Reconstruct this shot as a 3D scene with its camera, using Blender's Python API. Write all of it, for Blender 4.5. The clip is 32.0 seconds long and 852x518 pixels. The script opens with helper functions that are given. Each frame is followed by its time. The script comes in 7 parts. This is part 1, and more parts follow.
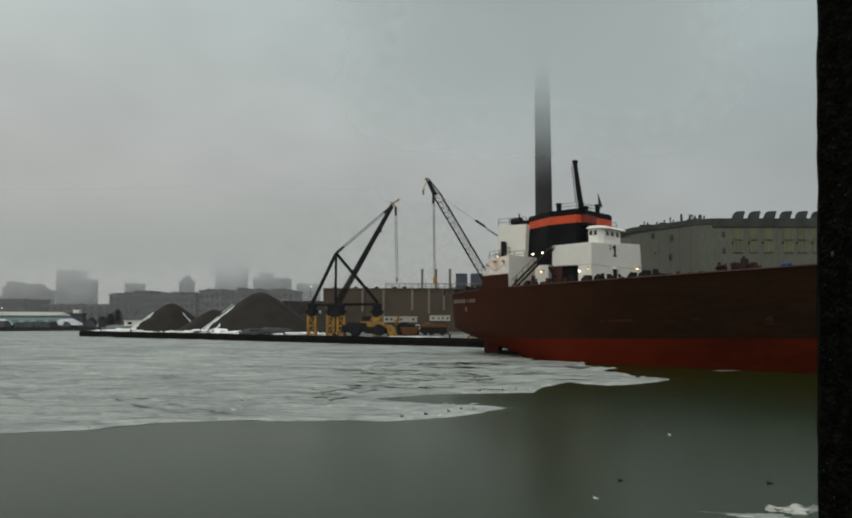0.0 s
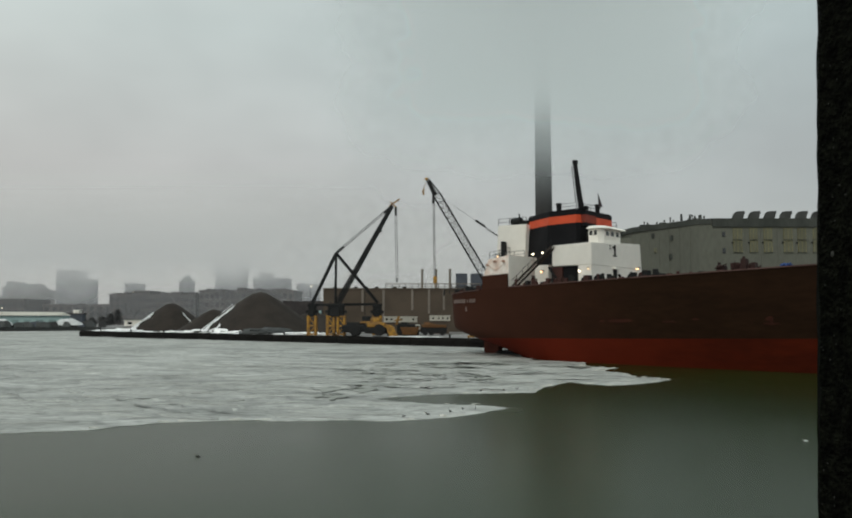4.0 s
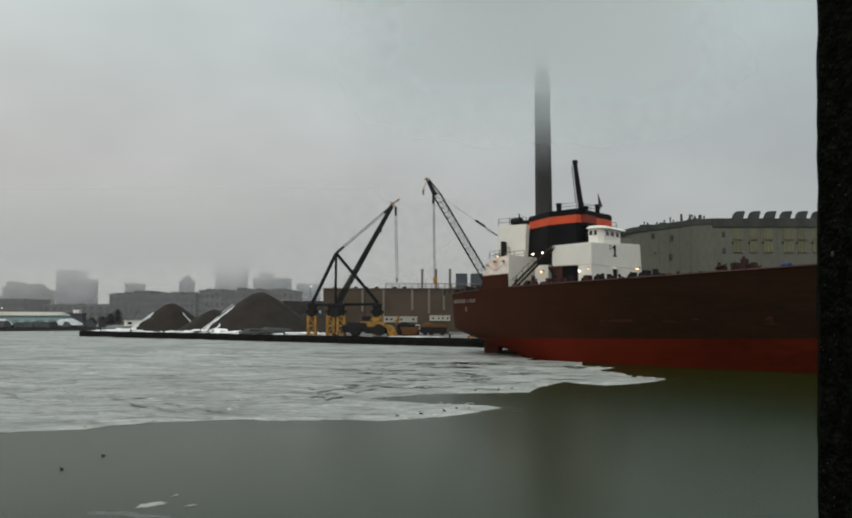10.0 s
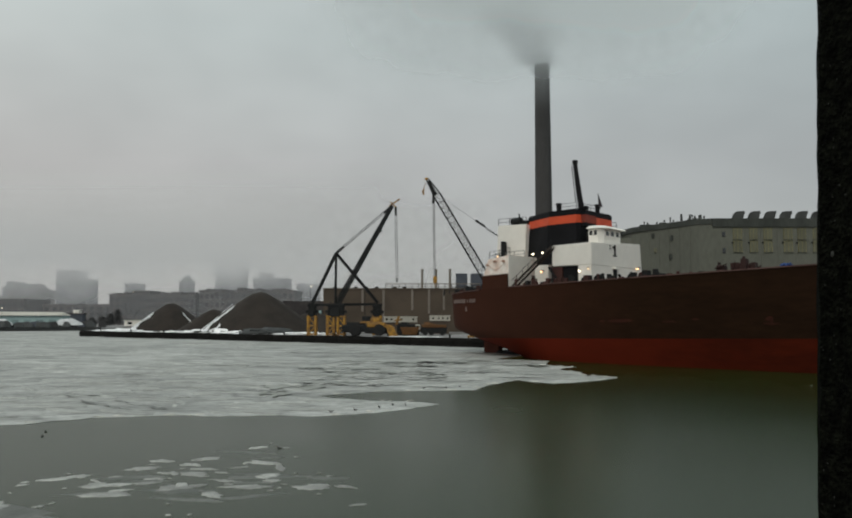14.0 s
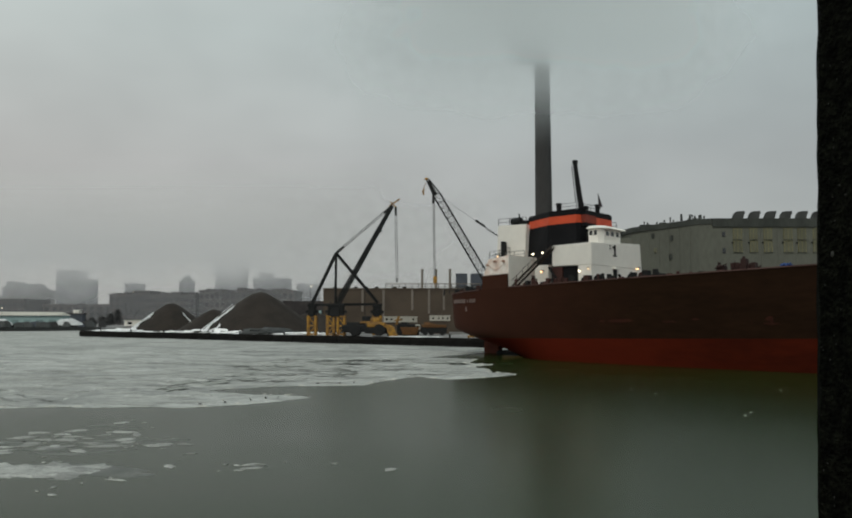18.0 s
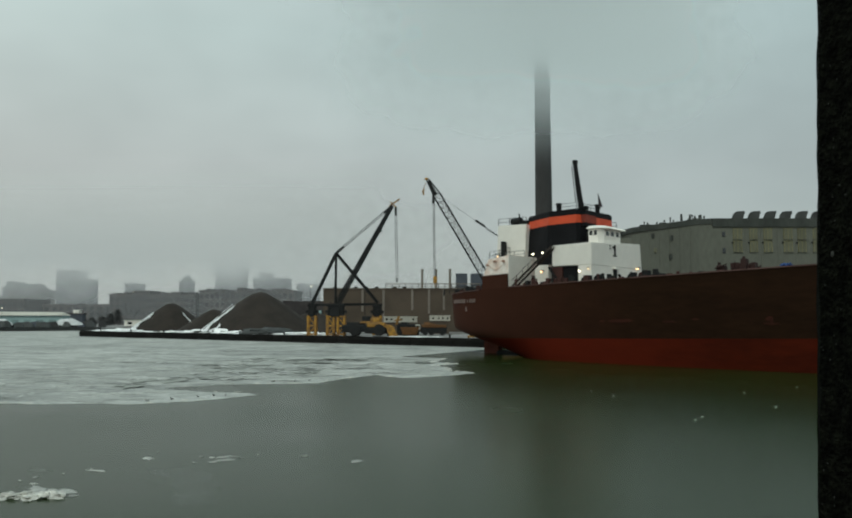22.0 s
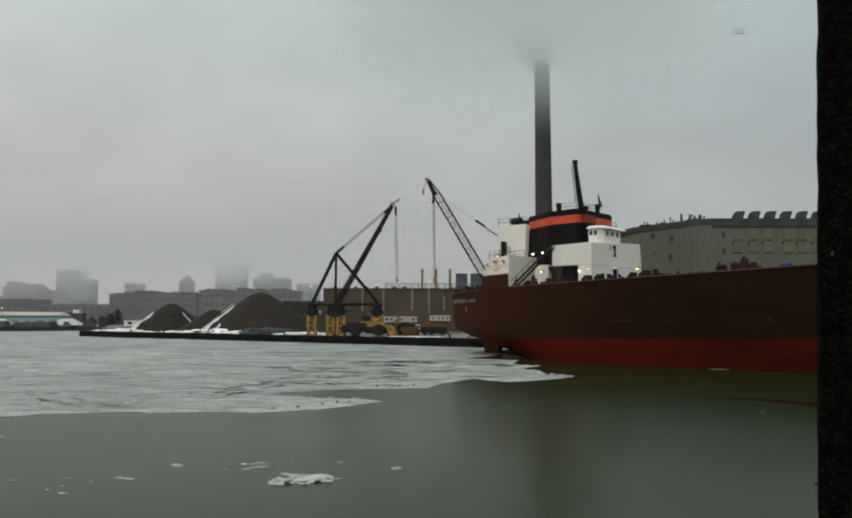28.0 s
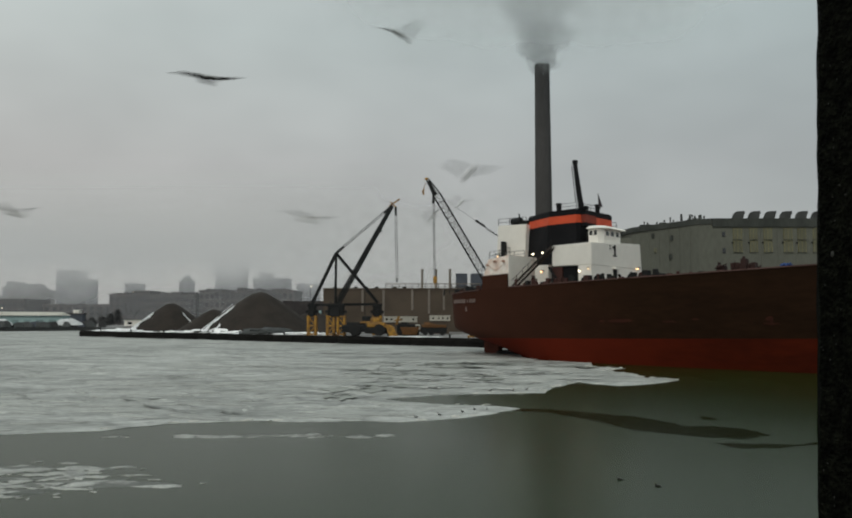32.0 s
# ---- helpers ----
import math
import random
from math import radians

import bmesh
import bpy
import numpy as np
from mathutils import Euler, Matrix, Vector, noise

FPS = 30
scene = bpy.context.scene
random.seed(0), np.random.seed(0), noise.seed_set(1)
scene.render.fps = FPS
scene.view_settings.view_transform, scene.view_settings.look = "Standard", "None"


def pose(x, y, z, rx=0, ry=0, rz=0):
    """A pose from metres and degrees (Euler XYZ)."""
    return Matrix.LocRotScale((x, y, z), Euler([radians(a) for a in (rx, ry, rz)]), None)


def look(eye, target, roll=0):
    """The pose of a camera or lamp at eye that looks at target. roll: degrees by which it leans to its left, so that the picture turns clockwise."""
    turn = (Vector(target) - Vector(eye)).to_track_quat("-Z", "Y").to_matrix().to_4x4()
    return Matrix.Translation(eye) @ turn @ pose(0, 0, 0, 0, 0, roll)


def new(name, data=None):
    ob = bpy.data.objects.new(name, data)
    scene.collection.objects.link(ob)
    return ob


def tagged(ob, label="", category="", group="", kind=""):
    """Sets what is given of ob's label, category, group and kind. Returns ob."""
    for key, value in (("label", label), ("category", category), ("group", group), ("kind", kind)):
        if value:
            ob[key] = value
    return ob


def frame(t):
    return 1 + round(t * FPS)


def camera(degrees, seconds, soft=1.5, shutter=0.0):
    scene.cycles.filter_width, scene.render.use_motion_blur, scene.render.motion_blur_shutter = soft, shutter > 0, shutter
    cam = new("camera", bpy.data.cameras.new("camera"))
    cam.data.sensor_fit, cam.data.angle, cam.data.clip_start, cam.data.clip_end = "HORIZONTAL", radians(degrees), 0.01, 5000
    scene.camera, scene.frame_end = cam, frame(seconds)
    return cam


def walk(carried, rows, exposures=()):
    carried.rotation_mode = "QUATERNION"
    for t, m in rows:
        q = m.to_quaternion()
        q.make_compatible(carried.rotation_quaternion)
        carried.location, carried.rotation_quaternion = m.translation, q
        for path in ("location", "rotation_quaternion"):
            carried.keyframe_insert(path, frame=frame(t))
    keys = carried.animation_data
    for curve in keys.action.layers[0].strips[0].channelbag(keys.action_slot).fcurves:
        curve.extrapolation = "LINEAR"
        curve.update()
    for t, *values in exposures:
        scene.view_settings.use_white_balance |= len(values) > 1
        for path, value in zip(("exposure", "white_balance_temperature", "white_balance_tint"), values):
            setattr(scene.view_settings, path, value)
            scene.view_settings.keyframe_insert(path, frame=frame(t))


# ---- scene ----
# The camera stands on a quay terrace and looks level over the harbour basin.
cam = camera(60, 32.0, soft=2.0, shutter=0.8)
CAM = pose(0, 0, 5.0, 94.55, 0, 0)
# exposure and white balance drift as the light changes
EXPOSURES = [(0, -0.22, 6590, 4.5), (1, -0.19, 6590, 4.5), (2, -0.03, 6590, 4.5), (3, 0.00, 6590, 4.5), (6, 0.07, 6600, 5.5), (7, -0.03, 6600, 4.5), (9, -0.01, 6600, 7), (11, -0.03, 6600, 7), (14, -0.11, 6600, 7),
             (17, -0.16, 6600, 5.5), (19.8, -0.13, 6590, 4.5), (20.6, -0.06, 6320, -2.6), (23.0, 0.02, 6310, -3.2), (24.0, 0.11, 6330, -2.2), (24.5, 0.03, 6600, 7.5), (25, 0.03, 6600, 8.5), (26, -0.01, 6600, 7), (28, -0.06, 6600, 6), (29, -0.09, 6600, 6), (30, -0.03, 6600, 6.5), (30.5, -0.06, 6600, 6), (31, -0.15, 6600, 6), (32, -0.16, 6600, 6)]
walk(cam, [(0, CAM), (32, CAM)], EXPOSURES)

# ---- world, sun, exposure ----
SUN_ELEV, SUN_ROT = 38.0, 200.0
world = bpy.data.worlds.new("overcast")
scene.world = world
world.use_nodes = True
wn, wl = world.node_tree.nodes, world.node_tree.links
wn.clear()
w_out, w_bg = wn.new("ShaderNodeOutputWorld"), wn.new("ShaderNodeBackground")
w_sky = wn.new("ShaderNodeTexSky")
w_sky.sky_type, w_sky.sun_disc = "NISHITA", False
w_sky.sun_elevation, w_sky.sun_rotation = radians(SUN_ELEV), radians(SUN_ROT)
w_co, w_sep = wn.new("ShaderNodeTexCoord"), wn.new("ShaderNodeSeparateXYZ")
w_ramp, w_noise, w_map = wn.new("ShaderNodeValToRGB"), wn.new("ShaderNodeTexNoise"), wn.new("ShaderNodeMapping")
w_mix, w_mul, w_rng = wn.new("ShaderNodeMixRGB"), wn.new("ShaderNodeMixRGB"), wn.new("ShaderNodeMapRange")
w_dim = wn.new("ShaderNodeMixRGB")
wl.new(w_co.outputs["Generated"], w_sep.inputs[0])
wl.new(w_sep.outputs["Z"], w_ramp.inputs[0])
stops = [(0.0, (0.365, 0.362, 0.366)), (0.09, (0.495, 0.484, 0.480)), (0.2, (0.505, 0.503, 0.504)), (0.36, (0.545, 0.59, 0.595)), (1.0, (0.72, 0.79, 0.81))]
w_ramp.color_ramp.elements[0].position, w_ramp.color_ramp.elements[1].position = 0.0, 1.0
for p, c in stops[1:-1]:
    w_ramp.color_ramp.elements.new(p)
for e, (p, c) in zip(w_ramp.color_ramp.elements, stops):
    e.position, e.color = p, (*c, 1)
wl.new(w_co.outputs["Generated"], w_map.inputs[0])
w_map.inputs["Scale"].default_value = (2.2, 2.2, 4.5)
wl.new(w_map.outputs[0], w_noise.inputs["Vector"])
w_noise.inputs["Scale"].default_value, w_noise.inputs["Detail"].default_value = 1.3, 3.0
wl.new(w_noise.outputs["Fac"], w_rng.inputs[0])
for k, v in zip((1, 2, 3, 4), (0.25, 0.75, 0.86, 1.12)):
    w_rng.inputs[k].default_value = v
w_mul.blend_type = "MULTIPLY"
w_mul.inputs[0].default_value = 1.0
# the cloud is brighter on the sun's side
w_side, w_hue, w_tilt = wn.new("ShaderNodeMapRange"), wn.new("ShaderNodeValToRGB"), wn.new("ShaderNodeMixRGB")
for k, v in zip((1, 2, 3, 4), (-0.6, 0.6, 0.0, 1.0)):
    w_side.inputs[k].default_value = v
wl.new(w_sep.outputs["X"], w_side.inputs[0])
wl.new(w_side.outputs[0], w_hue.inputs[0])
w_hue.color_ramp.elements[0].color, w_hue.color_ramp.elements[1].color = (1.10, 1.08, 1.07, 1), (0.84, 0.89, 0.91, 1)
w_tilt.blend_type = "MULTIPLY"
w_tilt.inputs[0].default_value = 1.0
wl.new(w_ramp.outputs[0], w_tilt.inputs[1])
wl.new(w_hue.outputs[0], w_tilt.inputs[2])
wl.new(w_tilt.outputs[0], w_mul.inputs[1])
wl.new(w_rng.outputs[0], w_mul.inputs[2])
# a little of the clear sky's colour comes through the cloud
w_dim.blend_type = "MULTIPLY"
w_dim.inputs[0].default_value, w_dim.inputs[2].default_value = 1.0, (0.1, 0.1, 0.1, 1)
wl.new(w_sky.outputs[0], w_dim.inputs[1])
w_mix.inputs[0].default_value = 0.06
wl.new(w_mul.outputs[0], w_mix.inputs[1])
wl.new(w_dim.outputs[0], w_mix.inputs[2])
wl.new(w_mix.outputs[0], w_bg.inputs[0])
w_bg.inputs[1].default_value = 1.0
wl.new(w_bg.outputs[0], w_out.inputs[0])

sun = new("sun", bpy.data.lights.new("sun", "SUN"))
sun.data.energy, sun.data.angle, sun.data.color = 1.2, radians(40), (1.0, 0.96, 0.9)
sun.matrix_world = look((-20, -60, 55), (0, 0, 0))
scene.view_settings.exposure = 0.0


# ---- materials ----
def material(name, color, rough=0.7, metal=0.0, scale=1.0, vary=0.25, fine=12.0, bump=0.1, second=None, stretch=(1, 1, 1), spec=0.4):
    """A surface with stains at one scale and grain at another."""
    m = bpy.data.materials.new(name)
    m.use_nodes = True
    n, l = m.node_tree.nodes, m.node_tree.links
    b = n["Principled BSDF"]
    co, mp = n.new("ShaderNodeTexCoord"), n.new("ShaderNodeMapping")
    mp.inputs["Scale"].default_value = stretch
    l.new(co.outputs["Object"], mp.inputs[0])
    big, small = n.new("ShaderNodeTexNoise"), n.new("ShaderNodeTexNoise")
    for t, s, d in ((big, scale, 5.0), (small, fine, 3.0)):
        t.inputs["Scale"].default_value, t.inputs["Detail"].default_value = s, d
        l.new(mp.outputs[0], t.inputs["Vector"])
    ramp = n.new("ShaderNodeValToRGB")
    ramp.color_ramp.elements[0].position, ramp.color_ramp.elements[1].position = 0.35, 0.65
    dark = second or tuple(c * (1 - vary) for c in color)
    ramp.color_ramp.elements[0].color, ramp.color_ramp.elements[1].color = (*dark, 1), (*color, 1)
    l.new(big.outputs["Fac"], ramp.inputs[0])
    rng = n.new("ShaderNodeMapRange")
    for k, v in zip((1, 2, 3, 4), (0.3, 0.7, 1 - vary * 0.6, 1 + vary * 0.5)):
        rng.inputs[k].default_value = v
    l.new(small.outputs["Fac"], rng.inputs[0])
    mul = n.new("ShaderNodeMixRGB")
    mul.blend_type, mul.inputs[0].default_value = "MULTIPLY", 1.0
    l.new(ramp.outputs[0], mul.inputs[1])
    l.new(rng.outputs[0], mul.inputs[2])
    info, ir = n.new("ShaderNodeObjectInfo"), n.new("ShaderNodeMapRange")
    ir.inputs[3].default_value, ir.inputs[4].default_value = 0.9, 1.08
    l.new(info.outputs["Random"], ir.inputs[0])
    mul2 = n.new("ShaderNodeMixRGB")
    mul2.blend_type, mul2.inputs[0].default_value = "MULTIPLY", 1.0
    l.new(mul.outputs[0], mul2.inputs[1])
    l.new(ir.outputs[0], mul2.inputs[2])
    l.new(mul2.outputs[0], b.inputs["Base Color"])
    b.inputs["Roughness"].default_value, b.inputs["Metallic"].default_value = rough, metal
    b.inputs["Specular IOR Level"].default_value = spec
    if bump:
        bp = n.new("ShaderNodeBump")
        bp.inputs["Strength"].default_value, bp.inputs["Distance"].default_value = bump, 0.05
        l.new(small.outputs["Fac"], bp.inputs["Height"])
        l.new(bp.outputs[0], b.inputs["Normal"])
    return m


def glow(name, color, strength):
    m = bpy.data.materials.new(name)
    m.use_nodes = True
    n, l = m.node_tree.nodes, m.node_tree.links
    n.clear()
    o, e = n.new("ShaderNodeOutputMaterial"), n.new("ShaderNodeEmission")
    e.inputs[0].default_value, e.inputs[1].default_value = (*color, 1), strength
    l.new(e.outputs[0], o.inputs[0])
    return m


def mist(name, color, low, high, most, wide=None, soft_x=60.0, scale=0.02, ragged=14.0, facing_up=0.8, floor=0.0, top=None):
    """Cloud that scatters the sky's light: thin below 'low', thick above 'high' (metres in the sheet's own space)."""
    m = bpy.data.materials.new(name)
    m.use_nodes = True
    n, l = m.node_tree.nodes, m.node_tree.links
    n.clear()
    out, mix, clear = n.new("ShaderNodeOutputMaterial"), n.new("ShaderNodeMixShader"), n.new("ShaderNodeBsdfTransparent")
    up, side, both = n.new("ShaderNodeBsdfTranslucent"), n.new("ShaderNodeBsdfDiffuse"), n.new("ShaderNodeMixShader")
    up.inputs[0].default_value = side.inputs[0].default_value = (*color, 1)
    nz = n.new("ShaderNodeCombineXYZ")
    nz.inputs[2].default_value = -1.0
    l.new(nz.outputs[0], up.inputs["Normal"])
    if facing_up == 1.0:
        # light from above reaches both sides of the cloud
        both = n.new("ShaderNodeAddShader")
        flip = n.new("ShaderNodeCombineXYZ")
        flip.inputs[2].default_value = 1.0
        l.new(flip.outputs[0], side.inputs["Normal"])
        l.new(side.outputs[0], both.inputs[0])
        l.new(up.outputs[0], both.inputs[1])
    else:
        both.inputs[0].default_value = facing_up
        l.new(side.outputs[0], both.inputs[1])
        l.new(up.outputs[0], both.inputs[2])
    co, sep, tex = n.new("ShaderNodeTexCoord"), n.new("ShaderNodeSeparateXYZ"), n.new("ShaderNodeTexNoise")
    l.new(co.outputs["Object"], sep.inputs[0])
    l.new(co.outputs["Object"], tex.inputs["Vector"])
    tex.inputs["Scale"].default_value, tex.inputs["Detail"].default_value = scale, 4.0
    off = n.new("ShaderNodeMath")
    off.operation = "MULTIPLY_ADD"
    l.new(tex.outputs["Fac"], off.inputs[0])
    off.inputs[1].default_value, off.inputs[2].default_value = ragged * 2, -ragged
    add = n.new("ShaderNodeMath")
    add.operation = "ADD"
    l.new(sep.outputs["Z"], add.inputs[0])
    l.new(off.outputs[0], add.inputs[1])
    rise = n.new("ShaderNodeMapRange")
    rise.interpolation_type = "SMOOTHSTEP"
    for k, v in zip((1, 2, 3, 4), (low, high, floor, most)):
        rise.inputs[k].default_value = v
    l.new(add.outputs[0], rise.inputs[0])
    alpha = rise.outputs[0]
    if top:
        fall = n.new("ShaderNodeMapRange")
        fall.interpolation_type = "SMOOTHSTEP"
        for k, v in zip((1, 2, 3, 4), (*top, 1.0, 0.0)):
            fall.inputs[k].default_value = v
        l.new(sep.outputs["Z"], fall.inputs[0])
        less = n.new("ShaderNodeMath")
        less.operation = "MULTIPLY"
        l.new(alpha, less.inputs[0])
        l.new(fall.outputs[0], less.inputs[1])
        alpha = less.outputs[0]
    if wide:
        ab = n.new("ShaderNodeMath")
        ab.operation = "ABSOLUTE"
        l.new(sep.outputs["X"], ab.inputs[0])
        fx = n.new("ShaderNodeMapRange")
        fx.interpolation_type = "SMOOTHSTEP"
        for k, v in zip((1, 2, 3, 4), (wide - soft_x, wide, 1.0, 0.0)):
            fx.inputs[k].default_value = v
        frayed = n.new("ShaderNodeMath")
        frayed.operation = "MULTIPLY_ADD"
        frayed.inputs[1].default_value = soft_x * 0.9
        wisp = n.new("ShaderNodeTexNoise")
        wisp.inputs["Scale"].default_value, wisp.inputs["Detail"].default_value = scale * 1.1, 2.0
        l.new(co.outputs["Object"], wisp.inputs["Vector"])
        l.new(wisp.outputs["Fac"], frayed.inputs[0])
        shift = n.new("ShaderNodeMath")
        shift.operation, shift.inputs[1].default_value = "SUBTRACT", soft_x * 0.45
        l.new(ab.outputs[0], shift.inputs[0])
        l.new(shift.outputs[0], frayed.inputs[2])
        l.new(frayed.outputs[0], fx.inputs[0])
        ml = n.new("ShaderNodeMath")
        ml.operation = "MULTIPLY"
        l.new(alpha, ml.inputs[0])
        l.new(fx.outputs[0], ml.inputs[1])
        alpha = ml.outputs[0]
    l.new(alpha, mix.inputs[0])
    l.new(clear.outputs[0], mix.inputs[1])
    l.new(both.outputs[0], mix.inputs[2])
    l.new(mix.outputs[0], out.inputs[0])
    return m


def smoke_material(name, color, most, lean, spread, shift):
    """Thin smoke that widens as it rises and leans with the wind; its own space starts at the chimney's mouth."""
    m = bpy.data.materials.new(name)
    m.use_nodes = True
    n, l = m.node_tree.nodes, m.node_tree.links
    n.clear()

    def calc(op, a, b, c=None):
        q = n.new("ShaderNodeMath")
        q.operation = op
        for k, v in enumerate((a, b, c)):
            if v is None:
                continue
            if isinstance(v, (int, float)):
                q.inputs[k].default_value = v
            else:
                l.new(v, q.inputs[k])
        return q.outputs[0]

    out, mix, clear = n.new("ShaderNodeOutputMaterial"), n.new("ShaderNodeMixShader"), n.new("ShaderNodeBsdfTransparent")
    up, nz = n.new("ShaderNodeBsdfTranslucent"), n.new("ShaderNodeCombineXYZ")
    nz.inputs[2].default_value = -1.0
    up.inputs[0].default_value = (*color, 1)
    l.new(nz.outputs[0], up.inputs["Normal"])
    co, tex, sep, mp = n.new("ShaderNodeTexCoord"), n.new("ShaderNodeTexNoise"), n.new("ShaderNodeSeparateXYZ"), n.new("ShaderNodeMapping")
    mp.inputs["Location"].default_value = (shift, 0, shift * 2)
    l.new(co.outputs["Object"], mp.inputs[0])
    l.new(mp.outputs[0], tex.inputs["Vector"])
    l.new(co.outputs["Object"], sep.inputs[0])
    tex.inputs["Scale"].default_value, tex.inputs["Detail"].default_value = 0.13, 6.0
    x, z = sep.outputs["X"], sep.outputs["Z"]
    axis = calc("MULTIPLY", z, lean)
    half = calc("MULTIPLY_ADD", z, spread, 6.2)
    away = calc("DIVIDE", calc("ABSOLUTE", calc("SUBTRACT", x, axis), 0.0), half)
    rough = calc("MULTIPLY_ADD", tex.outputs["Fac"], 2.4, -1.2)
    edge = n.new("ShaderNodeMapRange")
    edge.interpolation_type = "SMOOTHSTEP"
    for k, v in zip((1, 2, 3, 4), (0.42, 1.0, most, 0.0)):
        edge.inputs[k].default_value = v
    l.new(calc("ADD", away, rough), edge.inputs[0])
    foot = n.new("ShaderNodeMapRange")
    for k, v in zip((1, 2, 3, 4), (-5.5, 2.5, 0.0, 1.0)):
        foot.inputs[k].default_value = v
    l.new(z, foot.inputs[0])
    l.new(calc("MULTIPLY", edge.outputs[0], foot.outputs[0]), mix.inputs[0])
    side, flip, both = n.new("ShaderNodeBsdfDiffuse"), n.new("ShaderNodeCombineXYZ"), n.new("ShaderNodeAddShader")
    side.inputs[0].default_value = (*color, 1)
    flip.inputs[2].default_value = 1.0
    l.new(flip.outputs[0], side.inputs["Normal"])
    l.new(side.outputs[0], both.inputs[0])
    l.new(up.outputs[0], both.inputs[1])
    l.new(clear.outputs[0], mix.inputs[1])
    l.new(both.outputs[0], mix.inputs[2])
    l.new(mix.outputs[0], out.inputs[0])
    return m


def water_material():
    m = bpy.data.materials.new("harbour_water")
    m.use_nodes = True
    n, l = m.node_tree.nodes, m.node_tree.links
    b = n["Principled BSDF"]
    co, mp = n.new("ShaderNodeTexCoord"), n.new("ShaderNodeMapping")
    l.new(co.outputs["Object"], mp.inputs[0])
    mp.inputs["Scale"].default_value = (1, 1, 1)
    big, rip = n.new("ShaderNodeTexNoise"), n.new("ShaderNodeTexNoise")
    for t, s, d in ((big, 0.035, 4.0), (rip, 1.6, 3.0)):
        t.inputs["Scale"].default_value, t.inputs["Detail"].default_value = s, d
        l.new(mp.outputs[0], t.inputs["Vector"])
    ramp = n.new("ShaderNodeValToRGB")
    ramp.color_ramp.elements[0].position, ramp.color_ramp.elements[1].position = 0.35, 0.7
    ramp.color_ramp.elements[0].color, ramp.color_ramp.elements[1].color = (0.0098, 0.0205, 0.0042, 1), (0.0130, 0.0262, 0.0060, 1)
    l.new(big.outputs["Fac"], ramp.inputs[0])
    l.new(ramp.outputs[0], b.inputs["Base Color"])
    rr = n.new("ShaderNodeMapRange")
    for k, v in zip((1, 2, 3, 4), (0.35, 0.7, 0.21, 0.29)):
        rr.inputs[k].default_value = v
    l.new(big.outputs["Fac"], rr.inputs[0])
    l.new(rr.outputs[0], b.inputs["Roughness"])
    b.inputs["IOR"].default_value = 1.33
    b.inputs["Specular IOR Level"].default_value = 0.29
    b.inputs["Specular Tint"].default_value = (0.80, 1.0, 0.70, 1)
    bp = n.new("ShaderNodeBump")
    bp.inputs["Strength"].default_value, bp.inputs["Distance"].default_value = 0.10, 0.03
    l.new(rip.outputs["Fac"], bp.inputs["Height"])
    l.new(bp.outputs[0], b.inputs["Normal"])
    return m


def thin_film(name, color, most):
    """A skin of new ice, broken into faint patches, through which the water shows."""
    m = material(name, color, 0.5, 0, 1.2, 0.2, 5, 0.02)
    n, l = m.node_tree.nodes, m.node_tree.links
    b, out = n["Principled BSDF"], n["Material Output"]
    co, tex, span, clear, mix = (n.new("ShaderNode" + k) for k in ("TexCoord", "TexNoise", "MapRange", "BsdfTransparent", "MixShader"))
    tex.inputs["Scale"].default_value, tex.inputs["Detail"].default_value = 1.1, 5.0
    l.new(co.outputs["Object"], tex.inputs["Vector"])
    for k, v in zip((1, 2, 3, 4), (0.38, 0.66, 0.0, most)):
        span.inputs[k].default_value = v
    l.new(tex.outputs["Fac"], span.inputs[0])
    l.new(span.outputs[0], mix.inputs[0])
    l.new(clear.outputs[0], mix.inputs[1])
    l.new(b.outputs[0], mix.inputs[2])
    l.new(mix.outputs[0], out.inputs[0])
    return m


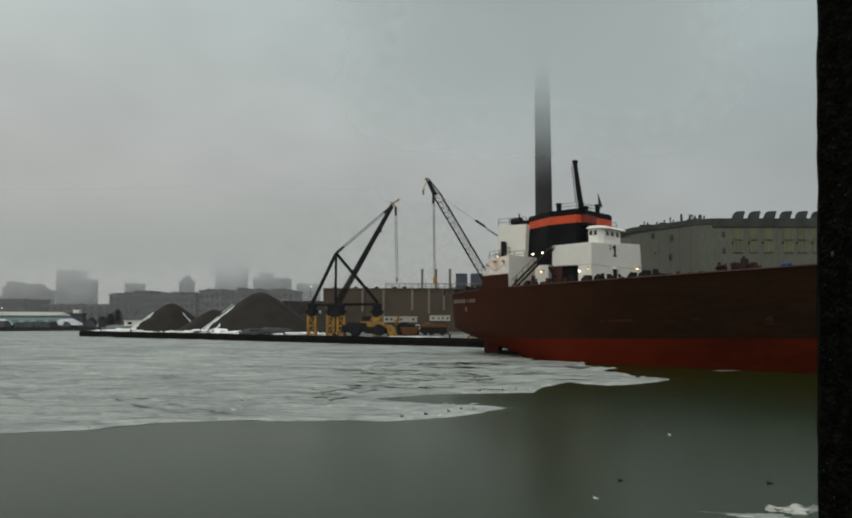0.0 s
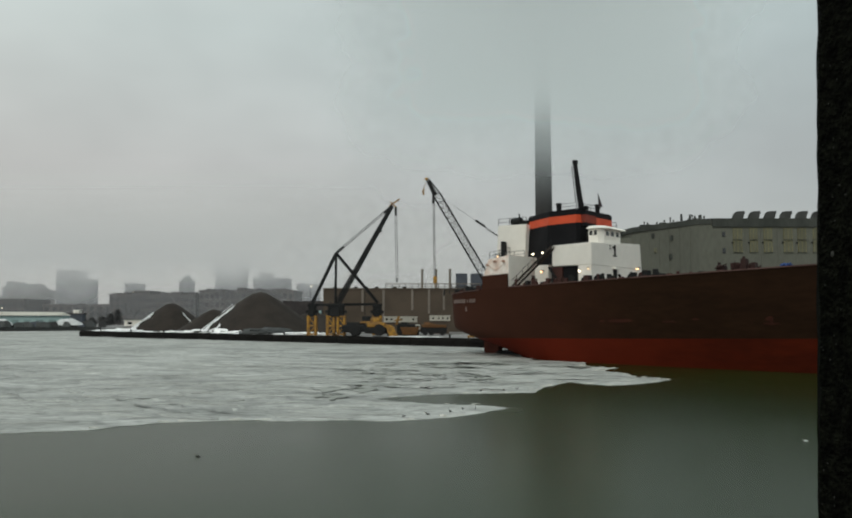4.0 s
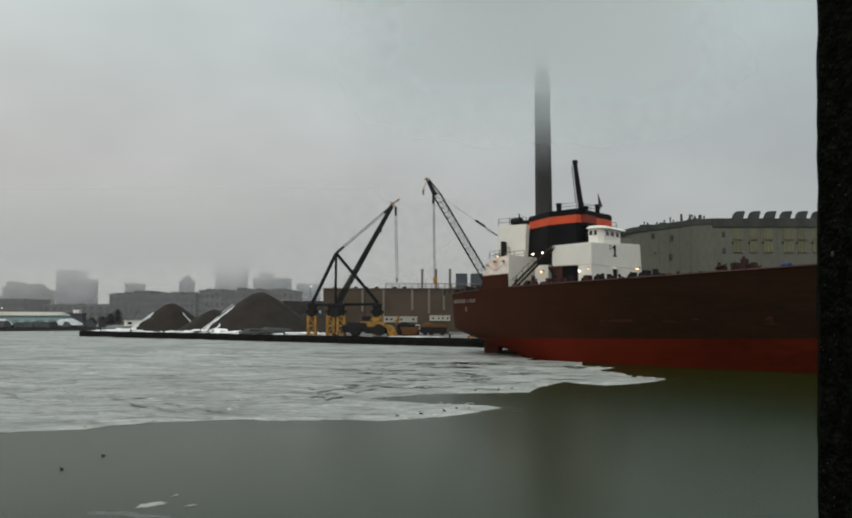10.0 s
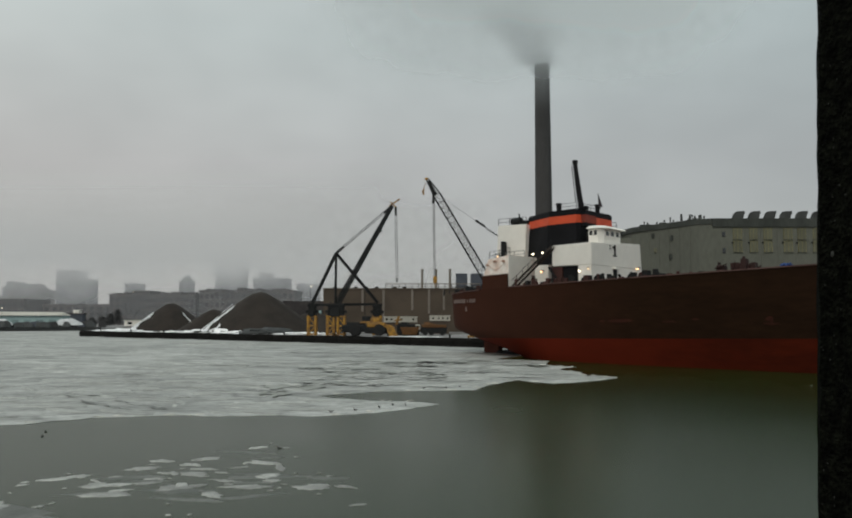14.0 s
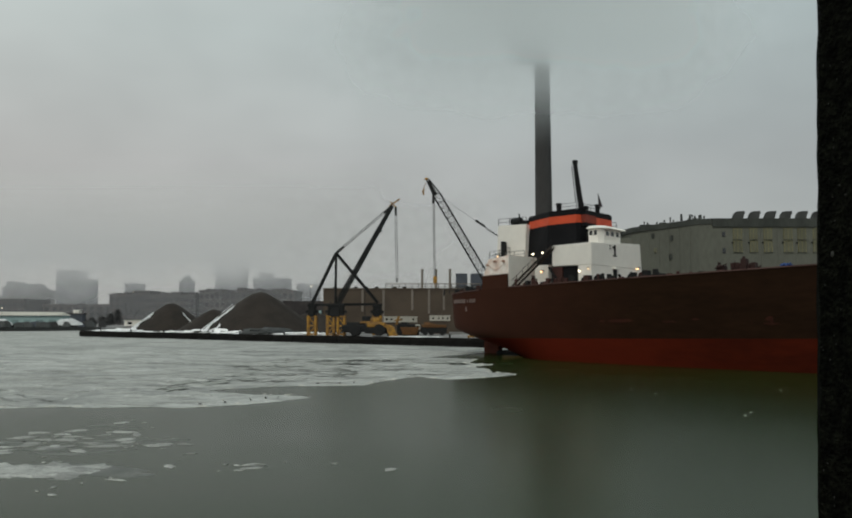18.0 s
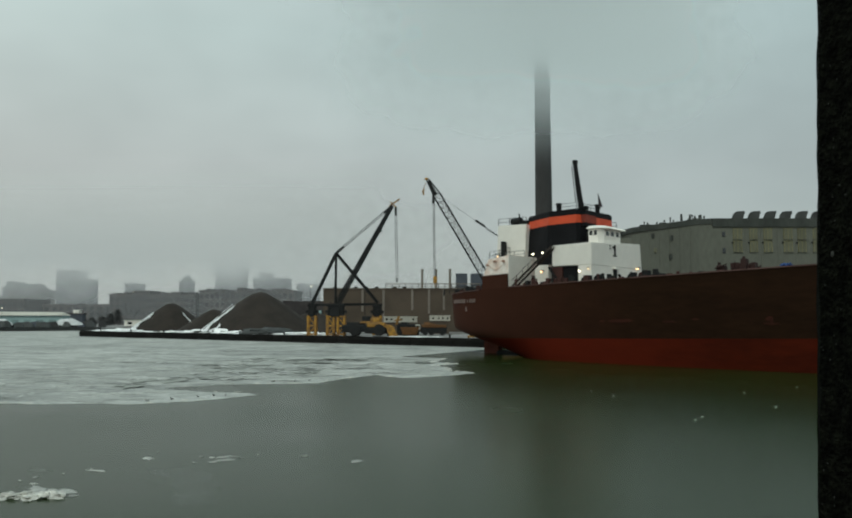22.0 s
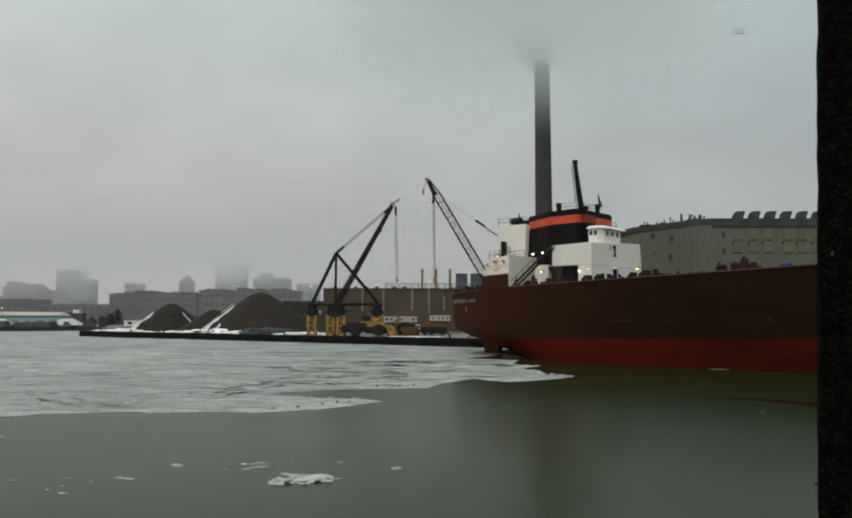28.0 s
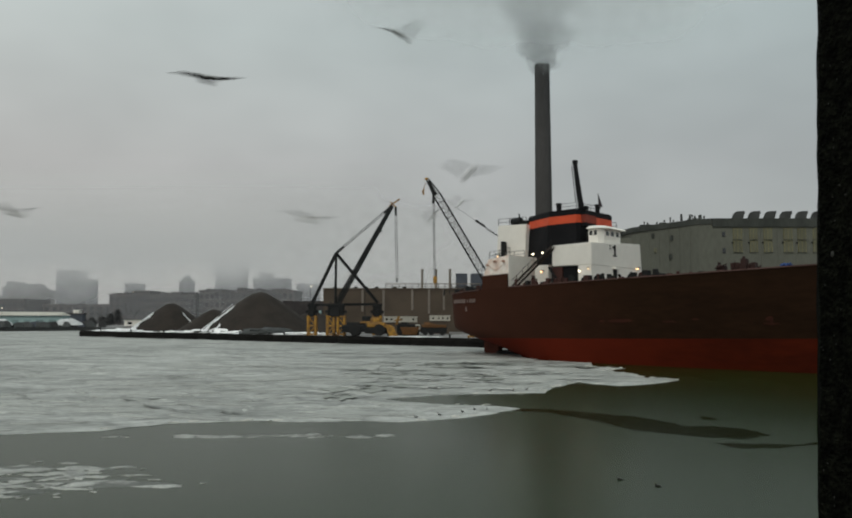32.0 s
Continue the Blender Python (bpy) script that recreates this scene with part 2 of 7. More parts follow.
def ice_material(name, light, dark, lo, hi, scale, rough=0.6, uneven=None, streaks=(0.84, 1.08)):
    """Frozen slush: grey leads, a net of thin dark cracks and a white, crusted grain."""
    m = bpy.data.materials.new(name)
    m.use_nodes = True
    n, l = m.node_tree.nodes, m.node_tree.links
    b = n["Principled BSDF"]
    co, mp = n.new("ShaderNodeTexCoord"), n.new("ShaderNodeMapping")
    l.new(co.outputs["Object"], mp.inputs[0])
    mp.inputs["Scale"].default_value = (0.5, 1.0, 1.0)
    mp.inputs["Rotation"].default_value = (0, 0, radians(18))

    def tex(s, detail, bend=0.0):
        t = n.new("ShaderNodeTexNoise")
        t.inputs["Scale"].default_value, t.inputs["Detail"].default_value, t.inputs["Distortion"].default_value = s, detail, bend
        l.new(mp.outputs[0], t.inputs["Vector"])
        return t.outputs["Fac"]

    def span(source, a, b2, c, d):
        r = n.new("ShaderNodeMapRange")
        for k, v in zip((1, 2, 3, 4), (a, b2, c, d)):
            r.inputs[k].default_value = v
        l.new(source, r.inputs[0])
        return r.outputs[0]

    wide, mid, fine = tex(scale, 7.0, 1.4), tex(scale * 6, 5.0, 0.8), tex(scale * 30, 4.0)
    ramp = n.new("ShaderNodeValToRGB")
    ramp.color_ramp.elements[0].position, ramp.color_ramp.elements[1].position = lo, hi
    ramp.color_ramp.elements[0].color, ramp.color_ramp.elements[1].color = (*dark, 1), (*light, 1)
    l.new(wide, ramp.inputs[0])
    # crack lines wander: the net is bent by the middle noise
    bend = n.new("ShaderNodeMixRGB")
    bend.blend_type, bend.inputs[0].default_value = "ADD", 1.2
    l.new(mp.outputs[0], bend.inputs[1])
    warp = n.new("ShaderNodeTexNoise")
    warp.inputs["Scale"].default_value = scale * 2.5
    l.new(mp.outputs[0], warp.inputs["Vector"])
    l.new(warp.outputs["Color"], bend.inputs[2])
    factors = [span(tex(scale * 0.22, 3.0, 1.0), 0.36, 0.62, 0.84, 1.1), span(mid, 0.34, 0.62, *streaks), span(tex(scale * 15, 4.0, 0.6), 0.36, 0.6, 0.82, 1.1), span(fine, 0.35, 0.65, 0.86, 1.1)]
    for s, w, deep in ((scale * 0.7, 0.022, 0.62), (scale * 2.6, 0.03, 0.84)):
        v = n.new("ShaderNodeTexVoronoi")
        v.feature = "DISTANCE_TO_EDGE"
        v.inputs["Scale"].default_value = s
        l.new(bend.outputs[0], v.inputs["Vector"])
        factors.append(span(v.outputs["Distance"], 0.0, w, deep, 1.0))
    if uneven:
        # every floe has its own greyness
        each, ob = n.new("ShaderNodeNewGeometry"), n.new("ShaderNodeObjectInfo")
        factors += [span(each.outputs["Random Per Island"], 0, 1, *uneven), span(ob.outputs["Random"], 0, 1, *uneven)]
    color = ramp.outputs[0]
    for f in factors:
        q = n.new("ShaderNodeMixRGB")
        q.blend_type, q.inputs[0].default_value = "MULTIPLY", 1.0
        l.new(color, q.inputs[1])
        l.new(f, q.inputs[2])
        color = q.outputs[0]
    l.new(color, b.inputs["Base Color"])
    b.inputs["Roughness"].default_value = rough
    b.inputs["Specular IOR Level"].default_value = 0.3
    bp = n.new("ShaderNodeBump")
    bp.inputs["Strength"].default_value, bp.inputs["Distance"].default_value = 0.3, 0.05
    l.new(mid, bp.inputs["Height"])
    l.new(bp.outputs[0], b.inputs["Normal"])
    return m


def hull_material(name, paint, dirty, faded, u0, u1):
    """Old hull paint: faint runs and plates, and lighter from the stations u1 aft to u0."""
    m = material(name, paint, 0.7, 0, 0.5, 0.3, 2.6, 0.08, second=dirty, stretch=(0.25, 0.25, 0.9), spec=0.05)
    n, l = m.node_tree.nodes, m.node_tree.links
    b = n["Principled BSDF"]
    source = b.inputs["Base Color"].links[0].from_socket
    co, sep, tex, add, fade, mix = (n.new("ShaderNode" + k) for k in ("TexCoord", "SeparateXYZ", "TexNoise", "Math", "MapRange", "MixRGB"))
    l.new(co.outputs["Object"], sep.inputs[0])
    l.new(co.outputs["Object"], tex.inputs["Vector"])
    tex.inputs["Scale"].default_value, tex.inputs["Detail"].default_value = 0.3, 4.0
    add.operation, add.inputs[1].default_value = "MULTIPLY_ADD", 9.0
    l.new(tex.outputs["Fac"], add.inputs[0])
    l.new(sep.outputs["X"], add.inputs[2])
    # blends into the lighter, redder aft colour along the hull's length
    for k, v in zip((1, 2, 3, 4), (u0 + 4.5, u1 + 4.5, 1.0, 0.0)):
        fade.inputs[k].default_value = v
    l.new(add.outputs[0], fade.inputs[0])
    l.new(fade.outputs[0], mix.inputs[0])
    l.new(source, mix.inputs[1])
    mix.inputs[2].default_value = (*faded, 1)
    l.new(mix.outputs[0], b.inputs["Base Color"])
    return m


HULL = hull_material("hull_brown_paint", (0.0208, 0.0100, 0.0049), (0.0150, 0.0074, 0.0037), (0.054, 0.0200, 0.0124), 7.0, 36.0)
RUDDER = material("faded_maroon_paint", (0.135, 0.050, 0.037), 0.75, 0, 0.6, 0.25, 5, 0.06, second=(0.105, 0.038, 0.028), spec=0.05)
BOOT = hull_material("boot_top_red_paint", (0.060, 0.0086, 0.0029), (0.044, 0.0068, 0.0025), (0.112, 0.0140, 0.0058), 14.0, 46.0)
WHITE = material("ship_white_paint", (0.80, 0.77, 0.71), 0.5, 0, 0.2, 0.05, 1.2, 0.0)
RUSTW = material("rusty_white_paint", (0.78, 0.72, 0.66), 0.6, 0, 0.8, 0.12, 4.0, 0.04, second=(0.62, 0.47, 0.39))
RAIL = material("pale_rail_paint", (0.115, 0.060, 0.050), 0.6, 0, 0.5, 0.35, 6, 0.04, second=(0.055, 0.022, 0.016))
STAIN = material("pale_rust_stain", (0.42, 0.25, 0.18), 0.7, 0, 1.5, 0.3, 8, 0.05)
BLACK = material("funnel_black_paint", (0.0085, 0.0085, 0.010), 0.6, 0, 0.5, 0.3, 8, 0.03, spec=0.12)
# the funnel's orange darkened for the recess's shade, with some sooty mottling
SHADED_ORANGE = material("shaded_sooty_orange", (0.22, 0.030, 0.014), 0.7, 0, 0.8, 0.5, 6, 0.03, second=(0.09, 0.016, 0.010))
ORANGE = material("funnel_orange_paint", (0.62, 0.075, 0.022), 0.5, 0, 0.4, 0.2, 6, 0.03)
DARK = material("dark_steel", (0.016, 0.017, 0.0175), 0.65, 0.1, 1.2, 0.35, 14, 0.08, spec=0.2)
GLASS = material("dark_window_glass", (0.015, 0.018, 0.02), 0.08, 0, 0.6, 0.2, 5, 0.0, spec=0.8)
YELLOW = material("worn_yellow_paint", (0.36, 0.185, 0.02), 0.6, 0, 1.1, 0.35, 9, 0.06, second=(0.17, 0.085, 0.02))
ROPE = material("greasy_wire_rope", (0.10, 0.10, 0.10), 0.6, 0.2, 2.0, 0.3, 14, 0.05)
TYRE = material("black_rubber", (0.012, 0.012, 0.012), 0.85, 0, 3.0, 0.3, 20, 0.1)
COAL = material("bulk_ore", (0.029, 0.022, 0.017), 0.95, 0, 0.35, 0.35, 3.5, 0.6)
SNOW = material("old_snow", (0.95, 0.955, 0.96), 0.75, 0, 0.8, 0.07, 6, 0.1)
YARD = material("yard_dirt", (0.10, 0.09, 0.08), 0.95, 0, 0.08, 0.4, 1.5, 0.3, second=(0.34, 0.34, 0.34))
DOCK = material("grey_dock_timber", (0.040, 0.042, 0.042), 0.85, 0, 0.3, 0.4, 3, 0.2)
PIER = material("tarred_pier_timber", (0.012, 0.0115, 0.0105), 0.85, 0, 0.5, 0.4, 5, 0.2, spec=0.15)
BRICK = material("brown_brick", (0.086, 0.065, 0.047), 0.85, 0, 0.18, 0.25, 7, 0.1)
BRICKP = material("pale_pilaster", (0.19, 0.165, 0.14), 0.85, 0, 0.4, 0.2, 6, 0.1)
CONC = material("grey_concrete_cladding", (0.124, 0.127, 0.104), 0.85, 0, 0.09, 0.16, 2.0, 0.06, stretch=(1, 1, 0.4))
CONCD = material("dark_roof_band", (0.054, 0.058, 0.051), 0.8, 0, 0.35, 0.35, 4, 0.05, second=(0.030, 0.034, 0.029), stretch=(1, 1, 0.3))
VENT = material("weathered_vent_metal", (0.055, 0.058, 0.056), 0.7, 0, 0.7, 0.35, 5, 0.05, second=(0.034, 0.036, 0.034))
OCHRE = material("pale_yellow_panel", (0.132, 0.130, 0.086), 0.8, 0, 0.5, 0.2, 5, 0.05)
OCHRED = material("yellow_frame", (0.215, 0.200, 0.098), 0.8, 0, 0.5, 0.2, 5, 0.05)
STACK = material("chimney_concrete", (0.056, 0.053, 0.052), 0.85, 0, 0.05, 0.2, 1.2, 0.05, stretch=(1, 1, 0.25))
CITY = material("city_concrete", (0.072, 0.081, 0.100), 0.85, 0, 0.03, 0.2, 0.5, 0.0)
CITYB = material("city_brick", (0.064, 0.053, 0.050), 0.85, 0, 0.06, 0.5, 0.5, 0.0, second=(0.036, 0.033, 0.034))
CITYP = material("pale_city_stone", (0.155, 0.165, 0.180), 0.85, 0, 0.03, 0.2, 0.5, 0.0)
CITYQ = material("grey_city_glass", (0.115, 0.125, 0.140), 0.7, 0, 0.05, 0.2, 0.5, 0.0, spec=0.2)
WRAP = material("dull_white_boat_wrap", (0.62, 0.64, 0.65), 0.6, 0, 0.6, 0.2, 5, 0.05)
TARP = material("dark_blue_tarpaulin", (0.045, 0.055, 0.066), 0.6, 0, 0.6, 0.4, 5, 0.08)
TEAL = material("pale_green_metal_cladding", (0.27, 0.38, 0.38), 0.6, 0, 0.1, 0.15, 2, 0.03)
TEALD = material("dull_green_door", (0.19, 0.27, 0.27), 0.6, 0, 0.3, 0.2, 3, 0.03)
PALE = material("pale_roof_metal", (0.50, 0.48, 0.42), 0.6, 0, 0.1, 0.15, 2, 0.03)
TRAIL = material("trailer_white", (0.46, 0.44, 0.38), 0.55, 0, 0.5, 0.15, 4, 0.03)
BLUE = material("blue_tarpaulin", (0.018, 0.060, 0.21), 0.6, 0, 1.0, 0.3, 8, 0.2)
OXIDE = material("faded_red_oxide", (0.040, 0.0115, 0.0065), 0.7, 0, 0.9, 0.3, 5, 0.05, stretch=(0.3, 0.3, 1.2), spec=0.12)
MAROON = material("dark_maroon_steel", (0.030, 0.0085, 0.0060), 0.75, 0, 0.8, 0.4, 8, 0.1, second=(0.016, 0.0060, 0.0045))
RUST = material("rusty_red_steel", (0.052, 0.0150, 0.0100), 0.7, 0, 0.8, 0.35, 8, 0.1)
OLDSTEEL = material("dark_rusty_steel", (0.034, 0.023, 0.017), 0.7, 0, 0.9, 0.35, 8, 0.08)
TARP = material("grey_tarpaulin", (0.055, 0.060, 0.060), 0.7, 0, 0.6, 0.3, 5, 0.2)
TIMBER = material("rusty_orange_steel", (0.16, 0.075, 0.025), 0.75, 0, 0.8, 0.35, 7, 0.1)
SHRUB = material("bare_dark_branches", (0.050, 0.050, 0.050), 0.95, 0, 0.6, 0.3, 5, 0.3)
WATER = water_material()
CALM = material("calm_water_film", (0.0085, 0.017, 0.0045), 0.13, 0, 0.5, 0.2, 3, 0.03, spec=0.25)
BARS = material("faded_lettering", (0.165, 0.115, 0.098), 0.6, 0, 2, 0.3, 9, 0.02)
ICE = ice_material("drift_ice", (0.455, 0.463, 0.440), (0.285, 0.293, 0.275), 0.38, 0.56, 0.19, streaks=(0.74, 1.1))
FLOE = ice_material("white_floe", (0.525, 0.532, 0.50), (0.32, 0.328, 0.308), 0.35, 0.62, 0.4, uneven=(0.84, 1.08))
RAFT = ice_material("drifting_floe", (0.64, 0.645, 0.61), (0.36, 0.365, 0.34), 0.3, 0.62, 1.1, uneven=(0.58, 1.06))
SLUSH = material("thin_grey_slush", (0.135, 0.14, 0.125), 0.5, 0, 0.9, 0.45, 6, 0.05, second=(0.07, 0.078, 0.066))
LEAD = material("wet_dark_slush", (0.15, 0.152, 0.138), 0.5, 0, 0.8, 0.4, 5, 0.05)
WETICE = material("wet_grey_green_ice", (0.31, 0.318, 0.29), 0.5, 0, 0.35, 0.3, 5, 0.05, second=(0.215, 0.225, 0.198))
RIDGE = material("crusted_pale_ice", (0.60, 0.60, 0.57), 0.7, 0, 1.5, 0.3, 9, 0.2)
LUMP = material("piled_ice", (0.62, 0.61, 0.56), 0.7, 0, 2.5, 0.35, 14, 0.4)
DULL = material("dull_city_glass", (0.018, 0.019, 0.022), 0.6, 0, 0.05, 0.3, 1, 0.0, spec=0.2)
SKIM = thin_film("new_skim_ice", (0.42, 0.44, 0.42), 0.16)
LAMP = glow("warm_deck_lamp", (1.0, 0.60, 0.30), 3.0)
LAMPW = glow("white_deck_lamp", (1.0, 0.86, 0.66), 5.0)
LAMPR = glow("red_tail_lamp", (1.0, 0.12, 0.06), 4.0)
# the post stands in shade; its near-black base colour carries that shade
POST = material("shaded_rough_post", (0.0145, 0.016, 0.011), 0.95, 0, 55.0, 0.8, 160, 1.0, second=(0.0035, 0.004, 0.003), spec=0.03)
SPECK = material("grey_grit", (0.045, 0.046, 0.040), 0.9, 0, 20, 0.3, 80, 0.1)
BIRDG = material("grey_feathers", (0.20, 0.20, 0.20), 0.8, 0, 6, 0.3, 40, 0.1)
BIRDW = material("white_feathers", (0.66, 0.66, 0.64), 0.8, 0, 6, 0.15, 40, 0.1)
BIRDK = material("dark_feathers", (0.022, 0.020, 0.018), 0.8, 0, 6, 0.3, 40, 0.1)
BEAK = material("yellow_beak", (0.5, 0.28, 0.03), 0.5, 0, 9, 0.2, 40, 0.05)
FLAG = material("dark_flag_cloth", (0.05, 0.04, 0.045), 0.9, 0, 3, 0.4, 20, 0.1)


# ---- mesh helpers ----
def box(bm, x0, y0, z0, x1, y1, z1, bevel=0.0):
    r = bmesh.ops.create_cube(bm, size=1.0)
    for v in r["verts"]:
        v.co = Vector((x0 + (v.co.x + 0.5) * (x1 - x0), y0 + (v.co.y + 0.5) * (y1 - y0), z0 + (v.co.z + 0.5) * (z1 - z0)))
    if bevel:
        edges = list({e for v in r["verts"] for e in v.link_edges})
        bmesh.ops.bevel(bm, geom=edges, offset=bevel, segments=2, affect="EDGES", profile=0.5)
    return bm


def tube(bm, p, q, r, r2=None, n=8):
    p, q = Vector(p), Vector(q)
    d = q - p
    m = Matrix.Translation((p + q) / 2) @ d.to_track_quat("Z", "Y").to_matrix().to_4x4()
    bmesh.ops.create_cone(bm, cap_ends=True, segments=n, radius1=r, radius2=r if r2 is None else r2, depth=d.length, matrix=m)
    return bm


def beam(bm, p, q, w, h=None):
    """A square bar from p to q."""
    p, q = Vector(p), Vector(q)
    d = q - p
    m = Matrix.Translation((p + q) / 2) @ d.to_track_quat("Z", "Y").to_matrix().to_4x4() @ Matrix.Diagonal((w, h or w, d.length, 1))
    bmesh.ops.create_cube(bm, size=1.0, matrix=m)
    return bm


def ball(bm, c, rx, ry, rz, sub=2, rough=0.0, seed=0.0):
    r = bmesh.ops.create_icosphere(bm, subdivisions=sub, radius=1.0)
    for v in r["verts"]:
        k = 1 + rough * noise.noise(v.co * 1.7 + Vector((seed, seed * 0.7, 3.1)))
        v.co = Vector((c[0] + v.co.x * rx * k, c[1] + v.co.y * ry * k, c[2] + v.co.z * rz * k))
    return bm


def prism(bm, pts, z0, z1):
    """A flat polygon raised from z0 to z1."""
    lo = [bm.verts.new((x, y, z0)) for x, y in pts]
    hi = [bm.verts.new((x, y, z1)) for x, y in pts]
    bm.faces.new(hi)
    bm.faces.new(lo[::-1])
    k = len(pts)
    for i in range(k):
        j = (i + 1) % k
        bm.faces.new((lo[i], lo[j], hi[j], hi[i]))
    return bm


def mesh_of(name, bm, mat, smooth=False):
    bmesh.ops.recalc_face_normals(bm, faces=bm.faces)
    me = bpy.data.meshes.new(name)
    bm.to_mesh(me)
    bm.free()
    me.materials.append(mat)
    if smooth:
        for p in me.polygons:
            p.use_smooth = True
    return me


def part(name, bm, mat, parent=None, label="", smooth=False):
    ob = new(name, mesh_of(name, bm, mat, smooth))
    if parent:
        ob.parent = parent
    if label:
        ob["label"] = label
    return ob


def thing(name, label, category, m=None, group="", kind=""):
    ob = new(name)
    if m is not None:
        ob.matrix_basis = m
    return tagged(ob, label, category, group, kind)


def solo(name, bm, mat, label, category, m=None, group="", kind="", smooth=False):
    """A thing that is one mesh."""
    ob = part(name, bm, mat, smooth=smooth)
    if m is not None:
        ob.matrix_basis = m
    return tagged(ob, label, category, group, kind)


B = bmesh.new


from mathutils.geometry import delaunay_2d_cdt

# ---- water and land ----
bm = B()
bmesh.ops.create_grid(bm, x_segments=2, y_segments=2, size=2500)
solo("water", bm, WATER, "dark grey-green harbour water with a faint ripple", "water", kind="structure")

LAND_EDGE = [(-92.5, 199), (9.7, 124.6), (150, 22.4), (500, 22), (900, 1200), (-1200, 1200), (-1200, 430), (-166, 430), (-119, 299)]
bm = B()
prism(bm, LAND_EDGE, -6, 1.42)
solo("ground", bm, YARD, "dirty yard ground with patches of snow", "ground", kind="structure")
bm = B()
prism(bm, [(-1200, 236), (-157, 272), (-128, 291), (-125, 302), (-150, 428), (-1200, 428)], -6, 1.1)
solo("ground_far_shore", bm, YARD, "low far shore of the basin with old snow", "ground", kind="structure")

# the pier's dark timber wall along the basin
pier = thing("pier_wall", "low dark tarred timber pier wall along the basin", "pier", kind="structure")


def pier_run(p, q, boards):
    p, q = Vector((*p, 0)), Vector((*q, 0))
    d = (q - p) / boards
    out = Vector((d.y, -d.x, 0)).normalized()
    rng = random.Random(5)
    for i in range(boards):
        bm = B()
        a, b = p + d * (i + 0.015) + out * 0.05, p + d * (i + 0.985) + out * 0.05
        thick = 0.35 + rng.uniform(0, 0.08)
        top = 1.5 + rng.uniform(-0.04, 0.05)
        prism(bm, [(a.x, a.y), (b.x, b.y), (b.x + out.x * thick, b.y + out.y * thick), (a.x + out.x * thick, a.y + out.y * thick)], -1.5, top)
        part("board", bm, PIER, pier)
    bm = B()
    a, b = p + out * 0.4, q + out * 0.4
    beam(bm, (a.x + out.x * 0.12, a.y + out.y * 0.12, 1.0), (b.x + out.x * 0.12, b.y + out.y * 0.12, 1.0), 0.28, 0.3)
    part("waling", bm, PIER, pier)


pier_run((-92.5, 199), (9.7, 124.6), 42)
pier_run((9.7, 124.6), (60, 88), 12)
pier_run((-119, 299), (-92.5, 199), 16)
for k in range(9):
    c = Vector((-92.5, 199, 0)).lerp(Vector((9.7, 124.6, 0)), 0.06 + k * 0.11)
    bm = B()
    tube(bm, (0, 0, -0.05), (0, 0, 0.55), 0.16, n=10)
    tube(bm, (0, 0, 0.5), (0, 0, 0.65), 0.24, 0.2, n=10)
    solo("bollard", bm, DARK, "black steel mooring bollard on the pier edge", "bollard", pose(c.x + 0.6, c.y + 0.9, 1.42), "pier bollards")


# ---- ice ----
ICE_EDGE = [(-60, 25), (-30, 29.3), (-16.9, 32.9), (-15.1, 33.4), (-14.2, 34.5), (-12.4, 35.8), (-9.9, 36.4), (-8.3, 36.6), (-7.5, 36.2), (-3.9, 36.5), (-1.9, 36.2), (-0.3, 36.8),
            (1.4, 37.9), (2.6, 39.0), (4.5, 41.4), (3.8, 42.2), (2.4, 42.9), (0.5, 43.2), (-2.1, 44.9), (-3.3, 46.1), (-1.8, 47.1), (0.3, 48.6), (2.4, 49.2), (7.2, 49.8), (8.1, 53.0),
            (11.2, 58.3), (11.8, 56.8), (13.3, 55.1), (15.4, 55.9), (17.7, 57.8), (19.4, 59.9), (18.9, 62.3), (17.6, 62.2), (17.9, 66.8), (16.4, 70.8), (19.0, 73.9), (16.3, 76.7), (18.0, 84.6)]
ICE_FAR = [(12, 88), (30, 118), (16, 136), (-80, 206), (-112, 301), (-158, 440), (-163, 440), (-164, 280), (-420, 275), (-420, 60)]


def inside(x, y, poly):
    hit = False
    j = len(poly) - 1
    for i in range(len(poly)):
        (x1, y1), (x2, y2) = poly[i], poly[j]
        if (y1 > y) != (y2 > y) and x < (x2 - x1) * (y - y1) / (y2 - y1) + x1:
            hit = not hit
        j = i
    return hit


def ragged(poly, step, amount, seed):
    """The outline broken into short uneven pieces."""
    rng = random.Random(seed)
    out = []
    for (x, y), (x2, y2) in zip(poly, poly[1:]):
        k = max(1, int(math.hypot(x2 - x, y2 - y) / step))
        for s in range(k):
            t = s / k
            w = amount if s else amount * 0.4
            out.append((x + (x2 - x) * t + rng.uniform(-w, w), y + (y2 - y) * t + rng.uniform(-w, w)))
    return out + [poly[-1]]


ice = thing("ice_field", "broken grey-white drift ice covering the basin", "ice", kind="stuff")
edge = ragged(ICE_EDGE, 0.6, 0.13, 3)
bm = B()
outline = edge + ICE_FAR
pts2, _, tris, _, _, _ = delaunay_2d_cdt([Vector(p) for p in outline], [], [list(range(len(outline)))], 1, 1e-4)
flat_top = [bm.verts.new((p.x, p.y, 0.018)) for p in pts2]
for f in tris:
    bm.faces.new([flat_top[k] for k in f])
rim = [bm.verts.new((x, y, 0.018)) for x, y in edge], [bm.verts.new((x, y, -0.06)) for x, y in edge]
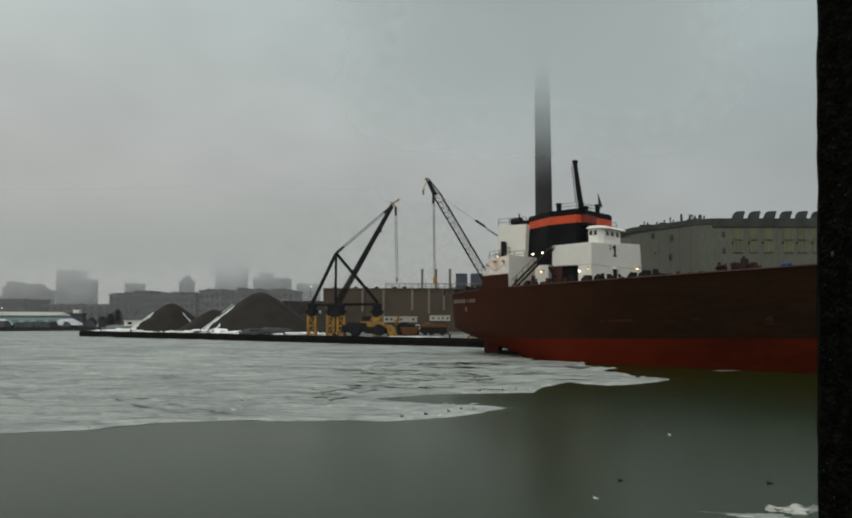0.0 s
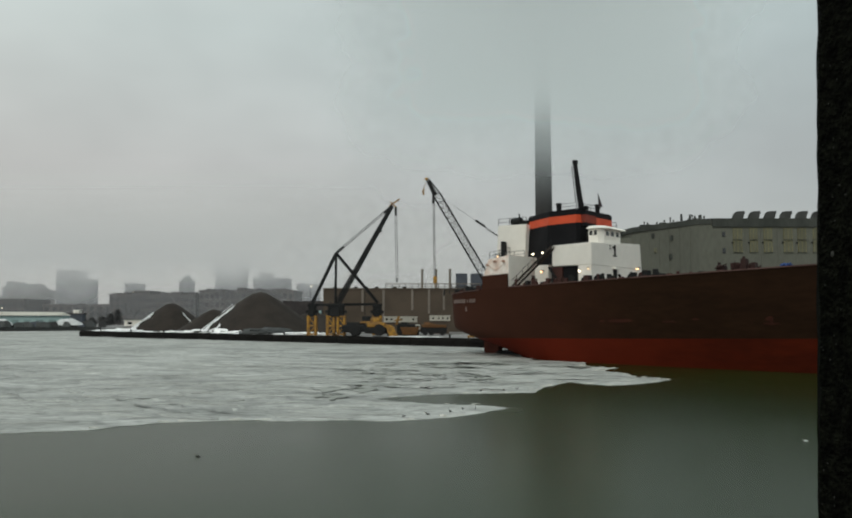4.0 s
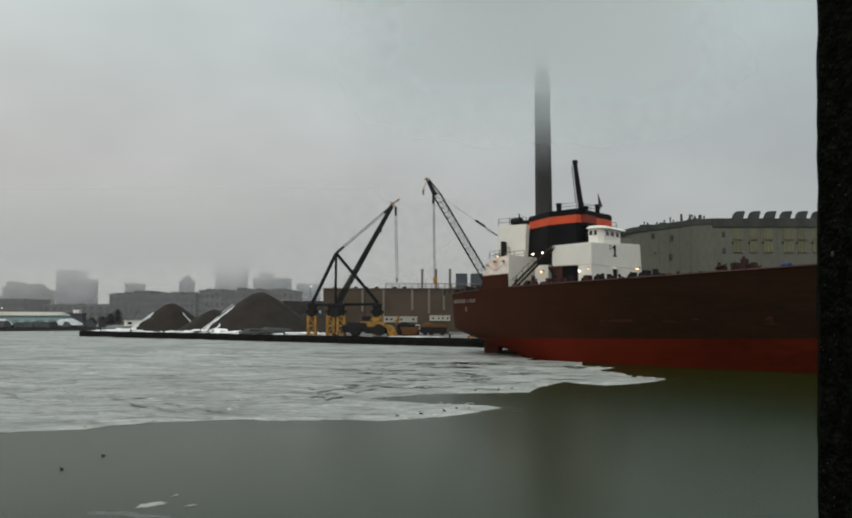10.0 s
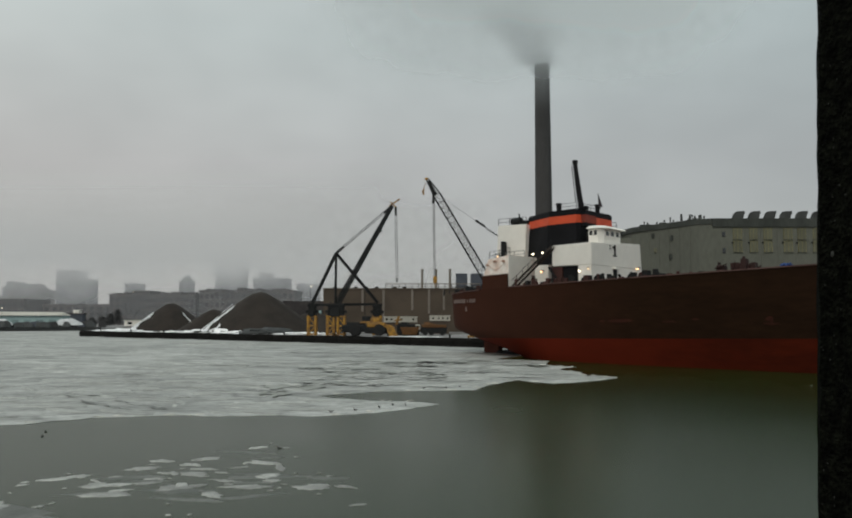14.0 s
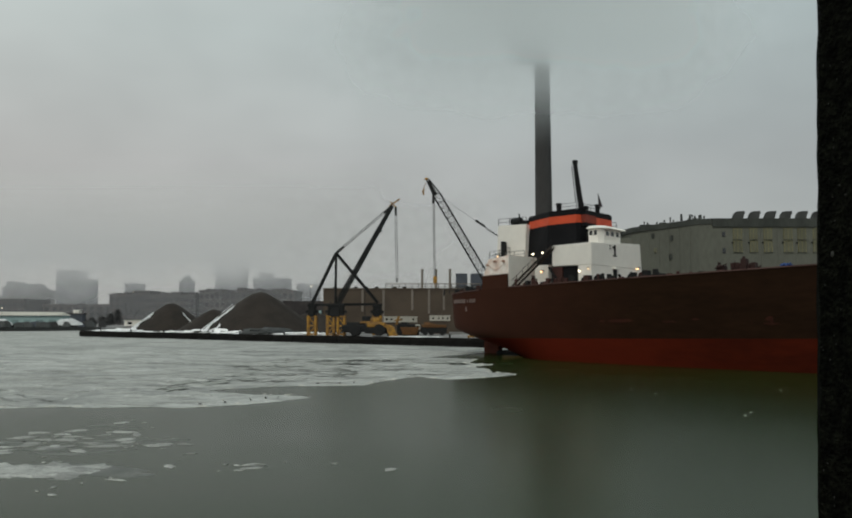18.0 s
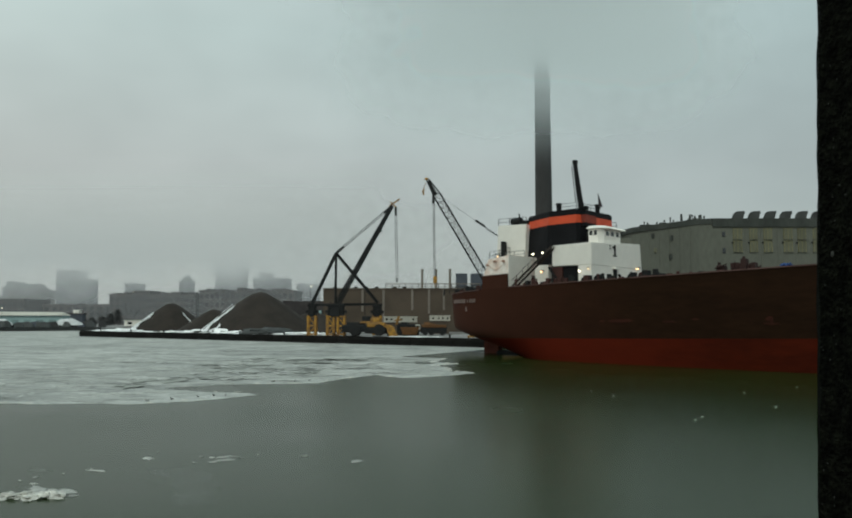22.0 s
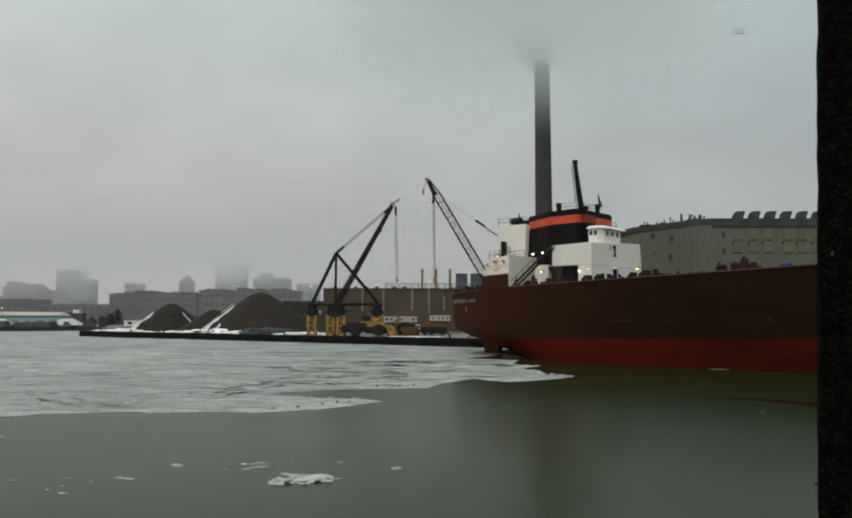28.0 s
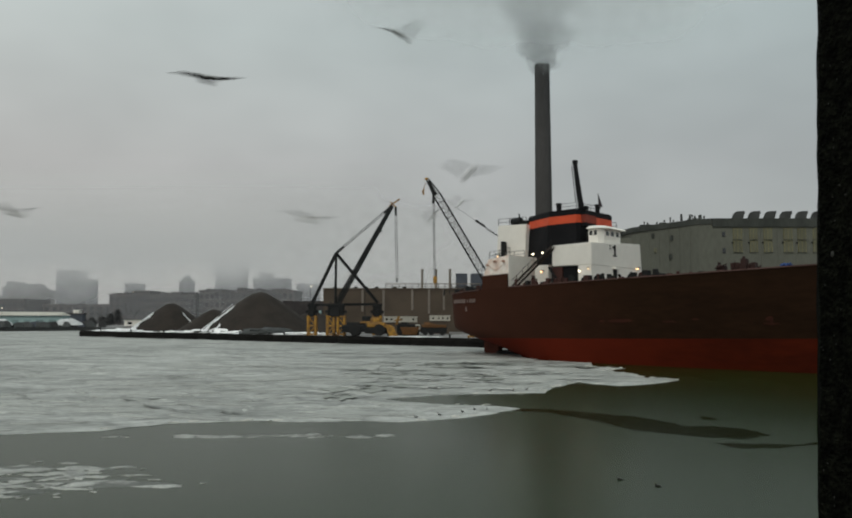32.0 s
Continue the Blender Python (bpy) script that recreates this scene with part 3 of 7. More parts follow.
for k in range(len(edge) - 1):
    bm.faces.new((rim[0][k], rim[1][k], rim[1][k + 1], rim[0][k + 1]))
bmesh.ops.remove_doubles(bm, verts=bm.verts, dist=0.002)
part("ice_sheet", bm, ICE, ice, "grey slush ice sheet with dark leads")


def plate(bm, cx, cy, rx, ry, ang, z0, z1, rng, k=None):
    """One flat broken floe with an uneven, lobed outline and a low, uneven top."""
    k = k or rng.randint(9, 13)
    seed = rng.uniform(0, 99)
    ring = []
    for i in range(k):
        a = 2 * math.pi * i / k
        r = 0.85 + 0.5 * noise.noise(Vector((math.cos(a) * 1.3, math.sin(a) * 1.3, seed))) + (0.3 * noise.noise(Vector((math.cos(a) * 4, math.sin(a) * 4, seed))) if k > 16 else 0) + rng.uniform(-0.09, 0.09)
        x, y = math.cos(a) * rx * r, math.sin(a) * ry * r
        ring.append((x * math.cos(ang) - y * math.sin(ang), x * math.sin(ang) + y * math.cos(ang)))
    lo = [bm.verts.new((cx + x, cy + y, z0)) for x, y in ring]
    hi = [bm.verts.new((cx + x * 0.93, cy + y * 0.93, z1 * rng.uniform(0.25, 0.8))) for x, y in ring]
    top = [bm.verts.new((cx + x * 0.55, cy + y * 0.55, z1 * rng.uniform(0.6, 1.5))) for x, y in ring]
    mid = bm.verts.new((cx, cy, z1 * rng.uniform(0.8, 1.4)))
    for i in range(k):
        j = (i + 1) % k
        bm.faces.new((lo[i], lo[j], hi[j], hi[i]))
        bm.faces.new((hi[i], hi[j], top[j], top[i]))
        bm.faces.new((top[i], top[j], mid))


rng = random.Random(11)
floe_meshes = []
for i in range(12):
    bm = B()
    plate(bm, 0, 0, 1.0, 0.55, 0, -0.05, 0.026, rng)
    floe_meshes.append(mesh_of("floe", bm, FLOE))
whole = edge + ICE_FAR
made = 0
while made < 300:
    x, y = -40 + 60 * rng.random() ** 0.5, rng.uniform(31, 82)
    if not all(inside(x + a, y + b, whole) for a, b in ((0, 0), (2.6, 0), (-2.6, 0), (0, -1.6), (0, 1.6), (2.0, -1.0))):
        continue
    ob = new("floe", floe_meshes[made % 12])
    s = rng.uniform(0.5, 2.1)
    ob.matrix_basis = pose(x, y, 0.03 + rng.uniform(-0.01, 0.012), rng.uniform(-0.3, 0.3), rng.uniform(-0.3, 0.3), rng.gauss(-16, 20)) @ Matrix.Diagonal((s * 1.5, s * rng.uniform(0.5, 1.0), 1, 1))
    ob.parent = ice
    made += 1
bm = B()
made = 0
while made < 800:
    x, y = rng.uniform(-190, 20), 34 + 230 * rng.random() ** 1.6
    s = rng.uniform(0.4, 1.6) * (1 + y / 90)
    if not all(inside(x + a * s, y + b * s, whole) for a, b in ((0, 0), (1.7, 0), (-1.7, 0), (0, -0.8), (0, 0.8))):
        continue
    plate(bm, x, y, s * 1.6, s * rng.uniform(0.3, 0.7), radians(rng.gauss(-15, 24)), 0.0, 0.036 + rng.uniform(0, 1) ** 3 * 0.07, rng)
    made += 1
tagged(part("ice_crust", bm, FLOE, ice, "frozen-in white floes"), kind="stuff")

# rubble pushed up along the edge, and dark open cracks
bm = B()
for k in range(len(edge) - 1):
    (x, y), (x2, y2) = edge[k], edge[k + 1]
    if x < -26 or rng.random() < (0.75 if y < 48 else 0.45):
        continue
    for _ in range(2):
        t, s = rng.random(), rng.uniform(0.04, 0.13)
        px, py = x + (x2 - x) * t + rng.uniform(-0.5, 0.1), y + (y2 - y) * t + rng.uniform(0.1, 0.6)
        ball(bm, (px, py, 0.03), s * 2.4, s, s * 0.42, 1, 0.7, rng.uniform(0, 50))
tagged(part("edge_rubble", bm, LUMP, ice, "small heaped lumps of ice along the edge"), kind="stuff")


def crack_strip(bm, pts, wide, seed):
    """A wandering open crack along a line of points, pinched and widened as it goes."""
    n, rows = 10, []
    line = []
    for (x, y), (x2, y2) in zip(pts, pts[1:]):
        line += [(x + (x2 - x) * i / n, y + (y2 - y) * i / n) for i in range(n)]
    line.append(pts[-1])
    for i, (x, y) in enumerate(line):
        k = i / (len(line) - 1)
        w = wide * (0.12 + abs(noise.noise(Vector((i * 0.23, seed, 2.0)))) * 2.2) * min(1.0, 5 * k + 0.1, 5 * (1 - k) + 0.1)
        o = 0.55 * noise.noise(Vector((i * 0.31, seed, 7.0)))
        rows.append((bm.verts.new((x + o * 0.5, y + o - w, 0.105)), bm.verts.new((x + o * 0.5, y + o + w, 0.105))))
    for (a, b), (c, d) in zip(rows, rows[1:]):
        bm.faces.new((a, c, d, b))


bm = B()
for k, pts in enumerate(([(-8.3, 36.9), (-10.4, 39.0), (-12.2, 40.4), (-15.3, 43.7)], [(-4.6, 65.9), (-5.6, 54.5), (-5.7, 48.8), (-6.5, 41.5)], [(-3.5, 46.1), (-6.5, 48.8), (-9.8, 46.1), (-12.5, 44.0), (-15.9, 45.2)],
                         [(-8.2, 64.0), (-11.1, 59.9), (-14.2, 58.3)], [(9.7, 82.0), (4.4, 73.9), (0.1, 70.8)], [(-18.3, 44.5), (-14.1, 39.9), (-12.2, 38.8)], [(12.5, 66.0), (6.0, 64.0), (1.0, 60.0), (-4.0, 61.0)])):
    crack_strip(bm, pts, 0.17, k * 3.7)
made = 0
while made < 64:
    x, y = -40 + 58 * rng.random() ** 0.6, rng.uniform(44, 112)
    a, long = radians(rng.gauss(-8, 20)), rng.uniform(2.0, 9.0)
    if not (inside(x, y, whole) and inside(x + long, y, whole) and inside(x, y - 2, whole)):
        continue
    mid_x, mid_y = x + math.cos(a) * long * 0.5, y + math.sin(a) * long * 0.5
    crack_strip(bm, [(x, y), (mid_x, mid_y + rng.uniform(-0.6, 0.6)), (x + math.cos(a) * long, y + math.sin(a) * long)], y / 330, made * 1.3 + 40)
    made += 1
tagged(part("crack", bm, LEAD, ice, "thin dark wet cracks in the ice"), kind="stuff")
for name, mat, count, label in (("wet_patch", WETICE, 26, "grey-green wet patches between frozen floes"), ("pale_ridge", RIDGE, 70, "thin pale ridges of crusted ice")):
    bm = B()
    made = 0
    while made < count:
        x, y = rng.uniform(-9, 19), rng.uniform(46, 84)
        a, long = radians(rng.gauss(-8, 12)), rng.uniform(2.0, 7.0)
        x2, y2 = x + math.cos(a) * long, y + math.sin(a) * long
        if not (inside(x, y, whole) and inside(x2, y2, whole) and inside(x2, y2 - 1.5, whole) and inside(x, y - 1.5, whole)):
            continue
        crack_strip(bm, [(x, y), ((x + x2) / 2, (y + y2) / 2 + rng.uniform(-0.8, 0.8)), (x2, y2)], 1.3 if mat is WETICE else 0.3, made * 2.1 + 300)
        made += 1
    tagged(part(name, bm, mat, ice, label), kind="stuff")


def floe_group(name, label, cx, cy, spread_x, spread_y, count, big, seed, lumps=0):
    """A loose raft of floes that drifts together; its pieces are set round its middle."""
    g = thing(name, label, "ice floes", pose(cx, cy, 0))
    r = random.Random(seed)
    spots = [(r.gauss(0, 0.5) * spread_x, r.gauss(0, 0.5) * spread_y) for _ in range(max(2, count // 6))]
    for x, y in spots:
        bm = B()
        s = big * r.uniform(0.5, 1.3)
        plate(bm, x, y, s * 2.2, s * r.uniform(0.35, 0.7), radians(r.gauss(-4, 12)), -0.02, 0.005, r, 24)
        part("slush_film", bm, SLUSH, g, "thin grey slush", smooth=True)
    for i in range(count):
        sx, sy = r.choice(spots)
        x, y = sx + r.gauss(0, 0.28) * spread_x, sy + r.gauss(0, 0.24) * spread_y
        bm = B()
        s = big * (r.random() ** 2.6 * 0.95 + 0.1)
        plate(bm, x, y, s * 1.5, s * r.uniform(0.34, 0.95), radians(r.gauss(6, 30)), -0.04, 0.020, r, 30)
        part("floe", bm, RAFT, g, smooth=True)
    for i in range(lumps):
        bm = B()
        s = r.uniform(0.06, 0.2)
        ball(bm, (r.gauss(0.1, 0.38), r.gauss(0, 0.16), 0.015), s * 1.7, s * 1.1, s * 0.6, 3, 1.2, i * 1.7)
        part("ice_lump", bm, LUMP, g)
    return g


raft_a = floe_group("floe_raft", "loose white ice floes drifting on dark water", -7.4, 23.2, 5.6, 5.0, 84, 0.52, 21)
raft_b = floe_group("floe_cluster", "lumpy white ice floe with small pieces round it", -4.0, 23.2, 1.5, 0.5, 18, 0.5, 8, 16)
raft_c = floe_group("floe_raft", "loose white ice floes drifting beside the ice edge", -11.0, 23.5, 3.4, 3.4, 84, 0.62, 33)
raft_h = floe_group("floe_cluster", "thin strip of white ice along the hull", 29.4, 70.2, 2.6, 0.35, 9, 0.7, 71)
raft_g = floe_group("floe_raft", "thin line of ice floes near the ice edge", -8.6, 31.7, 6.0, 0.6, 34, 0.55, 52)
raft_d = floe_group("floe_cluster", "single white ice floe on the water", 9.2, 19.6, 1.4, 0.5, 7, 0.6, 14, 4)
raft_e = floe_group("floe_cluster", "flat white ice floe on dark water", -10.8, 20.5, 1.3, 0.3, 12, 1.5, 17)
raft_f = floe_group("floe_raft", "thin scattered ice pieces on dark water", -9.0, 23.0, 7.0, 3.0, 22, 0.28, 41)


# a faint swirl of new skim ice
bm = B()
rows = []
for i in range(41):
    k = i / 40
    x, y = -9.2 + 3.9 * k + 0.5 * math.sin(k * 5.2), 24.6 - 4.6 * k ** 1.5 + 0.3 * math.sin(k * 9.0)
    w = (0.25 + 0.3 * noise.noise(Vector((k * 4, 0.0, 5.0))) + 0.35 * k) * min(1.0, 8 * k + 0.1, 8 * (1 - k) + 0.1)
    rows.append([bm.verts.new((x + 0.55 * w * q, y + w * q, 0.004)) for q in (-1.6, -1, 0, 1, 1.6)])
for a, b in zip(rows, rows[1:]):
    for q in range(4):
        bm.faces.new((a[q], b[q], b[q + 1], a[q + 1]))
skim = solo("skim_ice", bm, SKIM, "faint swirl of thin new ice on the water", "ice film", kind="stuff")


# ---- ship ----
SHIP = pose(-3.9, 102.1, 0, 0, 0, -43.0)
ship = thing("cargo_ship", "long brown and red lake freighter moored with white aft house", "ship", SHIP)
LONG, HALF = 205.0, 11.5


def deck_z(u):
    """The deck's edge, rising in a straight sheer from the stern."""
    return 8.24 + 0.0287 * u


def paint_z(u):
    return 2.15 + 0.0185 * u


def keel_z(u):
    for (u0, z0), (u1, z1) in zip(((-1, 3.9), (0, 3.75), (7, 2.5), (10, 1.7), (18, -0.4), (34, -5.0)), ((0, 3.75), (7, 2.5), (10, 1.7), (18, -0.4), (34, -5.0), (999, -5.0))):
        if u < u1:
            return z0 + (z1 - z0) * (u - u0) / (u1 - u0)
    return -5.0


def half_width(u, z):
    """Half the ship's width at a station and height."""
    k = min(1.0, max(0.0, (u - 1.6) / 30.0))
    top = HALF * math.sqrt(max(0.0, 1 - (1 - k) ** 2.0))
    if u > LONG - 26:
        q = (u - (LONG - 26)) / 26
        top *= max(0.02, (1 - q ** 2.4))
    d, b = deck_z(u), keel_z(u)
    t = min(1.0, max(0.0, (z - b) / (d - b)))
    full = min(1.0, max(0.0, (u - 4) / 30.0))
    wide = top * t ** (0.085 - 0.03 * full)
    if z < 2.6 and u < 22.5:
        # the run: the plating draws in under the counter towards the rudder
        wide *= 1 - (1 - min(1.0, max(0.03, (u - 9.5) / 13.0)) ** 0.45) * min(1.0, (2.6 - z) / 2.3)
    return wide


stations = [1.61, 1.75, 2.0, 2.4, 3, 4, 5, 6.5, 8, 9, 10, 11, 12, 13, 14, 15, 16, 17, 18, 19.5, 21, 24, 28, 32, 36, 42, 50, 60, 80, 110, 140, 165, 179, 188, 195, 200, 203, 204.8]
brown, red = B(), B()
for side in (-1, 1):
    for target, lower, upper, steps in ((brown, lambda u: max(paint_z(u), keel_z(u)), deck_z, 7), (red, keel_z, lambda u: max(paint_z(u), keel_z(u)), 7)):
        rows = []
        for u in stations:
            a, b = lower(u), upper(u)
            rows.append([target.verts.new((u, HALF + side * half_width(u, a + (b - a) * (k / steps) ** 1.4), a + (b - a) * (k / steps) ** 1.4)) for k in range(steps + 1)])
        for r0, r1 in zip(rows, rows[1:]):
            for k in range(steps):
                if (r0[k].co - r0[k + 1].co).length + (r1[k].co - r1[k + 1].co).length > 1e-4:
                    target.faces.new((r0[k], r1[k], r1[k + 1], r0[k + 1]))
bmesh.ops.remove_doubles(brown, verts=brown.verts, dist=0.002)
bmesh.ops.remove_doubles(red, verts=red.verts, dist=0.002)
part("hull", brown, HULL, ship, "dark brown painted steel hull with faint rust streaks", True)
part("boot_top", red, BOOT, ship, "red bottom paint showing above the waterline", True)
bm = B()
row = []
for u in stations:
    h, z = half_width(u, deck_z(u)) * 0.995, deck_z(u) - 0.7
    row.append((bm.verts.new((u, HALF - h, z)), bm.verts.new((u, HALF + h, z))))
for (a, b), (c, d) in zip(row, row[1:]):
    bm.faces.new((a, c, d, b))
part("deck", bm, RUST, ship, "rusty red steel deck")
for side, a, b in ((-1, 0, 12.5), (-1, 17.5, 999), (1, 0, 999)):
    bm = B()
    for u0, u1 in zip(stations, stations[1:]):
        if u0 < a or u1 > b:
            continue
        beam(bm, (u0, HALF + side * half_width(u0, deck_z(u0)), deck_z(u0)), (u1, HALF + side * half_width(u1, deck_z(u1)), deck_z(u1)), 0.16, 0.12)
    part("gunwale", bm, RAIL, ship, "pale gunwale")
# rudder under the counter
bm = B()
box(bm, 6.3, HALF - 0.5, -4, 9.0, HALF + 0.5, 2.7, 0.2)
part("rudder", bm, RUDDER, ship, "faded maroon rudder")
bm = B()
box(bm, 9.2, HALF - 1.5, -4, 16, HALF + 1.5, 0.5, 0.3)
part("skeg", bm, DARK, ship)

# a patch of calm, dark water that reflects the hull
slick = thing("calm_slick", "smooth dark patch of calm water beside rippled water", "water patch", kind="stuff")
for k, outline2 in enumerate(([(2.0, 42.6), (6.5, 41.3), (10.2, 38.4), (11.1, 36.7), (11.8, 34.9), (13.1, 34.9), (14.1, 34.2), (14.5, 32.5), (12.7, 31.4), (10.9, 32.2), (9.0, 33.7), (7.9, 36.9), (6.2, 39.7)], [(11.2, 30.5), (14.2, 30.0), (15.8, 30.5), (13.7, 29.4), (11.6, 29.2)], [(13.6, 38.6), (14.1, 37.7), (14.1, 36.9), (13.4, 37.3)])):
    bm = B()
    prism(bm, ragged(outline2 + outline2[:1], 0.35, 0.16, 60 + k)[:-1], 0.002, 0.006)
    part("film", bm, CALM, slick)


def rail(parent, pts, high=1.0, mat=DARK, every=1.6):
    """A ship's or roof's rail: posts and two bars along a line of points."""
    bm = B()
    for p, q in zip(pts, pts[1:]):
        p, q = Vector(p), Vector(q)
        k = max(1, int((q - p).length / every))
        for i in range(k + 1):
            c = p.lerp(q, i / k)
            beam(bm, c, c + Vector((0, 0, high)), 0.05)
        for h in (0.5, 1.0):
            beam(bm, p + Vector((0, 0, high * h)), q + Vector((0, 0, high * h)), 0.05)
    return part("rail", bm, mat, parent)


def poly_block(bm, lower, upper):
    """A block between a lower and an upper outline of equally many points."""
    lo, hi = [bm.verts.new(p) for p in lower], [bm.verts.new(p) for p in upper]
    bm.faces.new(lo[::-1])
    bm.faces.new(hi)
    for i in range(len(lo)):
        j = (i + 1) % len(lo)
        bm.faces.new((lo[i], lo[j], hi[j], hi[i]))
    return bm


# aft deckhouse, its lower half painted like the hull
bm = B()
poly_block(bm, [(12.9, 2.49, 8.56), (17.7, 1.31, 8.70), (17.7, 21, 8.70), (12.9, 20, 8.56)], [(12.9, 2.55, 10.38), (17.7, 1.48, 10.42), (17.7, 21, 10.42), (12.9, 20, 10.38)])
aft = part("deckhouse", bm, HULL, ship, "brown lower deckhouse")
bm = B()
poly_block(bm, [(12.95, 2.72, 10.38), (17.75, 1.62, 10.42), (17.75, 9, 10.42), (12.95, 9, 10.38)], [(13.5, 3.0, 12.5), (17.75, 1.9, 12.8), (17.75, 9, 12.8), (13.5, 9, 12.5)])
bmesh.ops.bevel(bm, geom=bm.edges[:], offset=0.06, segments=2, affect="EDGES")
part("deckhouse_top", bm, RUSTW, ship, "white deckhouse top streaked with rust")
bm = B()
box(bm, 17.7, 1.7, 8.2, 17.78, 6.6, 12.75)
part("front_plate", bm, WHITE, ship)
# a sagging chain and brackets on the deckhouse side
bm = B()
for i in range(14):
    a, b = i / 14, (i + 1) / 14
    p = (13.7 + 3.6 * a, 2.45 - 0.85 * a, 11.9 - 0.9 * (1 - abs(2 * a - 1) ** 1.4))
    q = (13.7 + 3.6 * b, 2.45 - 0.85 * b, 11.9 - 0.9 * (1 - abs(2 * b - 1) ** 1.4))
    beam(bm, p, q, 0.045)
part("mooring_chain", bm, STAIN, ship)
for u, z, w in ((13.75, 11.75, 0.2), (15.3, 12.1, 0.3), (16.9, 12.05, 0.22)):
    bm = B()
    ball(bm, (u, 2.62 - 0.24 * (u - 13), z), w, 0.22, w * 0.7, 2, 0.5, u)
    part("bracket", bm, STAIN, ship, "small rust-stained bracket")
rail(ship, [(13.6, 3.2, 12.5), (17.6, 2.2, 12.8)], 0.9)
rail(ship, [(1.2, 8.2, 8.1), (3.5, 5.8, 8.15), (7, 4.0, 8.3), (12.6, 2.4, 8.5)], 0.8)

# white upper house with a tank and winches on its roof
bm = B()
poly_block(bm, [(11.0, 8, 12.3), (15.7, 8, 12.3), (15.7, 16, 12.3), (11.0, 16, 12.3)], [(11.25, 8.1, 17.55), (15.95, 8.1, 17.38), (15.95, 16, 17.38), (11.25, 16, 17.55)])
bmesh.ops.bevel(bm, geom=bm.edges[:], offset=0.08, segments=2, affect="EDGES")
part("upper_house", bm, WHITE, ship, "plain white upper house")
rail(ship, [(11.3, 8.2, 17.5), (13.1, 8.2, 17.45)], 0.95)
rail(ship, [(13.1, 8.2, 17.45), (15.9, 8.2, 17.4)], 0.95)
bm = B()
tube(bm, (12.9, 9.2, 18.0), (14.4, 9.2, 18.0), 0.5, n=14)
part("roof_tank", bm, DARK, ship)
bm = B()
box(bm, 14.7, 8.8, 17.4, 15.7, 9.6, 18.0, 0.08)
tube(bm, (14.2, 9, 17.4), (14.2, 9, 19.0), 0.1)
part("roof_winch", bm, DARK, ship)
bm = B()
box(bm, 12.5, 7.0, 12.4, 13.1, 7.6, 15.2, 0.06)
box(bm, 11.7, 6.9, 12.4, 12.4, 7.6, 13.2, 0.06)
part("vent_locker", bm, DARK, ship, "dark ventilator")
rail(ship, [(12.0, 6.3, 12.6), (16.9, 6.3, 12.8)], 0.9)


def funnel_ring(z, lean):
    """Plan of the funnel at a height: a long block with a cut aft corner."""
    return [(15.7 + lean, 9.2, z), (20.4 + lean * 0.6, 6.9, z), (24.3, 6.8, z), (24.6, 7.4, z), (24.6, 15.2, z), (15.9 + lean, 15.2, z)]


# funnel: black, an orange band, black top; every ring leans forward as it rises
bm = B()
poly_block(bm, funnel_ring(8.6, -1.6), funnel_ring(16.75, -0.35))
part("funnel_base", bm, BLACK, ship, "black lower funnel casing")
bm = B()
poly_block(bm, funnel_ring(16.75, -0.32), funnel_ring(17.75, -0.2))
part("funnel_band", bm, ORANGE, ship, "bright orange funnel band")
bm = B()
poly_block(bm, funnel_ring(17.75, -0.24), funnel_ring(18.5, -0.1))
bmesh.ops.bevel(bm, geom=[e for e in bm.edges if e.verts[0].co.z > 18 and e.verts[1].co.z > 18], offset=0.12, segments=2, affect="EDGES")
part("funnel_top", bm, BLACK, ship, "black funnel top")
for c, r, z in (((21.0, 8.2), 0.32, 19.5), ((24.0, 12.6), 0.3, 19.55), ((18.9, 10.2), 0.28, 18.9), ((22.6, 11), 0.25, 19.1)):
    bm = B()
    tube(bm, (*c, 18.3), (*c, z), r, n=12)
    tube(bm, (*c, z - 0.12), (*c, z + 0.1), r * 1.25, n=12)
    part("exhaust_pipe", bm, BLACK, ship)
rail(ship, [(21.6, 7.2, 18.5), (24.2, 7.2, 18.5), (24.4, 12, 18.5)], 0.8)
# black block stands in for shade in the recess and bay under houses
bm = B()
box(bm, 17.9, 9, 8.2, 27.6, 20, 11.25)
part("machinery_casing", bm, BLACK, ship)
bm = B()
box(bm, 18.9, 5.7, 8.3, 20.9, 6.5, 11.6, 0.05)
part("locker", bm, WHITE, ship)

# white midship house with a wheelhouse on top
bm = B()
poly_block(bm, [(22.3, 4.4, 11.25), (28.0, 4.0, 11.15), (28.0, 16.6, 11.15), (22.3, 16.6, 11.25)], [(22.3, 4.4, 13.8), (28.0, 4.0, 13.85), (28.0, 16.3, 14.45), (22.3, 16.3, 14.3)])
bmesh.ops.bevel(bm, geom=bm.edges[:], offset=0.09, segments=3, affect="EDGES")
house = part("midship_house", bm, WHITE, ship, "white steel house with faint weld lines")
bm = B()
poly_block(bm, [(26.2, 4.05, 8.4), (27.98, 4.02, 8.4), (27.98, 16.7, 8.4), (26.2, 16.7, 8.4)], [(26.2, 4.05, 11.2), (27.98, 4.02, 11.2), (27.98, 16.6, 11.2), (26.2, 16.6, 11.2)])
part("house_front_base", bm, WHITE, ship)
# a black panel gives the open doorway's inner shade as colour
bm = B()
box(bm, 23.8, 4.6, 8.4, 26.15, 5.2, 11.2)
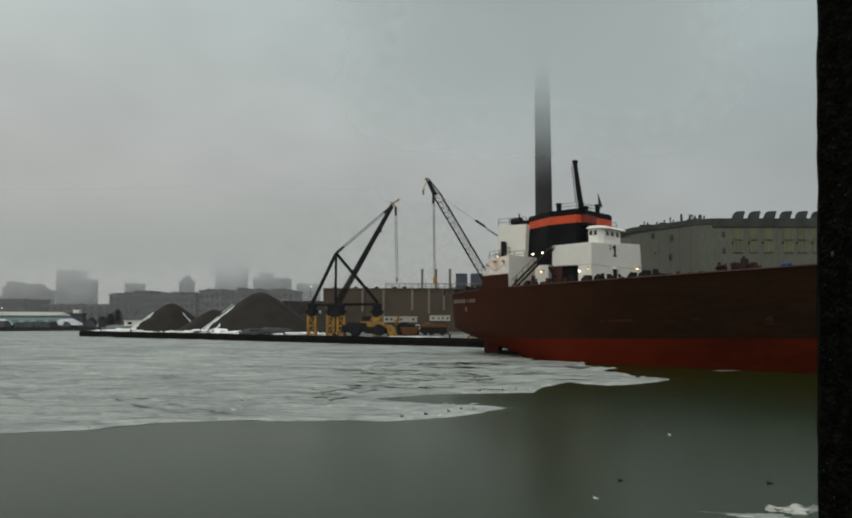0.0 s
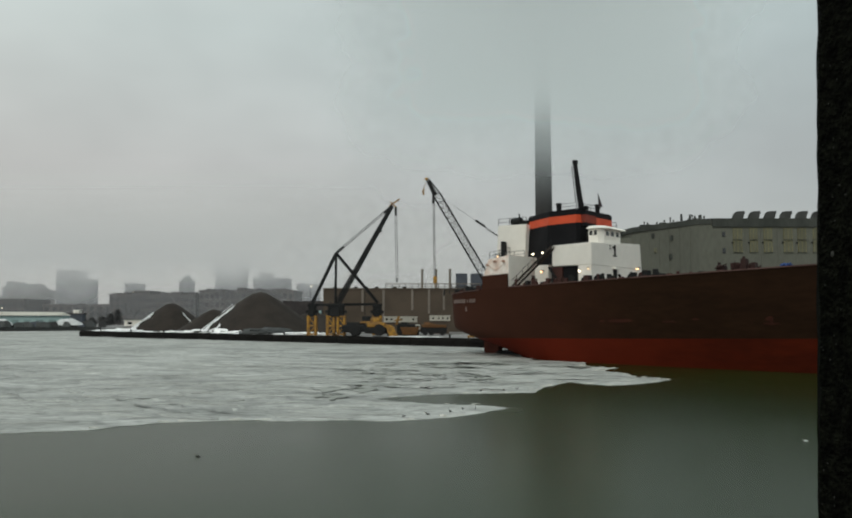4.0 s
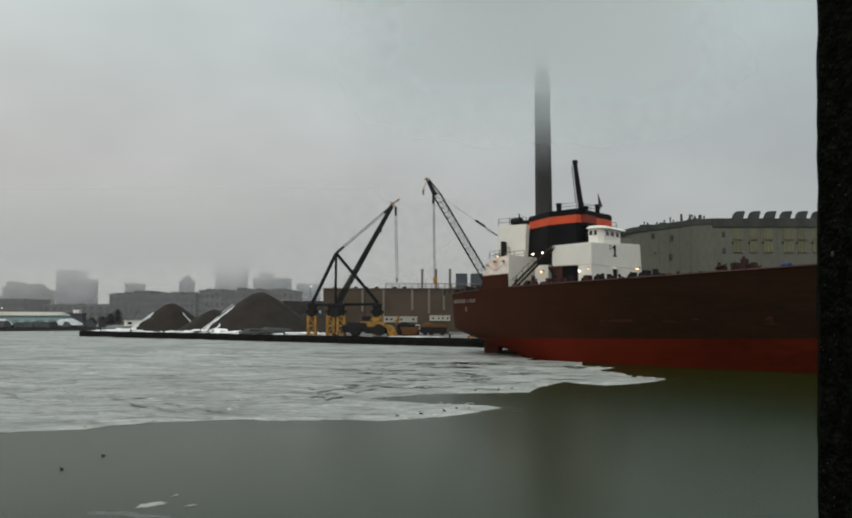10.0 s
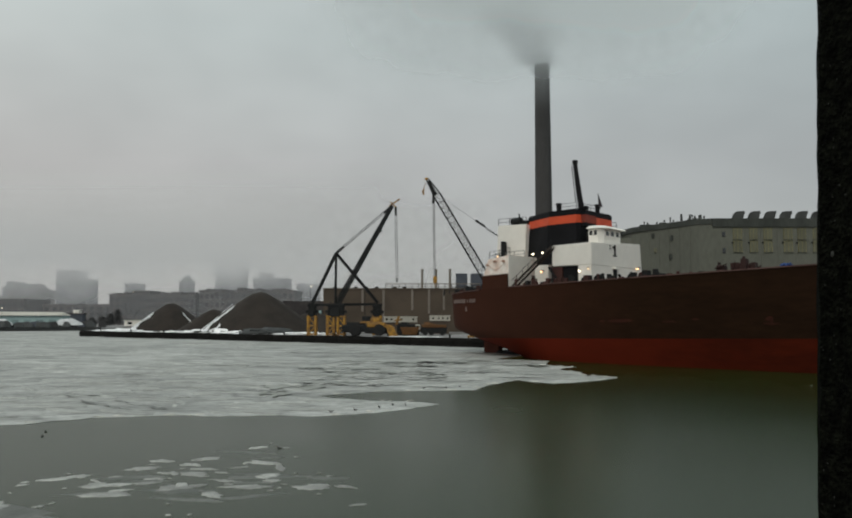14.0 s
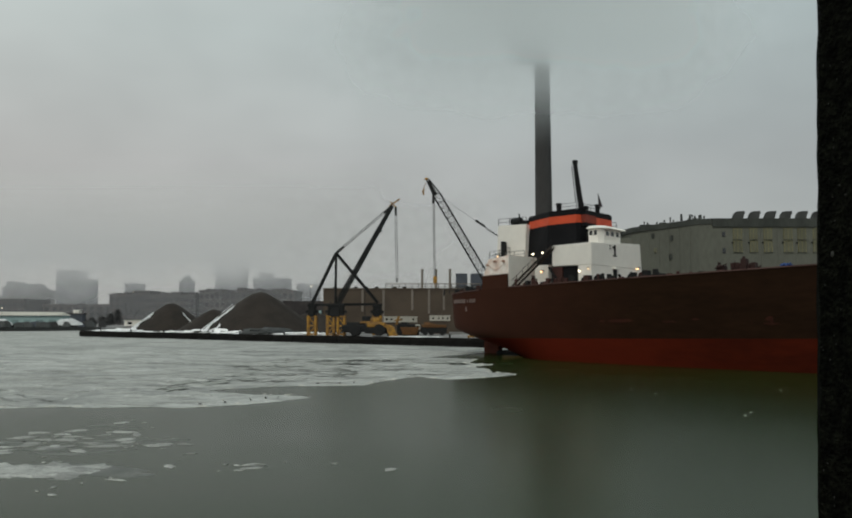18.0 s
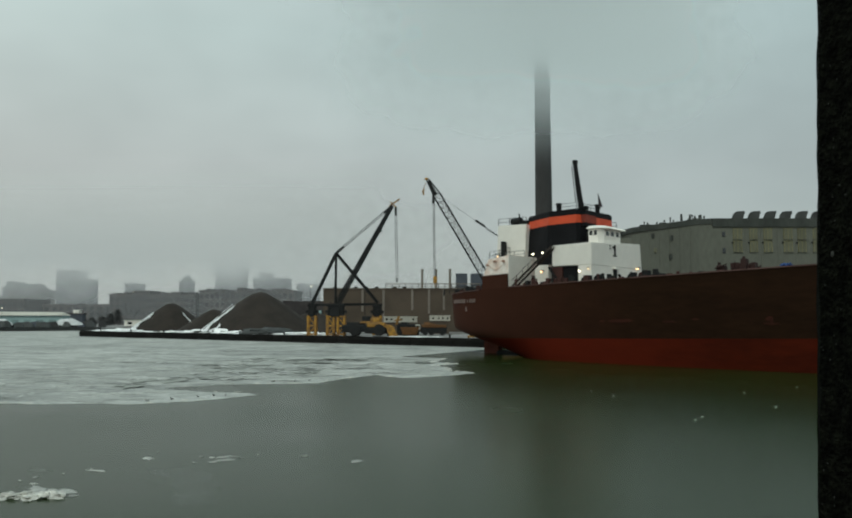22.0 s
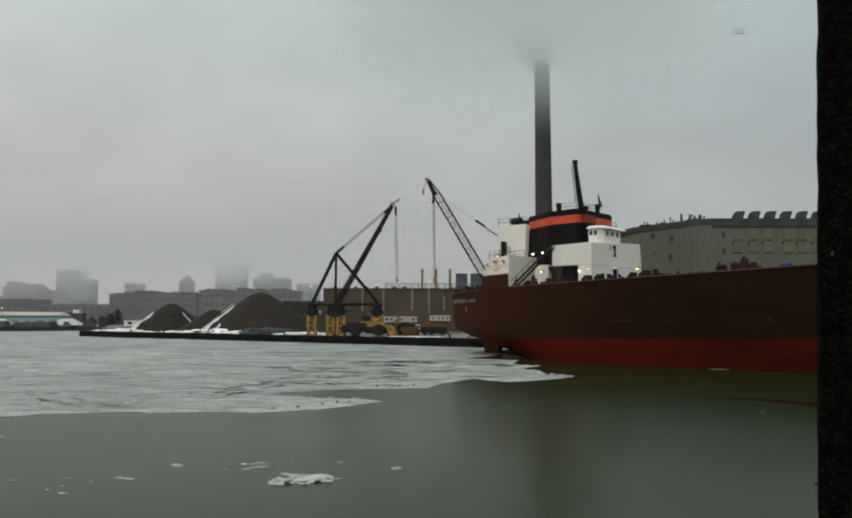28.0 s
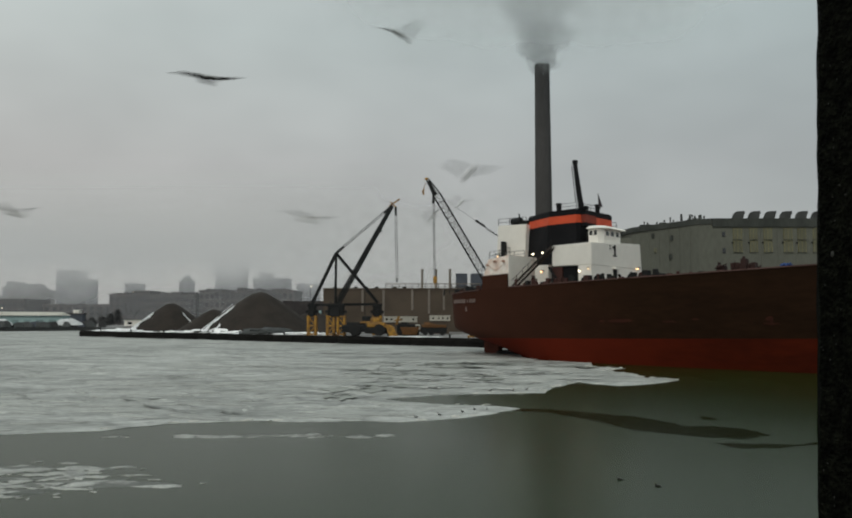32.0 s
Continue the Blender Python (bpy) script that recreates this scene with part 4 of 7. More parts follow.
part("cargo_door", bm, BLACK, ship, "black panel painted for the shade in an open doorway")
bm = B()
box(bm, 22.3, 4.5, 8.4, 23.7, 5.0, 11.2)
part("house_side_base", bm, RUST, ship)
CABU, CABV = 25.75, 7.3
cab_low = [(CABU, CABV, 13.7), (27.0, CABV, 13.7), (27.4, CABV + 0.8, 13.7), (27.4, 12.2, 13.7), (CABU, 12.2, 13.7)]
bm = B()
poly_block(bm, cab_low, [(a, b, 15.85) for a, b, _ in cab_low])
cab = part("wheelhouse", bm, WHITE, ship, "small white wheelhouse")
bm = B()
poly_block(bm, [(CABU - 0.2, CABV - 0.35, 15.87), (27.2, CABV - 0.35, 15.87), (27.9, CABV + 0.7, 15.87), (27.9, 13.0, 15.87), (CABU - 0.2, 13.0, 15.87)],
           [(CABU + 0.1, CABV, 16.2), (27.0, CABV, 16.2), (27.5, CABV + 0.8, 16.2), (27.5, 12.5, 16.15), (CABU + 0.1, 12.5, 16.15)])
part("wheelhouse_roof", bm, WHITE, cab, "white overhanging roof")
for u0, v0, u1, v1 in ((25.9, CABV - 0.03, 26.3, CABV + 0.02), (26.5, CABV - 0.03, 26.9, CABV + 0.02), (27.36, 8.6, 27.44, 9.3), (27.36, 9.8, 27.44, 10.5), (27.36, 11.1, 27.44, 11.75)):
    bm = B()
    box(bm, u0, v0, 15.05, u1, v1, 15.62)
    part("window", bm, GLASS, cab)
bm = B()
box(bm, CABU - 0.5, CABV + 0.3, 13.8, CABU - 0.05, CABV + 1.0, 15.6, 0.04)
part("side_door", bm, DARK, cab)
rail(ship, [(24.0, 13.2, 16.6), (24.0, 17.5, 16.8)], 0.9, DARK)
# the middle band's darker orange paints in the shade between the funnel parts
for z0, z1, mat, label in ((16.4, 16.75, BLACK, "dark foot of the crane pedestal"), (16.75, 17.75, SHADED_ORANGE, "sooty orange band round the pedestal, its shade put in the colour"), (17.75, 18.2, BLACK, "dark top of the crane pedestal")):
    bm = B()
    poly_block(bm, [(24.61, 7.6, z0), (25.2, 7.6, z0), (25.2, 10.2, z0), (24.61, 10.2, z0)], [(24.61, 7.6, z1), (25.2, 7.6, z1), (25.2, 10.2, z1), (24.61, 10.2, z1)])
    part("crane_pedestal", bm, mat, ship, label)
# painted numeral on the house front
bm = B()
box(bm, 28.0, 9.42, 12.55, 28.07, 9.74, 13.85)
box(bm, 28.0, 9.12, 12.45, 28.07, 10.04, 12.6)
beam(bm, (28.035, 9.1, 13.45), (28.035, 9.55, 13.8), 0.07, 0.2)
part("numeral_one", bm, DARK, ship, "black painted numeral 1")
for z in (13.35, 13.65):
    bm = B()
    box(bm, 28.0, 8.2, z, 28.08, 8.65, z + 0.1)
    part("marking_bar", bm, DARK, ship)
bm = B()
box(bm, 28.0, 9.1, 8.6, 28.1, 9.9, 11.0)
part("front_door", bm, DARK, ship)
bm = B()
box(bm, 28.0, 8.9, 10.9, 28.35, 10.2, 11.1)
part("door_hood", bm, WHITE, ship)
# slanted gangway and stair on the aft deck
bm = B()
beam(bm, (17.7, 2.3, 8.8), (22.7, 3.8, 13.7), 0.12, 0.22)
beam(bm, (17.9, 3.0, 8.8), (22.9, 4.5, 13.7), 0.12, 0.22)
part("gangway", bm, OLDSTEEL, ship, "dark brown slanted gangway")
bm = B()
for k in range(22):
    t = (k + 0.5) / 22
    beam(bm, (17.7 + 5 * t, 2.3 + 1.5 * t, 8.85 + 4.9 * t), (17.9 + 5 * t, 3.0 + 1.5 * t, 8.85 + 4.9 * t), 0.24, 0.05)
part("tread", bm, OLDSTEEL, ship)
bm = B()
for k in range(8):
    t = k / 7
    beam(bm, (17.7 + 5 * t, 2.25 + 1.5 * t, 8.8 + 4.9 * t), (17.7 + 5 * t, 2.25 + 1.5 * t, 9.55 + 4.9 * t), 0.05)
beam(bm, (17.7, 2.25, 9.55), (22.7, 3.75, 14.45), 0.035)
part("hand_rail", bm, DARK, ship)
# winches and reels crowded on the after deck
for k, (u, v, w, top) in enumerate(((4.2, 7.6, 1.0, 9.1), (5.8, 6.6, 1.3, 9.0), (7.4, 6.0, 0.9, 9.35), (8.8, 5.2, 1.2, 9.1), (10.4, 4.6, 1.0, 9.3), (11.6, 4.2, 0.9, 9.5))):
    bm = B()
    box(bm, u, v, deck_z(u) - 0.7, u + w * 0.8, v + 0.9, top - 0.35, 0.05)
    tube(bm, (u + w * 0.2, v - 0.1, top - 0.4), (u + w * 0.2, v + 1.0, top - 0.4), 0.38, n=12)
    tube(bm, (u + w * 0.7, v + 0.4, deck_z(u) - 0.7), (u + w * 0.7, v + 0.4, top), 0.1, n=8)
    part("stern_winch", bm, (DARK, RUST, DARK)[k % 3], ship, "dark mooring gear on the after deck")
bm = B()
for o in (0, 0.7):
    beam(bm, (22.0, 4.2 + o, 11.2), (23.6, 4.2 + o, 8.9), 0.12, 0.25)
for k in range(9):
    beam(bm, (22.0 + k * 0.19, 4.2, 11.0 - k * 0.26), (22.0 + k * 0.19, 4.9, 11.0 - k * 0.26), 0.2, 0.05)
part("stair", bm, DARK, ship)
# mast boom with a ladder, and the flagstaff
bm = B()
tube(bm, (24.2, 8.4, 18.3), (23.3, 8.4, 24.7), 0.36, 0.26, n=10)
box(bm, 23.9, 8.0, 18.4, 25.0, 8.8, 18.9, 0.06)
box(bm, 23.1, 8.1, 24.4, 23.6, 8.7, 24.9, 0.05)
part("mast_boom", bm, BLACK, ship, "black deck crane boom")
bm = B()
for o in (0.45, 0.75):
    beam(bm, (24.2 - o, 8.2, 19.6), (23.6 - o * 0.85, 8.2, 24.3), 0.06)
for k in range(14):
    z = 19.7 + k * 0.33
    beam(bm, (23.75 - 0.128 * (z - 19.6), 8.2, z), (23.45 - 0.128 * (z - 19.6), 8.2, z), 0.05)
part("mast_ladder", bm, DARK, ship)
bm = B()
tube(bm, (25.9, 10, 18.6), (25.6, 10, 20.6), 0.05)
part("flagstaff", bm, DARK, ship)
bm = B()
poly_block(bm, [(25.66, 9.97, 18.9), (26.2, 9.97, 18.8), (26.25, 10.03, 18.8), (25.66, 10.03, 18.9)], [(25.6, 9.97, 20.4), (25.75, 9.97, 20.2), (25.75, 10.03, 20.2), (25.6, 10.03, 20.4)])
part("flag", bm, FLAG, ship, "limp dark flag")
# name and port on the quarter, as plain bars set on the plating


def on_side(u, z):
    return HALF - half_width(u, z)


for u0, u1, z0, z1 in ((4.7, 5.25, 6.98, 7.5), (5.4, 6.0, 6.98, 7.5), (6.15, 6.7, 6.98, 7.5), (6.85, 7.35, 6.98, 7.5), (7.5, 8.0, 6.98, 7.5), (8.15, 8.6, 6.98, 7.5), (9.1, 9.35, 7.0, 7.4), (9.75, 10.15, 7.0, 7.5), (10.3, 10.65, 7.0, 7.5), (10.8, 11.15, 7.0, 7.5), (8.5, 8.85, 5.85, 6.45)):
    bm = B()
    p, q = on_side(u0, z0), on_side(u1, z0)
    prism(bm, [(u0, p - 0.02), (u1, q - 0.02), (u1, q - 0.1), (u0, p - 0.1)], z0, z1)
    part("lettering_bar", bm, BARS, ship)
# draught marks and discharge rust
def hull_patch(name, u0, u1, z0, z1, mat, seed, label=""):
    """A thin uneven patch of scale on the plating."""
    r = random.Random(seed)
    bm = B()
    n = 14
    ring = []
    for i in range(n):
        a = 2 * math.pi * i / n
        k = r.uniform(0.7, 1.1)
        u, z = (u0 + u1) / 2 + math.cos(a) * (u1 - u0) / 2 * k, (z0 + z1) / 2 + math.sin(a) * (z1 - z0) / 2 * k
        ring.append((u, on_side(u, z), z))
    out = [bm.verts.new((u, v - 0.03, z)) for u, v, z in ring]
    back = [bm.verts.new((u, v + 0.05, z)) for u, v, z in ring]
    bm.faces.new(out)
    for i in range(n):
        j = (i + 1) % n
        bm.faces.new((out[i], back[i], back[j], out[j]))
    part(name, bm, mat, ship, label)


for k, (u0, u1, z0, z1) in enumerate(((32.0, 35.3, 4.5, 4.85), (31.0, 31.8, 4.5, 4.75), (38.2, 40.0, 4.5, 4.68), (41.4, 42.2, 4.75, 4.95), (25.0, 26.6, 4.4, 4.6))):
    hull_patch("rust_patch", u0, u1, z0, z1, OXIDE, 80 + k)
for k, (u0, u1, z0, z1) in enumerate(((48.5, 49.3, 4.65, 5.15), (48.2, 49.9, 4.35, 4.55), (48.9, 49.2, 4.3, 4.9))):
    hull_patch("rust_scar", u0, u1, z0, z1, OXIDE, 90 + k, "rusty scar on the plating")
for u, z0, z1 in ((25.75, 1.2, 7.0), (47.2, 4.4, 5.2)):
    bm = B()
    v = on_side(u, z0)
    box(bm, u, v - 0.02, z0, u + 0.05, v + 0.05, z1)
    part("draught_mark", bm, OXIDE, ship)

# deck fittings along the side
rng = random.Random(4)
u = 18.8
while u < 44:
    bm = B()
    w, h, v = rng.uniform(0.15, 0.7), rng.uniform(0.1, 0.7) * (1.35 if u < 37 else 0.6), rng.uniform(1.2, 2.6)
    base = deck_z(u) - 0.72
    kind = rng.random()
    if kind < 0.45:
        box(bm, u, v, base, u + w, v + rng.uniform(0.3, 0.9), deck_z(u) + h, 0.03)
    elif kind < 0.75:
        tube(bm, (u, v, base), (u, v, deck_z(u) + h * 0.8), 0.12, n=8)
        ball(bm, (u, v, deck_z(u) + h * 0.8), 0.2, 0.2, 0.16, 2, 0.3, u)
    else:
        for o in (0, 0.3):
            tube(bm, (u + o, v, base), (u + o, v, deck_z(u) + h * 0.7), 0.11, n=10)
        beam(bm, (u - 0.1, v, deck_z(u) + h * 0.6), (u + 0.45, v, deck_z(u) + h * 0.6), 0.09)
    part("deck_fitting", bm, rng.choice((DARK, RUST, RUST, DARK, YELLOW if u < 22 else DARK)), ship)
    u += w * 0.6 + rng.uniform(0.02, 0.3) * (1 if u < 36 else 3)
# mooring winches before the house front
for u, v, w, h, mat in ((23.6, 3.0, 1.1, 0.95, RUST), (24.9, 3.2, 0.8, 0.7, DARK), (27.6, 2.6, 1.2, 0.8, DARK), (29.2, 2.6, 1.1, 0.95, DARK), (30.6, 2.8, 0.8, 0.6, RUST), (33.3, 2.5, 1.1, 0.75, DARK), (34.7, 2.5, 0.9, 0.85, RUST), (36.2, 2.6, 0.7, 0.6, DARK)):
    z = deck_z(u)
    bm = B()
    box(bm, u, v, z - 0.72, u + w, v + 0.9, z + h * 0.35, 0.05)
    tube(bm, (u + w * 0.35, v - 0.1, z + h * 0.4), (u + w * 0.35, v + 1.0, z + h * 0.4), h * 0.42, n=14)
    tube(bm, (u + w * 0.85, v + 0.2, z), (u + w * 0.85, v + 0.2, z + h), 0.16, n=10)
    ball(bm, (u + w * 0.6, v + 0.4, z + h * 0.6), 0.3, 0.3, h * 0.35, 2, 0.6, u)
    part("deck_winch", bm, mat, ship, "dark mooring winch on the deck")
bm = B()
box(bm, 43.5, 1.6, 8.8, 44.3, 2.5, 10.2, 0.05)
tube(bm, (43.7, 1.9, 10.1), (43.7, 1.9, 10.5), 0.16)
beam(bm, (43.4, 1.5, 9.9), (44.6, 1.5, 10.3), 0.1)
part("windlass", bm, MAROON, ship, "rusty deck machine")
bm = B()
for c, rr in (((45.6, 1.6), 0.42), ((45.6, 2.4), 0.42), ((46.8, 1.7), 0.3)):
    tube(bm, (c[0], c[1], 10.0), (c[0], c[1] + 0.12, 10.0), rr, n=14)
tube(bm, (45.6, 1.6, 10.0), (45.6, 3.0, 10.0), 0.24, n=12)
tube(bm, (46.8, 1.7, 9.9), (46.8, 2.9, 9.9), 0.2, n=12)
box(bm, 44.9, 1.7, 9.0, 47.7, 3.1, 9.7, 0.05)
box(bm, 45.9, 1.5, 9.6, 46.5, 2.2, 10.75, 0.06)
box(bm, 46.9, 1.6, 9.6, 47.3, 2.4, 10.35, 0.05)
box(bm, 44.9, 1.6, 9.6, 45.2, 2.3, 10.4, 0.05)
box(bm, 46.0, 1.8, 10.7, 46.25, 2.0, 11.0, 0.03)
beam(bm, (45.1, 1.55, 9.6), (45.4, 1.55, 10.5), 0.1)
beam(bm, (47.3, 1.7, 9.6), (47.8, 1.7, 10.0), 0.15)
part("mooring_winch", bm, MAROON, ship, "rusty red mooring winch")
bm = B()
ball(bm, (50.0, 2.2, 9.75), 0.5, 0.5, 0.45, 3, 0.7, 2)
box(bm, 49.6, 1.8, 8.9, 50.4, 2.6, 9.6, 0.05)
part("tarpaulin_cover", bm, BLUE, ship, "blue tarpaulin over deck gear")
for u in range(30, 66, 12):
    bm = B()
    box(bm, u + 4, 6, deck_z(u) - 0.75, u + 13, 17, deck_z(u) - 0.2, 0.1)
    part("hatch_cover", bm, RUST, ship)
# deck lamps that are lit
for c, m, r in (((17.6, 7.2, 13.2), LAMPW, 0.13), ((19.95, 5.9, 13.14), LAMPW, 0.12), ((20.2, 5.2, 10.75), LAMP, 0.13), ((26.4, 3.9, 10.5), LAMPW, 0.12), ((27.6, 3.9, 10.75), LAMP, 0.08), ((28.2, 15.0, 11.2), LAMP, 0.13), ((14.9, 3.2, 12.85), LAMP, 0.1)):
    bm = B()
    ball(bm, c, r, r, r, 2)
    lamp = part("deck_lamp", bm, m, ship, "lit deck lamp")
    bm = B()
    box(bm, c[0] - 0.1, c[1] + 0.05, c[2] + r, c[0] + 0.1, c[1] + 0.5, c[2] + r + 0.08)
    part("lamp_bracket", bm, DARK, lamp)


# ---- cranes on the pier ----
def lattice(bm, p, q, w0, w1, bays, r):
    """A four-chord lattice boom from p to q, with laced sides."""
    p, q = Vector(p), Vector(q)
    ax = (q - p).normalized()
    s1 = ax.cross(Vector((0, 1, 0))).normalized()
    s2 = ax.cross(s1).normalized()
    ring = []
    for i in range(bays + 1):
        t = i / bays
        w = (w0 + (w1 - w0) * t) / 2
        c = p.lerp(q, t)
        ring.append([c + s1 * w * a + s2 * w * b for a, b in ((1, 1), (1, -1), (-1, -1), (-1, 1))])
    for a, b in zip(ring, ring[1:]):
        for k in range(4):
            j = (k + 1) % 4
            beam(bm, a[k], b[k], r * 2.2)
            beam(bm, a[k], b[j], r * 0.9)
            beam(bm, a[k], a[j], r * 0.9)
    return bm


derrick = thing("derrick_crane", "black stiff-leg derrick crane on yellow steel towers", "crane")
for x, y, w in ((-23.2, 151.0, 1.5), (-19.1, 148.6, 1.3), (-17.0, 148.6, 1.3), (-10.1, 153.0, 1.5)):
    bm = B()
    h = w / 2
    for a in (-h, h):
        for b in (-h, h):
            beam(bm, (x + a, y + b, 1.42), (x + a, y + b, 5.45), 0.42)
    for z in (1.7, 3.4, 5.2):
        for b in (-h, h):
            beam(bm, (x - h, y + b, z), (x + h, y + b, z), 0.3)
    for b in (-h, h):
        beam(bm, (x - h, y + b, 1.7), (x + h, y + b, 3.4), 0.16)
        beam(bm, (x - h, y + b, 5.2), (x + h, y + b, 3.4), 0.16)
    part("tower", bm, YELLOW, derrick, "worn yellow steel tower")
for x, y, w in ((-23.2, 151.0, 1.5), (-18.05, 148.6, 3.2), (-10.1, 153.0, 1.7)):
    bm = B()
    box(bm, x - w / 2, y - 0.8, 5.45, x + w / 2, y + 0.8, 7.3, 0.08)
    box(bm, x - w / 2 - 0.15, y - 0.95, 7.25, x + w / 2 + 0.15, y + 0.95, 7.85, 0.06)
    for o in (-w / 2 - 0.2, w / 2 + 0.2):
        tube(bm, (x + o, y - 0.5, 6.2), (x + o, y + 0.5, 6.2), 0.35, n=12)
    box(bm, x - w * 0.3, y - 1.1, 5.2, x + w * 0.25, y - 0.7, 6.6, 0.05)
    part("tower_head", bm, DARK, derrick, "black machinery head")
    bm = B()
    for o in (-w / 2, w / 2):
        beam(bm, (x + o, y - 1.0, 5.5), (x + o * 0.6, y - 1.0, 8.3), 0.12)
    part("bracket", bm, DARK, derrick)
for p, q in (((-23.2, 151, 7.6), (-18.1, 148.6, 7.6)), ((-18.1, 148.6, 7.6), (-10.1, 153, 7.8)), ((-23.2, 151, 7.6), (-10.1, 153, 7.8))):
    bm = B()
    beam(bm, p, q, 0.45, 0.5)
    part("sill_beam", bm, DARK, derrick)
APEX = (-18.2, 148.8, 18.0)
bm = B()
tube(bm, (-18.2, 148.6, 7.8), APEX, 0.26, n=10)
part("mast", bm, DARK, derrick)
for foot in ((-23.3, 151, 7.8), (-10.0, 153, 8.1)):
    bm = B()
    beam(bm, foot, APEX, 0.52, 0.5)
    part("stiff_leg", bm, DARK, derrick)
TIP = (-6.95, 149.6, 27.8)
bm = B()
lattice(bm, (-17.7, 148.2, 7.9), TIP, 1.05, 0.6, 26, 0.07)
beam(bm, (-17.7, 148.2, 7.9), TIP, 0.78, 0.6)
box(bm, -10.0, 148.6, 22.3, -9.0, 149.4, 23.2, 0.05)
d_boom = part("boom", bm, DARK, derrick, "dark lattice boom")
bm = B()
beam(bm, (-7.3, 149.4, 28.6), (-6.0, 149.4, 27.4), 0.26)
beam(bm, (-7.5, 149.4, 27.7), (-5.4, 149.4, 29.2), 0.26)
part("boom_head", bm, YELLOW, d_boom, "yellow boom head")
bm = B()
for o in (-0.2, 0.25):
    beam(bm, (APEX[0], APEX[1], APEX[2] + o), (TIP[0], TIP[1], TIP[2] + o), 0.12)
beam(bm, APEX, Vector(APEX).lerp(Vector(TIP), 0.14), 0.5)
beam(bm, Vector(APEX).lerp(Vector(TIP), 0.85), TIP, 0.4)
part("topping_lift", bm, DARK, derrick)
bm = B()
for o in (-0.18, 0.18):
    beam(bm, (-6.2 + o, 149.4, 27.6), (-5.85 + o, 149.4, 12.6), 0.1)
beam(bm, (-6.2, 149.4, 27.5), (-6.12, 149.4, 25.8), 0.4)
beam(bm, (-5.98, 149.4, 13.0), (-5.85, 149.4, 12.2), 0.3)
part("hoist_rope", bm, DARK, d_boom, "greasy hoist ropes")

crawler = thing("lattice_crane", "crawler crane with long dark lattice boom", "crane")
bm = B()
lattice(bm, (14.4, 135, 6.4), (2.2, 135, 27.3), 1.4, 1.3, 22, 0.07)
lattice(bm, (2.2, 135, 27.3), (0.3, 135, 30.5), 1.4, 0.5, 4, 0.05)
c_boom = part("boom", bm, DARK, crawler, "dark lattice boom")
bm = B()
beam(bm, (1.9, 135, 27.6), (0.4, 135, 30.2), 0.75, 0.5)
beam(bm, (1.4, 134.6, 28.2), (1.35, 134.6, 26.0), 0.45)
part("boom_head", bm, DARK, c_boom)
bm = B()
ball(bm, (0.05, 135, 30.6), 0.35, 0.3, 0.3, 2, 0.3)
beam(bm, (0.0, 134.8, 29.9), (-0.6, 134.8, 28.4), 0.1)
beam(bm, (-0.6, 134.8, 28.4), (-0.4, 134.8, 27.6), 0.3)
beam(bm, (0.0, 134.8, 28.5), (-0.5, 134.8, 28.6), 0.12)
part("jib_hook", bm, YELLOW, c_boom)
bm = B()
beam(bm, (1.9, 134.8, 28.0), (9.1, 135, 22.8), 0.04)
beam(bm, (9.1, 135, 22.9), (10.9, 135, 21.7), 0.4, 0.35)
for o in (-0.3, 0.1):
    beam(bm, (10.9, 135 + o, 21.6 + o), (17.5, 135 + o, 17.2), 0.1)
part("pendant", bm, DARK, crawler)
bm = B()
for o in (-0.12, 0.12):
    beam(bm, (1.4 + o, 134.6, 26.2), (1.6 + o, 134.6, 12.4), 0.12)
part("hoist_rope", bm, ROPE, crawler)
bm = B()
box(bm, 1.3, 134.4, 11.3, 2.0, 134.8, 12.5, 0.1)
tube(bm, (1.65, 134.3, 12.2), (1.65, 134.9, 12.2), 0.38, n=12)
beam(bm, (1.65, 134.6, 11.4), (1.65, 134.6, 10.7), 0.12)
part("hook_block", bm, YELLOW, crawler, "yellow hook block")
bm = B()
box(bm, 13.0, 133.4, 3.0, 19.5, 136.8, 6.4, 0.15)
beam(bm, (15.2, 135, 6.3), (17.5, 135, 17.3), 0.4)
beam(bm, (18.2, 135, 6.3), (17.5, 135, 17.3), 0.3)
part("machine_house", bm, YELLOW, crawler, "worn yellow machine house")
for y in (132.8, 136.2):
    bm = B()
    box(bm, 12.5, y, 1.42, 19, y + 1.1, 2.9, 0.4)
    part("track", bm, TYRE, crawler)


# ---- machines and trailers on the pier ----
def wheel(parent, x, y, r, w):
    bm = B()
    tube(bm, (x, y - w / 2, 1.42 + r), (x, y + w / 2, 1.42 + r), r, n=18)
    bmesh.ops.bevel(bm, geom=[e for e in bm.edges if abs(e.verts[0].co.y - e.verts[1].co.y) < 1e-4], offset=r * 0.12, segments=2, affect="EDGES")
    t = part("tyre", bm, TYRE, parent)
    bm = B()
    tube(bm, (x, y - w / 2 - 0.03, 1.42 + r), (x, y + w / 2 + 0.03, 1.42 + r), r * 0.45, n=12)
    part("rim", bm, DARK, t)


loader = thing("wheel_loader", "dark and yellow wheel loader beside the crane", "loader")
for x in (-13.9, -9.2):
    for y in (145.4, 148.0):
        wheel(loader, x, y, 1.15, 0.8)
bm = B()
box(bm, -16.6, 145.6, 2.2, -11.8, 147.9, 3.6, 0.2)
box(bm, -15.6, 145.8, 3.5, -12.2, 147.6, 4.1, 0.15)
